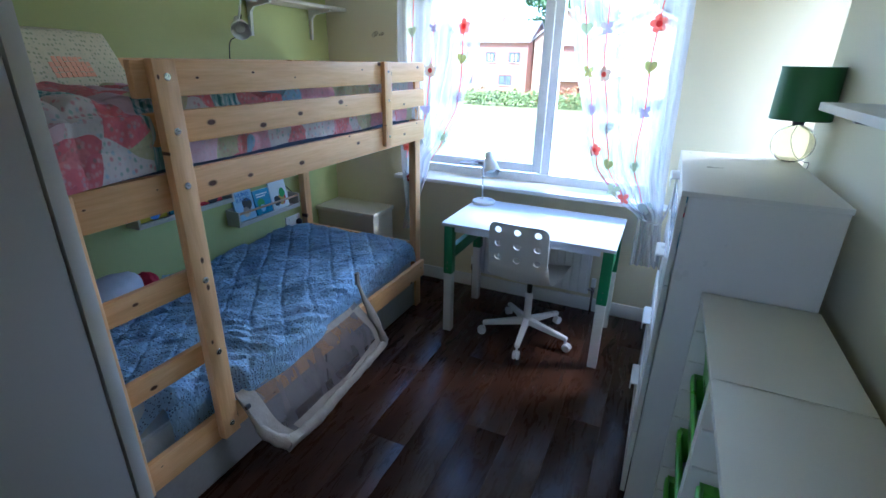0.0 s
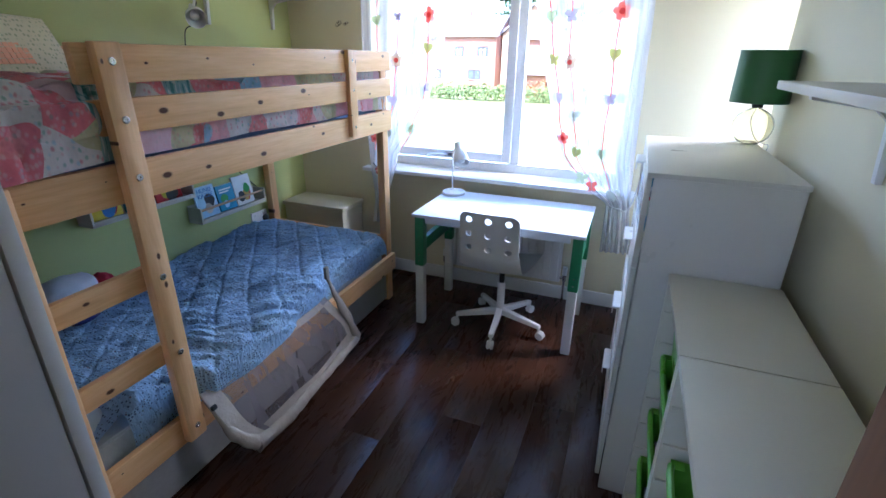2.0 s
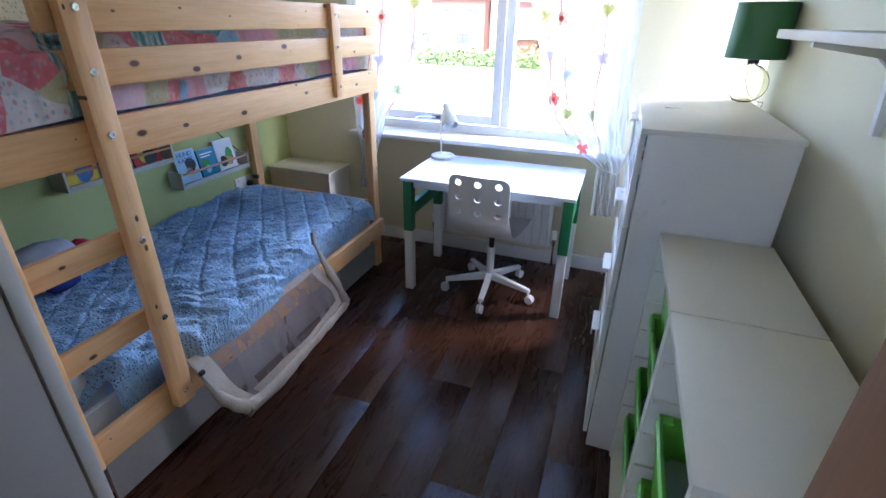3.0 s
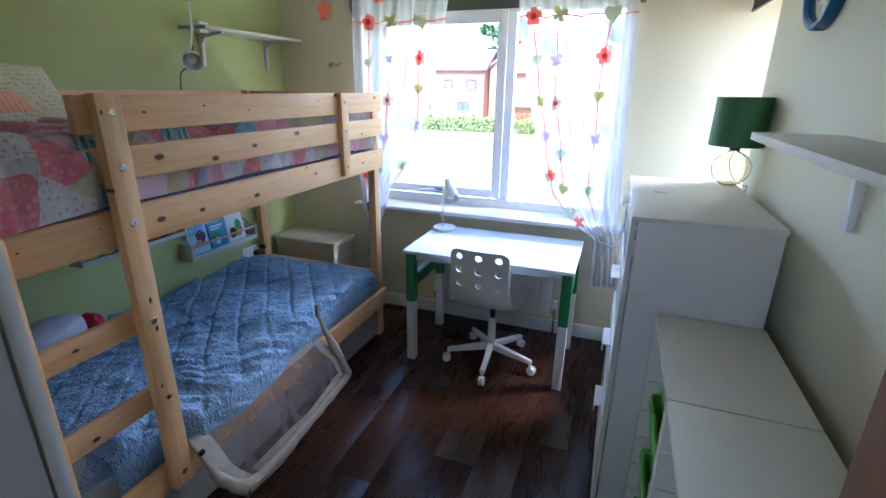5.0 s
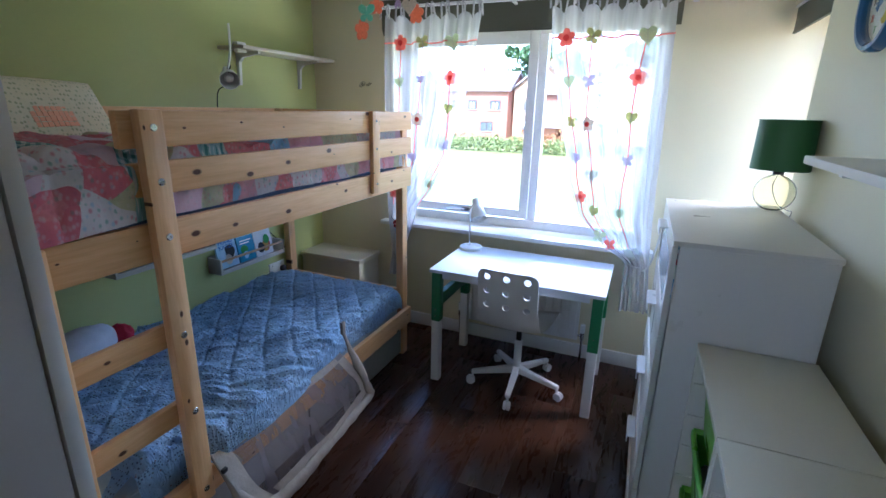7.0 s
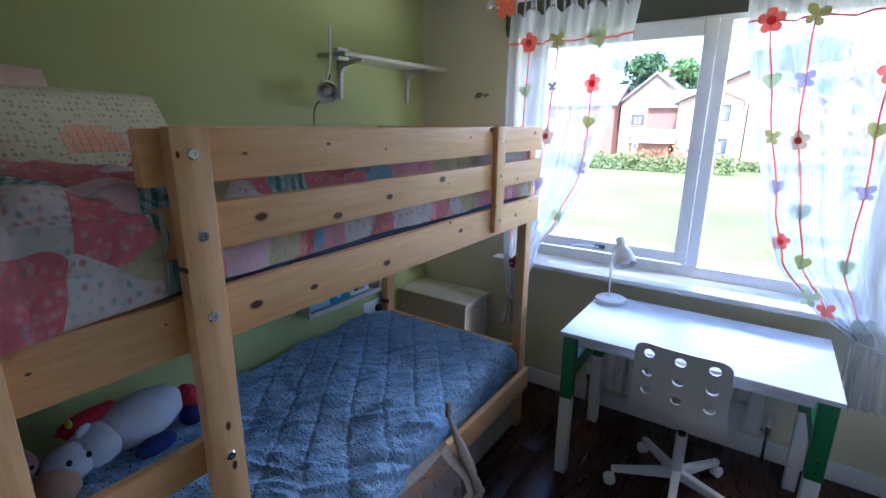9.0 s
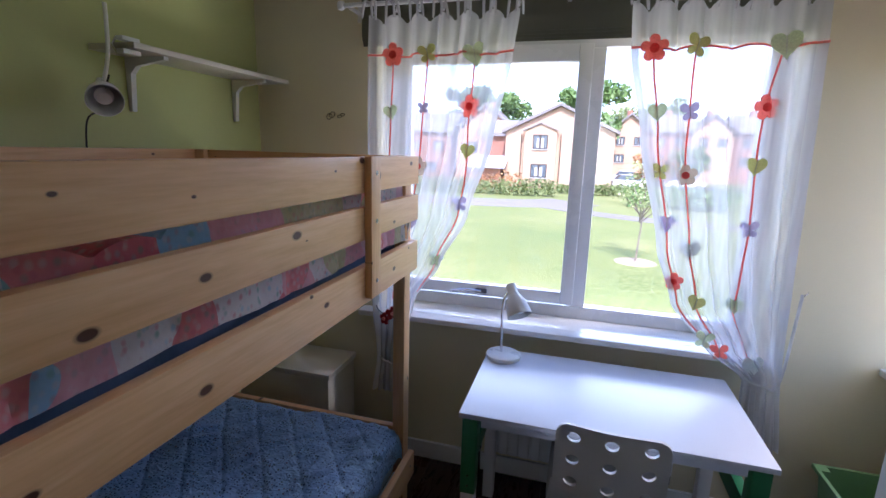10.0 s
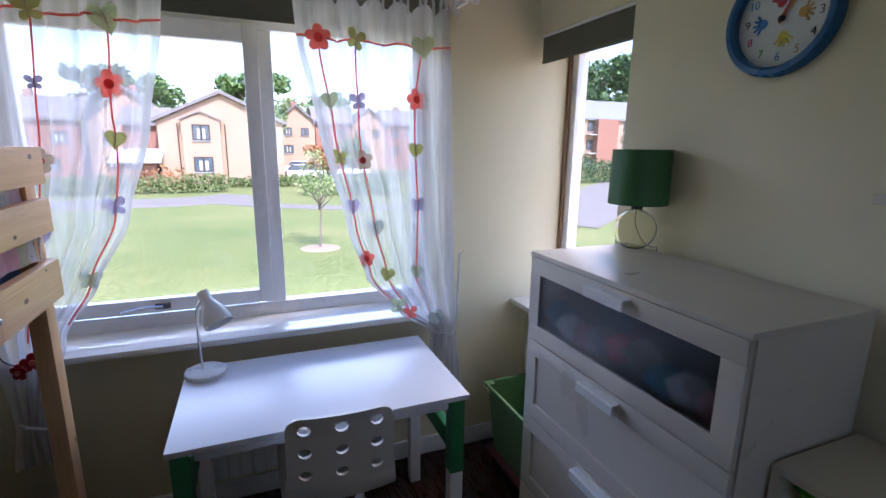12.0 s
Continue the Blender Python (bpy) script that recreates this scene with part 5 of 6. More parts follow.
    for k in range(5):
        a = math.radians(-83 + 72 * k)
        d = Vector((math.cos(a), math.sin(a), 0))
        sd = Vector((-d.y, d.x, 0))
        bm = bmesh.new()
        for s, hw, z0, z1 in ((0.015, 0.018, 0.085, 0.13), (0.27, 0.014, 0.068, 0.092)):
            for w, z in ((-1, z0), (1, z0), (1, z1), (-1, z1)):
                bm.verts.new(d * s + sd * hw * w + Vector((0, 0, z)))
        bm.verts.ensure_lookup_table()
        v = bm.verts
        for f in ((0, 1, 2, 3), (7, 6, 5, 4), (0, 4, 5, 1), (1, 5, 6, 2), (2, 6, 7, 3), (3, 7, 4, 0)):
            bm.faces.new([v[i] for i in f])
        bmesh.ops.bevel(bm, geom=bm.edges[:], offset=0.004, segments=2, affect="EDGES")
        arm = put("base_arm", bm, STEEL_WHITE)
        e = d * 0.262
        bm = tube([e + Vector((0, 0, 0.05)), e + Vector((0, 0, 0.075))], 0.007, 8)
        put("caster_stem", bm, STEEL_WHITE, "", arm)
        for s in (-1, 1):
            bm = turned([(0.004, -0.008), (0.023, -0.008), (0.026, -0.004), (0.026, 0.004), (0.023, 0.008), (0.004, 0.008)], 18)
            bm.transform(Matrix.Translation(e + sd * 0.0105 * s + d * 0.012 + Vector((0, 0, 0.0265))) @ sd.to_track_quat("Z", "Y").to_matrix().to_4x4())
            put("caster_wheel", bm, PLASTIC_WHITE, "", arm)


chair()


def desk_lamp():
    x, y = 0.928, 4.218
    d = thing("desk_lamp", (x, y, DZ), "small white metal desk lamp with a flexible neck, unlit", "lamp")
    part("base", turned([(0.001, 0.0), (0.073, 0.0), (0.076, 0.006), (0.074, 0.016), (0.066, 0.021), (0.001, 0.023)], 32, at=(x, y, DZ + 0.0005)), STEEL_WHITE, d)
    part("neck", tube(curve_through([(x - 0.01, y, DZ + 0.02), (x - 0.014, y, DZ + 0.16), (x - 0.012, y - 0.004, DZ + 0.25), (x + 0.006, y - 0.008, DZ + 0.298)], 8), 0.0055, 8), CHROME, d, "chrome flexible neck")
    bm = turned([(0.020, 0.062), (0.022, 0.055), (0.022, 0.02), (0.027, 0.012), (0.042, -0.02), (0.050, -0.055), (0.052, -0.078), (0.0495, -0.078), (0.04, -0.02), (0.02, 0.01)], 28, False)
    m = look((x + 0.035, y - 0.012, DZ + 0.275), (x + 0.385, y - 0.462, DZ - 0.425))
    bm.transform(m)
    sh = part("shade", bm, STEEL_WHITE, d)
    bm = turned([(0.001, 0.06), (0.021, 0.06), (0.0215, 0.05), (0.001, 0.049)], 20)
    bm.transform(m)
    part("cap", bm, STEEL_WHITE, sh)
    bm = turned([(0.012, 0.0), (0.02, -0.02), (0.028, -0.045), (0.022, -0.066), (0.001, -0.072)], 18)
    bm.transform(m)
    part("bulb", bm, PAPER, sh, "unlit pearl bulb")


desk_lamp()

rd = thing("radiator", (1.25, YF, 0.13), "white panel radiator below the window", "radiator")
for i in range(15):
    x = 0.86 + i * 0.0515
    part("panel_rib", box((x, YF - 0.075, 0.15), (x + 0.0425, YF - 0.052, 0.62), 0.008), GLOSS_WHITE, rd)
part("back_panel", box((0.85, YF - 0.053, 0.14), (1.642, YF - 0.03, 0.63), 0.004), GLOSS_WHITE, rd)
for x in (0.92, 1.57):
    part("wall_bracket", box((x, YF - 0.03, 0.25), (x + 0.03, YF - 0.001, 0.5)), GLOSS_WHITE, rd)
for x in (0.815, 1.672):
    v = part("valve", tube([(x, YF - 0.06, 0.0), (x, YF - 0.06, 0.20)], 0.0075, 10), CHROME, rd, "chrome pipe and valve")
    part("valve_body", tube([(x, YF - 0.06, 0.16), (x, YF - 0.06, 0.205)], 0.014, 12), CHROME, v)
    part("valve_cap", tube([(x, YF - 0.06, 0.206), (x, YF - 0.06, 0.262)], 0.016, 12), PLASTIC_WHITE, v, "white valve cap")
    part("union", tube([(min(x, 0.85) if x < 1 else 1.642, YF - 0.06, 0.182), (x, YF - 0.06, 0.182)], 0.008, 10), CHROME, v)


# ---- chest of drawers, lamp, clock ----
CX0, CX1, CY0, CY1, CZ = 2.030, 2.418, 2.893, 3.673, 1.245


def chest():
    c = thing("chest_of_drawers", (2.21, 3.28, 0), "tall white chest of drawers with a frosted glass top drawer", "chest of drawers")
    part("top_panel", box((CX0 - 0.020, CY0 - 0.002, CZ - 0.016), (CX1, CY1 + 0.002, CZ), 0.002), LAMINATE, c)
    part("side_panel", box((CX0, CY0, 0), (CX1 - 0.004, CY0 + 0.018, CZ - 0.0165), 0.0015), LAMINATE, c)
    part("side_panel", box((CX0, CY1 - 0.018, 0), (CX1 - 0.004, CY1, CZ - 0.0165), 0.0015), LAMINATE, c)
    part("back_panel", box((CX1 - 0.010, CY0 + 0.019, 0.05), (CX1 - 0.005, CY1 - 0.019, CZ - 0.017)), LAMINATE, c)
    part("plinth", box((CX0 + 0.012, CY0 + 0.019, 0), (CX0 + 0.028, CY1 - 0.019, 0.058)), LAMINATE, c)
    part("base_panel", box((CX0 + 0.03, CY0 + 0.019, 0.045), (CX1 - 0.012, CY1 - 0.019, 0.06)), LAMINATE, c)
    h = (CZ - 0.016 - 0.062) / 4
    xa, xb = CX0 - 0.020, CX0 - 0.004
    for k in range(4):
        z0 = 0.062 + k * h + 0.002
        z1 = z0 + h - 0.004
        y0, y1 = CY0 + 0.003, CY1 - 0.003
        s = 0.055
        top = k == 3
        dr = part("drawer_front", box((xa, y0, z1 - s), (xb, y1, z1), 0.0015, box((xa, y0, z0), (xb, y1, z0 + s), 0.0015, box((xa, y0, z0 + s), (xb, y0 + s, z1 - s), 0, box((xa, y1 - s, z0 + s), (xb, y1, z1 - s))))), LAMINATE, c)
        if top:
            part("glass_panel", box((xa + 0.005, y0 + s, z0 + s), (xa + 0.009, y1 - s, z1 - s)), FROSTED, dr, "frosted glass drawer panel")
            # dark sheet: the shade inside the drawer put in as colour
            part("drawer_shade_sheet", box((CX0 + 0.12, y0 + 0.03, z0 + 0.02), (CX0 + 0.13, y1 - 0.03, z1 - 0.03)), surf("drawer_shade_tone", (0.09, 0.105, 0.13), 0.3, 4, 30, 0.9, 0), dr)
            rnd = random.Random(4)
            for q in range(9):
                mt = (PLUSH_PINK, PLUSH_WHITE, COVER_TEAL, FELT_GREEN, PLUSH_RED, GREY_FELT)[q % 6]
                part("folded_cloth", blob((CX0 + 0.045, y0 + 0.09 + q * 0.075, z0 + 0.07 + rnd.uniform(0, 0.04)), (0.035, 0.05, 0.045), (rnd.uniform(-20, 20), 0, 20), 0.35, q, 2), mt, dr, "clothes behind the glass")
        else:
            part("recessed_panel", box((xa + 0.008, y0 + s, z0 + s), (xb, y1 - s, z1 - s)), LAMINATE, dr)
        ym = (y0 + y1) / 2
        prof = [(0, 0), (-0.026, 0.0), (-0.030, -0.004), (-0.030, -0.030), (-0.026, -0.030), (-0.026, -0.006), (0, -0.004)]
        hz = z1 - 0.012
        m = Matrix(((1, 0, 0, xa), (0, 0, 1, ym), (0, 1, 0, hz), (0, 0, 0, 1)))
        part("handle", plate(prof, 0.15, m), STEEL_WHITE, dr, "white folded metal handle")


chest()

tl = thing("table_lamp", (2.383, 3.60, CZ), "green drum-shade lamp with a round yellow glass base", "lamp")
LXY = (2.383, 3.60)
sphere = [(0.072 * math.cos(a), 0.0665 + 0.072 * math.sin(a)) for a in (math.radians(-66 + 144 * i / 16) for i in range(17))]
part("glass_base", turned(sphere + [(0.017, 0.139), (0.0155, 0.139)] + [(r - 0.0035, z * 0.93 + 0.0045) for r, z in sphere[::-1]], 32, True, (*LXY, CZ + 0.0005)), LAMP_GLASS, tl, "round yellow-tinted glass base")
part("fitting", turned([(0.019, 0.138), (0.02, 0.15), (0.014, 0.152), (0.014, 0.19), (0.001, 0.19)], 16, True, (*LXY, CZ)), BLACK_PLASTIC, tl)
part("shade", turned([(0.099, 0.157), (0.096, 0.340), (0.0945, 0.340), (0.0975, 0.157)], 48, False, (*LXY, CZ)), SHADE_GREEN, tl, "dark green satin drum shade")
bm = tube([(LXY[0] + 0.0965 * math.cos(a), LXY[1] + 0.0965 * math.sin(a), CZ + 0.340) for a in (i * 2 * math.pi / 40 for i in range(41))], 0.0022, 6)
part("shade_rim", bm, SHADE_GREEN, tl)
part("spider", box((LXY[0] - 0.094, LXY[1] - 0.002, CZ + 0.188), (LXY[0] + 0.094, LXY[1] + 0.002, CZ + 0.191)), STEEL_WHITE, tl)
part("bulb", turned([(0.012, 0.19), (0.02, 0.21), (0.028, 0.235), (0.02, 0.258), (0.001, 0.264)], 16, True, (*LXY, CZ)), PAPER, tl, "unlit pearl bulb")
part("flex", tube(curve_through([(LXY[0], LXY[1], CZ + 0.14), (LXY[0] - 0.012, LXY[1] - 0.012, CZ + 0.09), (LXY[0] + 0.01, LXY[1] - 0.03, CZ + 0.03), (LXY[0] + 0.045, LXY[1] - 0.035, CZ + 0.008), (LXY[0] + 0.058, LXY[1] - 0.05, CZ + 0.004), (2.43, 3.55, CZ - 0.05)], 8), 0.0015, 6), BLACK_PLASTIC, tl, "thin dark flex")


def clock():
    cy, cz, r = 3.247, 1.93, 0.148
    c = thing("wall_clock", (XR, cy, cz), "round white wall clock with blue rim and painted handprints", "clock")
    m = Matrix(((0, 0, -1, XR - 0.001), (-1, 0, 0, cy), (0, 1, 0, cz), (0, 0, 0, 1)))

    def put(nm, bm, material, label="", parent=None):
        bm.transform(m)
        return part(nm, bm, material, parent or c, label)

    put("rim", turned([(r - 0.026, 0.004), (r - 0.026, 0.026), (r - 0.018, 0.034), (r - 0.006, 0.034), (r, 0.026), (r, 0.0)], 64, False), CLOCK_BLUE, "deep blue plastic rim")
    put("dial", turned([(0.001, 0.0), (r - 0.024, 0.0), (r - 0.024, 0.006), (0.001, 0.006)], 48), PAPER)
    inks = [INK_RED, INK_RED, INK_BLACK, INK_BLACK, INK_OCHRE, INK_BLUE, INK_GREEN, INK_RED, INK_BLACK, INK_BLUE, INK_OCHRE, INK_BLUE]
    for h in range(1, 13):
        a = math.radians(90 - 30 * h)
        text_lines(str(h), m @ Matrix.Translation((0.096 * math.cos(a), 0.096 * math.sin(a), 0.0068)), 0.03, inks[h - 1], c)
    bm = bmesh.new()
    for i in range(60):
        a = math.radians(6 * i)
        plate([(0.114 * math.cos(a) + 0.0014 * math.cos(b), 0.114 * math.sin(a) + 0.0014 * math.sin(b)) for b in (0, 1.57, 3.14, 4.71)], 0.0008, Matrix.Translation((0, 0, 0.0066)), bm)
    tagged(put("minute_dots", bm, INK_BLACK), kind="stuff")
    for ink, ang, dist in ((INK_RED, 100, 0.042), (INK_OCHRE, 5, 0.052), (INK_YELLOW, -80, 0.045), (INK_BLUE, 185, 0.052)):
        a = math.radians(ang)
        o = (dist * math.cos(a), dist * math.sin(a))
        bm = plate([(o[0] + 0.013 * math.cos(t), o[1] + 0.013 * math.sin(t)) for t in (k * 0.524 for k in range(12))], 0.0008, Matrix.Translation((0, 0, 0.0067)))
        for f in range(5):
            t = a + math.radians(-60 + 30 * f)
            tube([(o[0] + 0.010 * math.cos(t), o[1] + 0.010 * math.sin(t), 0.0068), (o[0] + 0.028 * math.cos(t), o[1] + 0.028 * math.sin(t), 0.0068)], [0.0035, 0.003], 6, bm)
        put("palm_print", bm, ink, "painted palm print")
    for ln, wd, ang, ink in ((0.055, 0.005, 62, INK_RED), (0.085, 0.0035, 52, INK_OCHRE)):
        a = math.radians(ang)
        bm = plate([(-0.012, -wd), (ln * 0.8, -wd), (ln, 0), (ln * 0.8, wd), (-0.012, wd)], 0.0015, Matrix.Translation((0, 0, 0.011)) @ pose(0, 0, 0, 0, 0, ang))
        put("pointer", bm, ink)
    put("pivot", turned([(0.001, 0.007), (0.008, 0.007), (0.008, 0.014), (0.001, 0.015)], 14), INK_BLACK)
    g = put("lens", turned([(0.001, 0.021), (r - 0.026, 0.021), (r - 0.026, 0.0225), (0.001, 0.0225)], 40), PANE)
    g.visible_shadow = False


clock()


# ---- low storage units with tubs ----
def storage_unit(y0, tubs, label):
    x0, x1, z1 = 2.120, 2.418, 0.944
    y1 = y0 + 0.462
    u = thing("storage_unit", (2.27, y0 + 0.23, 0), label, "storage unit", "low storage units")
    part("top_panel", box((x0, y0, z1 - 0.018), (x1, y1, z1), 0.002), CREAM_FOIL, u)
    part("side_panel", box((x0 + 0.001, y0, 0), (x1, y0 + 0.018, z1 - 0.0185), 0.002), CREAM_FOIL, u)
    part("side_panel", box((x0 + 0.001, y1 - 0.018, 0), (x1, y1, z1 - 0.0185), 0.002), CREAM_FOIL, u)
    part("back_panel", box((x1 - 0.008, y0 + 0.019, 0.03), (x1 - 0.003, y1 - 0.019, z1 - 0.019)), CREAM_FOIL, u)
    part("base_panel", box((x0 + 0.004, y0 + 0.019, 0.03), (x1 - 0.009, y1 - 0.019, 0.048), 0.002), CREAM_FOIL, u)
    for k in range(7):
        z = 0.15 + k * 0.11
        for y in (y0 + 0.0185, y1 - 0.0265):
            part("runner", box((x0 + 0.006, y, z), (x1 - 0.02, y + 0.008, z + 0.012), 0.001), CREAM_FOIL, u)
    for z0, h, out, material in tubs:
        t = thing("storage_tub", (x0, y0 + 0.23, z0), "bright green plastic tub sliding in the storage unit", "tub", "green storage tubs")
        xa, xb, ya, yb = x0 - out, x1 - 0.02, y0 + 0.03, y1 - 0.03
        bm = bmesh.new()
        tp = [(xa, ya), (xb, ya), (xb, yb), (xa, yb)]
        rings = []
        for inset, z in ((0.02, z0), (0.0, z0 + h - 0.004), (0.0, z0 + h), (0.004, z0 + h), (0.0235, z0 + 0.006)):
            rings.append([bm.verts.new((x + (inset if i in (0, 3) else -inset), y + (inset if i < 2 else -inset), z)) for i, (x, y) in enumerate(tp)])
        for a, b in zip(rings, rings[1:]):
            for i in range(4):
                bm.faces.new((a[i], a[(i + 1) % 4], b[(i + 1) % 4], b[i]))
        bm.faces.new(rings[0][::-1])
        bm.faces.new(rings[-1])
        bmesh.ops.bevel(bm, geom=[e for e in bm.edges if abs(e.verts[0].co.z - e.verts[1].co.z) > h * 0.5], offset=0.025, segments=4, affect="EDGES")
        part("tub_body", bm, material, t)
        part("rim", tube([(xa, ya + 0.02, z0 + h), (xa - 0.004, ya + 0.05, z0 + h), (xa - 0.006, (ya + yb) / 2, z0 + h - 0.003), (xa - 0.004, yb - 0.05, z0 + h), (xa, yb - 0.02, z0 + h)], 0.008, 8), material, t)
        part("liner", box((xa + 0.028, ya + 0.028, z0 + h * 0.45), (xb - 0.03, yb - 0.028, z0 + h * 0.5), 0.01), TUB_LINER, t, "grey contents")


storage_unit(2.421, ((0.695, 0.205, -0.028, GREEN_TUB), (0.475, 0.20, -0.028, GREEN_TUB), (0.26, 0.20, -0.028, GREEN_TUB), (0.052, 0.195, -0.028, GREEN_TUB)), "cream storage unit with green tubs beside the chest of drawers")
storage_unit(1.955, ((0.475, 0.205, -0.028, GREEN_TUB), (0.26, 0.20, -0.028, GREEN_TUB), (0.052, 0.195, -0.028, GREEN_TUB)), "cream storage unit with a pulled-out green tub")

gb2 = thing("storage_box", (2.27, 3.94, 0.18), "green plastic storage box on a low stool beside the chest", "box")
bm = bmesh.new()
tp = [(2.10, 3.72), (2.40, 3.72), (2.40, 4.17), (2.10, 4.17)]
rings = []
for inset, z in ((0.035, 0.1805), (0.008, 0.485), (0.0, 0.485), (0.0, 0.50), (0.012, 0.50), (0.04, 0.19)):
    rings.append([bm.verts.new((x + (inset if i in (0, 3) else -inset), y + (inset if i < 2 else -inset), z)) for i, (x, y) in enumerate(tp)])
for a, b in zip(rings, rings[1:]):
    for i in range(4):
        bm.faces.new((a[i], a[(i + 1) % 4], b[(i + 1) % 4], b[i]))
bm.faces.new(rings[0][::-1])
bm.faces.new(rings[-1])
bmesh.ops.bevel(bm, geom=[e for e in bm.edges if abs(e.verts[0].co.z - e.verts[1].co.z) > 0.25], offset=0.03, segments=4, affect="EDGES")
part("tub", bm, surf("mid_green_plastic", (0.11, 0.23, 0.09), 0.06, 6, 90, 0.4, 0.05), gb2)
jar = thing("craft_pack", (2.22, 3.86, 0.2), "pale blue and white craft packet standing in the box", "packet")
part("packet", box((2.17, 3.80, 0.192), (2.23, 3.92, 0.60), 0.004), COVER_BLUE, jar)
part("packet_label", box((2.166, 3.815, 0.40), (2.1699, 3.905, 0.57)), PAPER, jar, "white label")

ss = thing("step_stool", (2.27, 3.94, 0), "low dark red wooden stool under the green box", "stool")
STOOL_RED = surf("dark_red_stool_paint", (0.14, 0.035, 0.04), 0.12, 6, 80, 0.5, 0.05)
part("seat", box((2.11, 3.73, 0.155), (2.39, 4.15, 0.179), 0.005), STOOL_RED, ss)
for sx in (2.125, 2.345):
    for sy in (3.745, 4.105):
        part("leg", box((sx, sy, 0), (sx + 0.03, sy + 0.03, 0.1545), 0.003), STOOL_RED, ss)

# ---- wardrobe and bedroom door ----
wd = thing("wardrobe", (0.4, 1.55, 0), "taupe fitted wardrobe beside the end of the bunk", "wardrobe")
part("body", box((0.12, 1.10, 0), (0.699, 1.934, 2.12), 0.002), TAUPE, wd)
part("door", box((0.700, 1.105, 0.06), (0.719, 1.512, 2.115), 0.002), TAUPE, wd)
part("door", box((0.700, 1.516, 0.06), (0.719, 1.928, 2.115), 0.002), TAUPE, wd)
part("end_panel", box((0.12, 1.9345, 0), (0.722, 1.972, 2.12), 0.002), TAUPE_EDGE, wd)

do = thing("door_1", (2.17, 1.2, 0), "oak veneered bedroom door standing open", "door", kind="structure")
dm = pose(2.135, 1.135, 0, 0, 0, -5)
bm = box((0.0, 0.0, 0.008), (0.038, 0.755, 1.985), 0.003)
bm.transform(dm)
dl = part("door_leaf", bm, OAK, do)
bm = tube(curve_through([(-0.001, 0.69, 1.0), (-0.035, 0.69, 1.0), (-0.045, 0.68, 1.0), (-0.045, 0.60, 1.0)], 5), 0.008, 8)
bm.transform(dm)
part("door_handle", bm, CHROME, dl, "chrome lever handle")


# ---- paper mobile ----
def mobile(cx, cy):
    m = thing("paper_mobile", (cx, cy, 2.3), "hanging mobile of coloured paper flowers and hearts", "mobile")
    part("cord", tube([(cx, cy, 2.20), (cx, cy, ZC)], 0.0012, 5), PAPER, m)
    ring = [(cx + 0.10 * math.cos(a), cy + 0.10 * math.sin(a), 2.20) for a in (i * 2 * math.pi / 28 for i in range(29))]
    part("ring", tube(ring, 0.003, 6), STEEL_WHITE, m)
    rnd = random.Random(11)
    kinds = [(flower, FELT_ORANGE, 0.034), (butterfly, FELT_PURPLE, 0.034), (heart, FELT_YELLOW, 0.034), (flower, FELT_MINT, 0.03), (heart, FELT_CREAM, 0.028), (butterfly, FELT_MINT, 0.032), (flower, FELT_ORANGE, 0.028)]
    for i in range(8):
        a = i * 2 * math.pi / 8 + 0.3
        x, y = cx + 0.10 * math.cos(a), cy + 0.10 * math.sin(a)
        part("thread", tube([(x, y, 2.20), (x, y, 1.96 + 0.02 * (i % 3))], 0.0007, 4), PAPER, m)
        for k in range(2 + (i % 2)):
            f, material, r = kinds[(i * 3 + k * 2) % 7]
            z = 2.09 - 0.075 * k - 0.025 * (i % 3)
            part("paper_shape", plate(f(r), 0.0015, Matrix.Translation((x, y, z)) @ pose(0, 0, 0, 90, 0, rnd.uniform(-50, 30))), material, m)
    part("paper_shape", plate(flower(0.036), 0.0015, Matrix.Translation((cx - 0.09, cy - 0.05, 1.85)) @ pose(0, 0, 0, 90, 0, -15)), FELT_ORANGE, m, "orange paper flower")
    part("thread", tube([(cx - 0.09, cy - 0.05, 2.2), (cx - 0.09, cy - 0.05, 1.885)], 0.0007, 4), PAPER, m)


mobile(1.045, 2.965)


# ---- outside ----
GZ = -1.8


def strip(points, half, z, name, material, label):
    """A paved band along a line."""
    pts = curve_through([(x, y, z) for x, y in points], 10)
    bm = bmesh.new()
    rows = []
    for i, p in enumerate(pts):
        d = (pts[min(i + 1, len(pts) - 1)] - pts[max(i - 1, 0)]).normalized()
        s = Vector((-d.y, d.x, 0)) * half
        rows.append([bm.verts.new(q) for q in (p - s, p + s, p + s - Vector((0, 0, 0.1)), p - s - Vector((0, 0, 0.1)))])
    for a, b in zip(rows, rows[1:]):
        for i in range(4):
            bm.faces.new((a[i], a[(i + 1) % 4], b[(i + 1) % 4], b[i]))
    solid(name, bm, material, label, name, "structure")


solid("ground", sheet(60, 60, lambda u, v: Vector(((u - 0.5) * 800, 4.7 + v * 600, GZ))), LAWN, "sunlit dry grass lawn outside", "lawn", "structure")
solid("ground", sheet(20, 20, lambda u, v: Vector(((u - 0.5) * 800, 4.7 - v * 300, GZ))), LAWN, "lawn around the house", "lawn", "structure")
strip([(-60, 37.5), (-20, 37), (-3, 34.5), (3, 30.5), (9, 28.2), (24, 25.5)], 0.9, GZ + 0.02, "pavement", TARMAC, "pale tarmac footpath curving past the lawn")
strip([(-60, 35.5), (-20, 35), (-6, 34.2), (-1, 35.5), (1, 37.5)], 2.4, GZ + 0.012, "pavement", TARMAC, "pale paved area before the hedge")
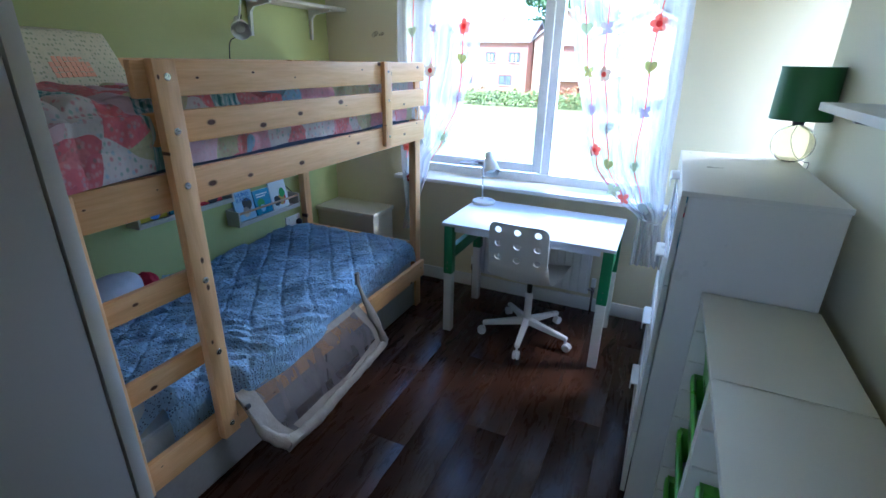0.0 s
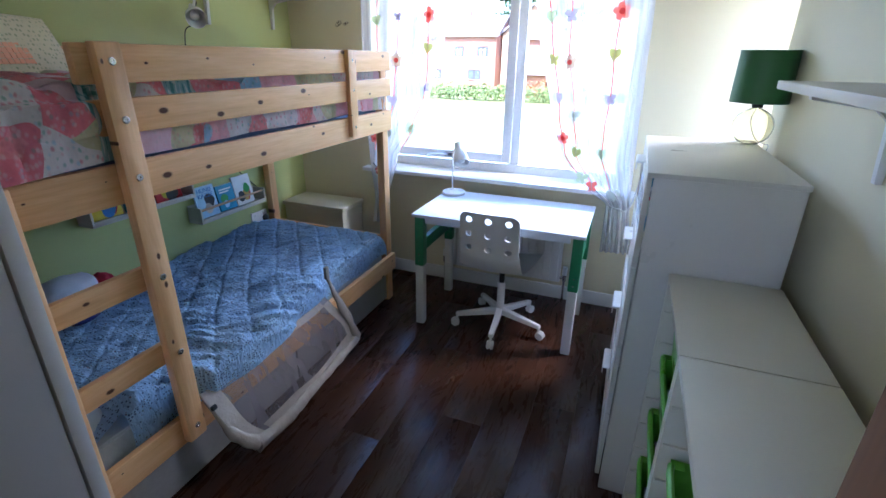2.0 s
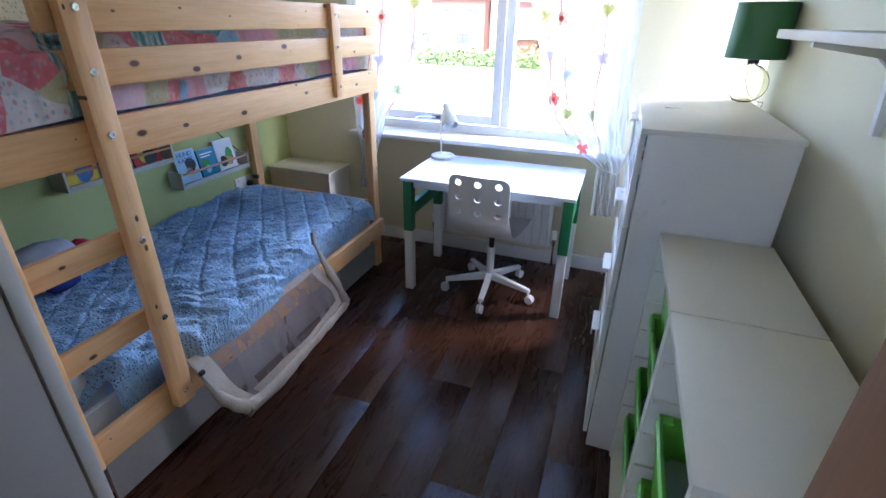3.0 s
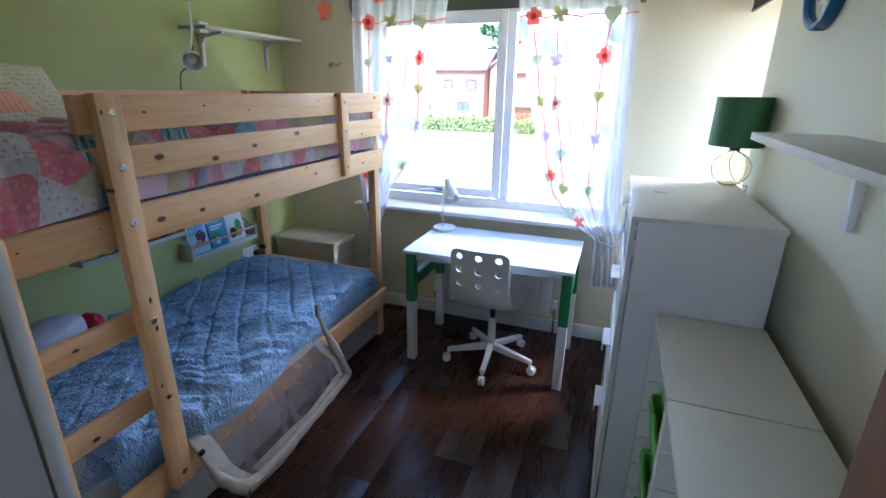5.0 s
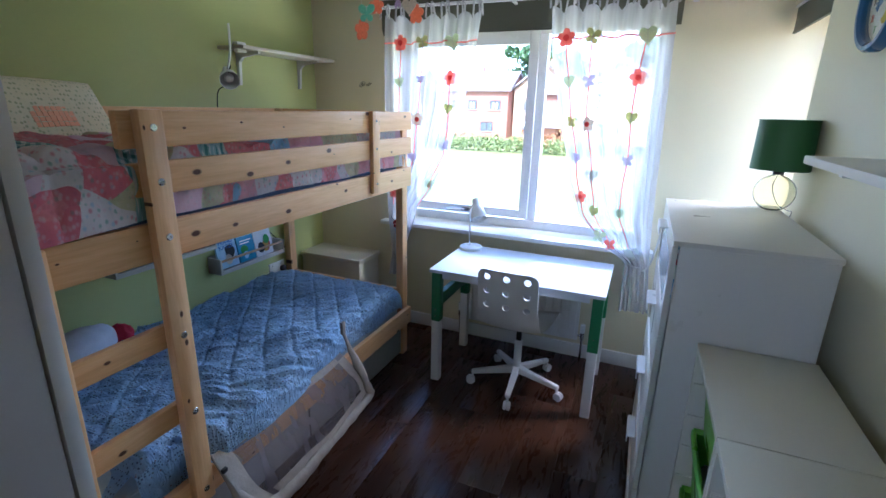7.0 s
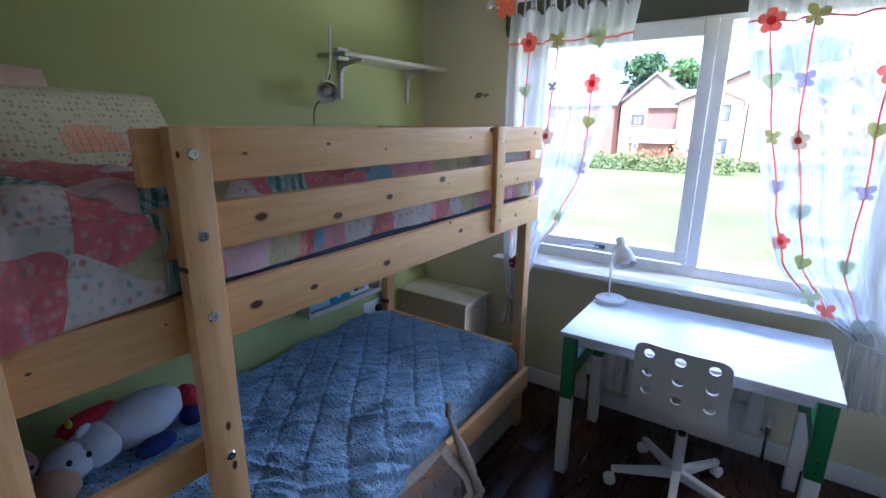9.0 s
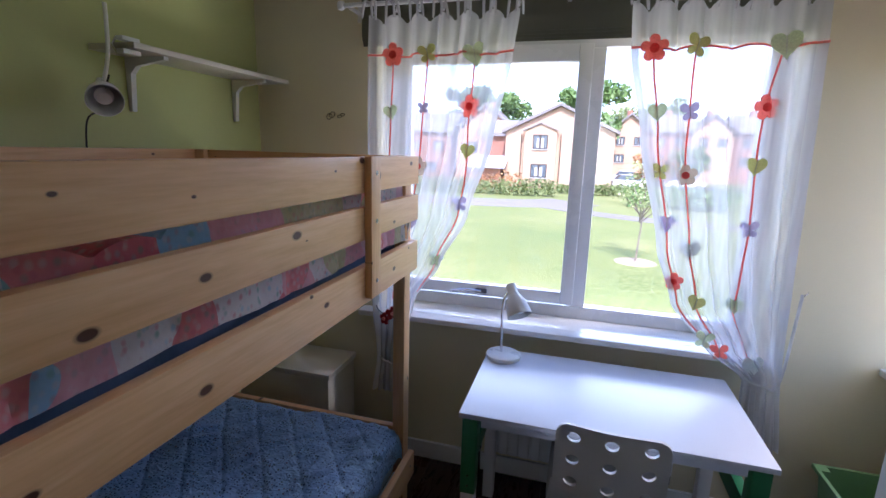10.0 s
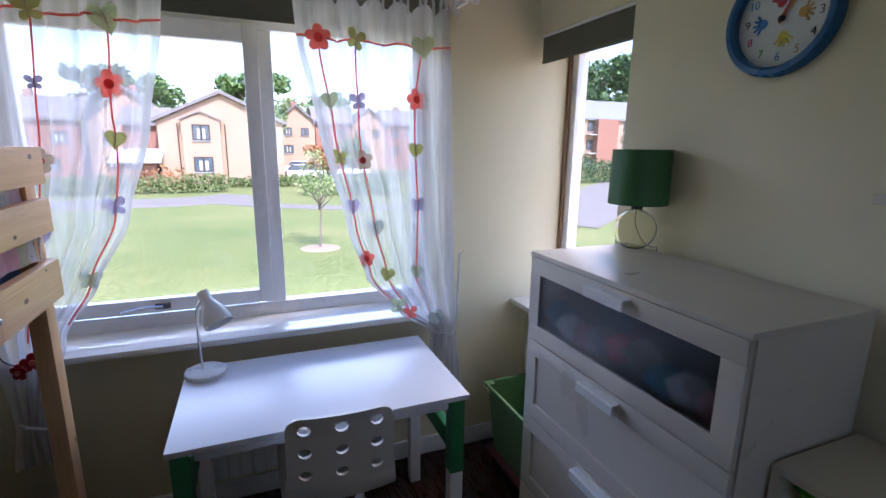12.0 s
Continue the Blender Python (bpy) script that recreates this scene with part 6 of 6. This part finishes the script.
strip([(14, 20), (19, 24), (26, 32), (36, 41), (60, 58)], 1.7, GZ + 0.03, "road", TARMAC, "pale access road beside the lawn")
solid("house_base", box((-6, -4, GZ - 0.2), (9, 4.66, -0.13)), BRICK_CREAM, "brick storey below the bedroom", "house wall", "structure")


def leaves(name, centres, count, size, material, parent=None, seed=0, label="", kind="", category=""):
    """Many small leaf faces spread through rounded masses (x, y, z, rx, ry, rz)."""
    rng = np.random.default_rng(seed)
    vol = np.array([c[3] * c[4] * c[5] for c in centres]) ** 0.67
    pick = rng.choice(len(centres), size=count, p=vol / vol.sum())
    cs = np.array(centres)[pick]
    d = rng.normal(size=(count, 3))
    d /= np.linalg.norm(d, axis=1)[:, None]
    p = cs[:, :3] + d * cs[:, 3:] * (rng.random(count)[:, None] ** 0.35) * rng.uniform(0.8, 1.12, (count, 1))
    a = rng.normal(size=(count, 3))
    a /= np.linalg.norm(a, axis=1)[:, None]
    b = np.cross(a, rng.normal(size=(count, 3)))
    b /= np.linalg.norm(b, axis=1)[:, None]
    s = size * rng.uniform(0.6, 1.3, (count, 1))
    verts = np.stack([p - a * s, p + b * s * 0.55, p + a * s, p - b * s * 0.55], 1).reshape(-1, 3)
    me = bpy.data.meshes.new(name)
    me.from_pydata(verts.tolist(), [], [(i, i + 1, i + 2, i + 3) for i in range(0, 4 * count, 4)])
    me.materials.append(material)
    ob = new(name, me)
    if parent:
        ob.parent = parent
        ob.matrix_parent_inverse = BASES[parent].inverted()
    return tagged(ob, label, category, kind=kind)


def tree(x, y, height, spread, material, count, size, seed, label, bare=0.35, base=GZ, stem=0.022):
    rnd = random.Random(seed)
    t = thing("tree", (x, y, base), label, "tree")
    top = base + height
    bm = tube([(x, y, base), (x + 0.02 * height * rnd.uniform(-1, 1), y, base + height * 0.35), (x + 0.03 * height * rnd.uniform(-1, 1), y, base + height * 0.85)], [height * stem, height * stem * 0.73, height * stem * 0.23], 8)
    cs = []
    for k in range(9):
        a, f = k * 2.4 + rnd.random(), rnd.uniform(bare, 0.8)
        r = spread * rnd.uniform(0.45, 0.8) * (1.15 - abs(f - 0.55))
        e = (x + r * math.cos(a), y + r * math.sin(a), base + height * min(0.95, f + 0.16))
        tube([(x, y, base + height * f * 0.9), (x + 0.5 * r * math.cos(a), y + 0.5 * r * math.sin(a), base + height * (f + 0.05)), e], [height * 0.009, height * 0.006, height * 0.002], 5, bm)
        k2 = spread * rnd.uniform(0.32, 0.5)
        cs.append((*e, k2, k2, k2 * 0.8))
    cs.append((x, y, base + height * 0.86, spread * 0.5, spread * 0.5, height * 0.14))
    cs.append((x, y, base + height * (bare + 0.3), spread * 0.62, spread * 0.62, height * 0.2))
    part("trunk", bm, BARK, t)
    leaves("crown", cs, count, size, material, t, seed)


tree(3.15, 18.4, 3.3, 0.85, LEAF_YOUNG, 620, 0.055, 2, "slender young tree on the lawn", 0.4, stem=0.010)
solid("soil_ring", turned([(0.001, 0.05), (0.5, 0.045), (0.62, 0.02), (0.66, 0.0)], 24, at=(3.15, 18.4, GZ)), SOIL, "bare soil ring round the young tree", "soil")
tree(2.2, 68, 12.5, 4.3, LEAF_MID, 5200, 0.34, 4, "broad green tree behind the gabled house", 0.25)
tree(-16.5, 78, 13, 4.0, LEAF_DARK, 3200, 0.34, 5, "dark green tree beyond the roofs", 0.25)
tree(-9.5, 72, 12, 3.6, LEAF_MID, 3000, 0.32, 6, "green tree beyond the roofs", 0.25)
tree(8.2, 84, 11.0, 4.5, LEAF_YOUNG, 3000, 0.3, 7, "thin pale tree beyond the terrace", 0.3)
tree(14, 88, 11.5, 5, LEAF_MID, 3000, 0.34, 8, "green tree beyond the terrace", 0.3)
tree(41, 66, 22, 5.5, LEAF_DARK, 5000, 0.4, 9, "tall dark conifer behind the flats", 0.15)
tree(52, 66, 17, 6.5, LEAF_DARK, 5000, 0.42, 10, "dark green tree behind the flats", 0.2)
tree(62, 70, 19, 7, LEAF_MID, 4000, 0.42, 12, "green tree behind the flats", 0.2)
tree(6.6, 42, 3.4, 1.5, LEAF_RUST, 1400, 0.13, 13, "small rust-leaved tree by the road", 0.3)
tree(9.6, 45, 4.2, 1.8, LEAF_MID, 1800, 0.15, 14, "small green tree by the road", 0.3)


def hedge(x0, x1, y, h, deep, seed, material, label, density=220):
    n = max(3, int((x1 - x0) / 0.8))
    rnd = random.Random(seed)
    cs = [(x0 + (x1 - x0) * (i + 0.5) / n, y + rnd.uniform(-0.2, 0.2), GZ + h * rnd.uniform(0.42, 0.52), 0.75, deep, h * rnd.uniform(0.46, 0.6)) for i in range(n)]
    leaves("hedge", cs, int(density * (x1 - x0)), 0.13, material, None, seed, label, "stuff", "hedge")


hedge(-26, -0.5, 40.6, 1.35, 0.8, 21, LEAF_HEDGE, "clipped green hedge along the path")
hedge(-0.5, 4.8, 44.5, 1.0, 0.6, 22, LEAF_HEDGE, "low green hedge before the gabled house")
hedge(4.5, 11, 36.5, 1.5, 1.6, 23, LEAF_MID, "loose green shrubs beside the path", 300)
hedge(-9, -3.5, 43.5, 1.7, 0.9, 25, LEAF_RUST, "reddish shrubs in front of the house", 150)
hedge(29, 40, 43, 2.6, 2.2, 24, LEAF_DARK, "dark shrubs in front of the flats", 420)


def pane_at(parent, x, z, w, h, y, nets=True, name="window"):
    win = part(name, box((x - w / 2, y - 0.06, z), (x + w / 2, y + 0.02, z + h)), DARK_FRAME, parent, "dark framed window")
    for s in (-1, 1):
        cx = x + s * w / 4
        part("pane", box((cx - w / 4 + 0.09, y - 0.075, z + 0.12), (cx + w / 4 - 0.09, y - 0.0605, z + h - 0.12)), HOUSE_GLASS, win)
        if nets:
            part("net_curtain", box((cx - w / 4 + 0.09 + (0.2 * w if s < 0 else 0), y - 0.082, z + 0.12), (cx + w / 4 - 0.09 - (0.2 * w if s > 0 else 0), y - 0.0755, z + h * 0.75)), NET_CURTAIN, win)
    part("sill", box((x - w / 2 - 0.06, y - 0.12, z - 0.08), (x + w / 2 + 0.06, y + 0.01, z - 0.001)), NET_CURTAIN, win)


def gable_roof(x0, x1, y0, y1, eave, ridge, along_y=True, over=0.4, thick=0.3):
    """Two slopes with thickness; the ridge runs along y or along x."""
    bm = bmesh.new()
    if along_y:
        xm = (x0 + x1) / 2
        k = over * (ridge - eave) / (xm - x0)
        sec = [(x0 - over, eave - k), (xm, ridge), (x1 + over, eave - k)]
        ring = sec + [(x, z + thick) for x, z in sec[::-1]]
        a = [bm.verts.new((x, y0 - over, z)) for x, z in ring]
        b = [bm.verts.new((x, y1 + over, z)) for x, z in ring]
    else:
        ym = (y0 + y1) / 2
        k = over * (ridge - eave) / (ym - y0)
        sec = [(y0 - over, eave - k), (ym, ridge), (y1 + over, eave - k)]
        ring = sec + [(y, z + thick) for y, z in sec[::-1]]
        a = [bm.verts.new((x0 - over, y, z)) for y, z in ring]
        b = [bm.verts.new((x1 + over, y, z)) for y, z in ring]
    bm.faces.new((a[0], a[1], a[4], a[5]))
    bm.faces.new((a[1], a[2], a[3], a[4]))
    bm.faces.new((b[1], b[0], b[5], b[4]))
    bm.faces.new((b[2], b[1], b[4], b[3]))
    for i in range(6):
        bm.faces.new((a[i], b[i], b[(i + 1) % 6], a[(i + 1) % 6]))
    return bm


def gable_wall(x0, x1, y0, y1, eave, ridge, base=GZ, along_y=True):
    bm = bmesh.new()
    if along_y:
        sec = [(x0, base), (x1, base), (x1, eave), ((x0 + x1) / 2, ridge), (x0, eave)]
        a, b = [bm.verts.new((x, y0, z)) for x, z in sec], [bm.verts.new((x, y1, z)) for x, z in sec]
    else:
        sec = [(y0, base), (y1, base), (y1, eave), ((y0 + y1) / 2, ridge), (y0, eave)]
        a, b = [bm.verts.new((x0, y, z)) for y, z in sec], [bm.verts.new((x1, y, z)) for y, z in sec]
    bm.faces.new(a)
    bm.faces.new(b[::-1])
    for i in range(5):
        bm.faces.new((a[i], b[i], b[(i + 1) % 5], a[(i + 1) % 5]))
    return bm


def gabled_house():
    y = 50.0
    h = thing("house", (-1, 53, GZ), "buff brick gabled house with a small gabled bay", "house", "houses across the green")
    part("wall", gable_wall(-6.1, 4.1, y, 60, 3.55, 5.95), BRICK_CREAM, h)
    part("roof", gable_roof(-6.1, 4.1, y, 60, 3.6, 6.0), ROOF_TILE, h)
    bay = part("bay", gable_wall(-4.2, -1.15, y - 0.7, y - 0.001, 3.65, 4.3), BRICK_CREAM, h)
    part("bay_roof", gable_roof(-4.2, -1.15, y - 0.7, y - 0.35, 3.68, 4.34, over=0.16, thick=0.1), ROOF_TILE, h)
    pane_at(h, -2.68, 1.95, 1.4, 1.35, y - 0.7)
    pane_at(h, -2.68, -0.75, 1.55, 1.3, y - 0.7)
    for x in (-4.55, -0.8):
        part("downpipe", tube([(x, y - 0.08, GZ), (x, y - 0.08, 3.4)], 0.05, 6), DARK_FRAME, h)
    part("wing", gable_wall(-9.3, -6.11, 53, 60, 3.3, 4.7, along_y=False), BRICK_RED, h, "red brick side wing")
    part("wing_roof", gable_roof(-9.3, -6.11, 53, 60, 3.35, 4.75, along_y=False), ROOF_TILE, h)
    part("porch_roof", gable_roof(-9.2, -6.2, 48.6, 52.9, 0.2, 1.1, along_y=False, thick=0.1), surf("pale_porch_roof", (0.45, 0.46, 0.48), 0.1, 2, 30, 0.6, 0), h, "pale grey lean-to roof")
    part("porch_wall", box((-9.0, 49.0, GZ), (-6.4, 52.9, 0.0)), BRICK_RED, h)


def plain_house(name, x0, x1, y0, y1, eave, ridge, along_y, mat, wins, label, base=GZ):
    h = thing(name, ((x0 + x1) / 2, (y0 + y1) / 2, base), label, "house", "houses across the green")
    part("wall", gable_wall(x0, x1, y0, y1, eave, ridge, base, along_y), mat, h)
    part("roof", gable_roof(x0, x1, y0, y1, eave + 0.05, ridge + 0.05, along_y), ROOF_TILE, h)
    for x, z, w, hh in wins:
        pane_at(h, x, z, w, hh, y0, nets=(x * 7) % 3 > 1)
    part("chimney", box(((x0 + x1) / 2 - 0.35, (y0 + y1) / 2 - 0.4, ridge - 0.6), ((x0 + x1) / 2 + 0.35, (y0 + y1) / 2 + 0.4, ridge + 0.9), 0.03), BRICK_RED, h)


gabled_house()
plain_house("house", -14.2, -6.9, 62, 72, 4.1, 7.1, True, BRICK_CREAM, [(-12.2, 1.6, 1.4, 1.2), (-9.0, 1.6, 1.4, 1.2), (-12.2, -1.0, 1.4, 1.2)], "buff brick gabled house set further back")
plain_house("house", -24.0, -14.4, 60, 68, 3.9, 6.0, False, BRICK_RED, [(-22, 1.6, 1.4, 1.1), (-19, 1.6, 1.2, 1.1), (-16, 1.6, 1.4, 1.1), (-22, -1, 1.4, 1.1), (-17, -1, 1.6, 1.1)], "red brick house with a tiled roof")
plain_house("house", -38.0, -26.0, 57, 66, 3.9, 6.2, False, BRICK_CREAM, [(-35, 1.6, 1.4, 1.1), (-29, 1.6, 1.4, 1.1), (-35, -1, 1.4, 1.1), (-29, -1, 1.4, 1.1)], "buff brick house with a tiled roof")
for i in range(4):
    x = 4.9 + i * 5.2
    plain_house("terraced_house", x, x + 5.1, 74, 81, 4.9, 7.0, i % 2 == 0, (BRICK_CREAM, BRICK_RED)[i % 2], [(x + 1.4, 3.0, 1.1, 1.1), (x + 3.7, 3.0, 1.1, 1.1), (x + 1.4, 0.6, 1.3, 1.1)], "small brick terraced house on the rise", base=GZ)


def flats():
    f = thing("apartment_building", (44, 60, GZ), "three-storey brick flats with grey roof beyond the side window", "apartment building")
    x0, x1, y0, y1 = 33.0, 58.0, 55.5, 65
    part("wall", gable_wall(x0, x1, y0, y1, 5.6, 8.2, along_y=False), BRICK_CREAM, f)
    part("roof", gable_roof(x0, x1, y0, y1, 5.65, 8.25, along_y=False, thick=0.25), surf("grey_slate_roof", (0.22, 0.22, 0.23), 0.12, 0.6, 12, 0.7, 0.1), f)
    part("projecting_bay", box((44.2, y0 - 1.0, GZ), (47.6, y0 - 0.001, 5.5)), BRICK_RED, f, "red brick projecting bay")
    for k in range(3):
        for i in range(8):
            x = x0 + 1.8 + i * 3.05
            if 44.0 < x < 47.8:
                continue
            pane_at(f, x, GZ + 0.9 + k * 2.45, 1.5 if i % 2 else 1.1, 1.3, y0, nets=(i + k) % 3 == 0)
            if i % 2 and k:
                b = part("balcony", box((x - 1.0, y0 - 0.9, GZ + 0.35 + k * 2.45), (x + 1.0, y0 - 0.13, GZ + 0.5 + k * 2.45)), NET_CURTAIN, f)
                for q in range(9):
                    part("baluster", box((x - 0.98 + q * 0.243, y0 - 0.88, GZ + 0.5 + k * 2.45), (x - 0.95 + q * 0.243, y0 - 0.85, GZ + 1.3 + k * 2.45)), DARK_FRAME, b)
                part("handrail", box((x - 1.0, y0 - 0.89, GZ + 1.3 + k * 2.45), (x + 1.0, y0 - 0.84, GZ + 1.36 + k * 2.45)), DARK_FRAME, b)


flats()


def car(x, y, turn, paint, label, base=GZ):
    c = thing("car", (x, y, base), label, "car", "parked cars")
    m = Matrix.Translation((x, y, base)) @ pose(0, 0, 0, 0, 0, turn)

    def put(nm, bm, material, label="", parent=None):
        bm.transform(m)
        return part(nm, bm, material, parent or c, label)

    side = [(-2.05, 0.35), (2.05, 0.35), (2.08, 0.62), (1.9, 0.82), (1.0, 0.93), (-1.75, 0.95), (-2.02, 0.85)]
    bm = plate(side, 1.7, Matrix(((1, 0, 0, 0), (0, 0, -1, 0), (0, 1, 0, 0), (0, 0, 0, 1))))
    bmesh.ops.bevel(bm, geom=bm.edges[:], offset=0.07, segments=2, affect="EDGES")
    put("body", bm, paint)
    cab = [(-1.7, 0.95), (1.05, 0.93), (0.45, 1.42), (-1.25, 1.44)]
    bm = plate(cab, 1.45, Matrix(((1, 0, 0, 0), (0, 0, -1, 0), (0, 1, 0, 0), (0, 0, 0, 1))))
    bmesh.ops.bevel(bm, geom=bm.edges[:], offset=0.06, segments=2, affect="EDGES")
    put("cabin_glass", bm, HOUSE_GLASS)
    put("cabin_roof", box((-1.22, -0.66, 1.42), (0.44, 0.66, 1.47), 0.02), paint)
    for wx in (-1.3, 1.3):
        for wy in (-0.8, 0.8):
            bm = turned([(0.2, -0.09), (0.3, -0.09), (0.31, 0), (0.3, 0.09), (0.2, 0.09)], 18, False)
            bm.transform(Matrix.Translation((wx, wy, 0.31)) @ pose(0, 0, 0, 90, 0, 0))
            wheel = put("wheel", bm, RUBBER)
            bm = turned([(0.001, -0.07), (0.205, -0.07), (0.205, 0.07), (0.001, 0.07)], 14)
            bm.transform(Matrix.Translation((wx, wy, 0.31)) @ pose(0, 0, 0, 90, 0, 0))
            put("rim", bm, CHROME, "", wheel)
    for wy in (-0.6, 0.6):
        put("headlight", box((2.03, wy - 0.17, 0.62), (2.09, wy + 0.17, 0.76), 0.02), PAPER)


strip([(5, 62), (20, 60), (40, 66)], 3.0, GZ + 0.02, "road", ROAD, "grey parking road before the terrace")
car(6.4, 54.5, 10, CAR_WHITE, "white hatchback parked by the road")
car(8.4, 60.5, 5, CAR_BLUE, "dark blue parked car")
car(11.6, 57.0, 15, CAR_WHITE, "white parked saloon car")
car(7.2, 66.0, -5, CAR_WHITE, "white parked car near the terrace")

# ---- floor planks ----
PW, PL = 0.192, 1.285
plank_mesh = {}
row = 0
x = XL
while x < XR:
    w = min(PW, XR - x)
    y = -0.02 - (row * 0.517) % PL
    while y < YF:
        a, b = max(y, 0.0), min(y + PL, YF)
        if b - a > 0.02:
            key = (round(w, 3), round(b - a, 3))
            if key not in plank_mesh:
                plank_mesh[key] = mesh_of("plank", box((0.0002, 0.0002, -0.012), (w - 0.0002, b - a - 0.0002, 0.0), 0.0007), FLOOR_WOOD)
            pk = new("plank", plank_mesh[key])
            pk.location = (x, a, 0)
            pk.parent = floor
        y += PL
    x += PW
    row += 1
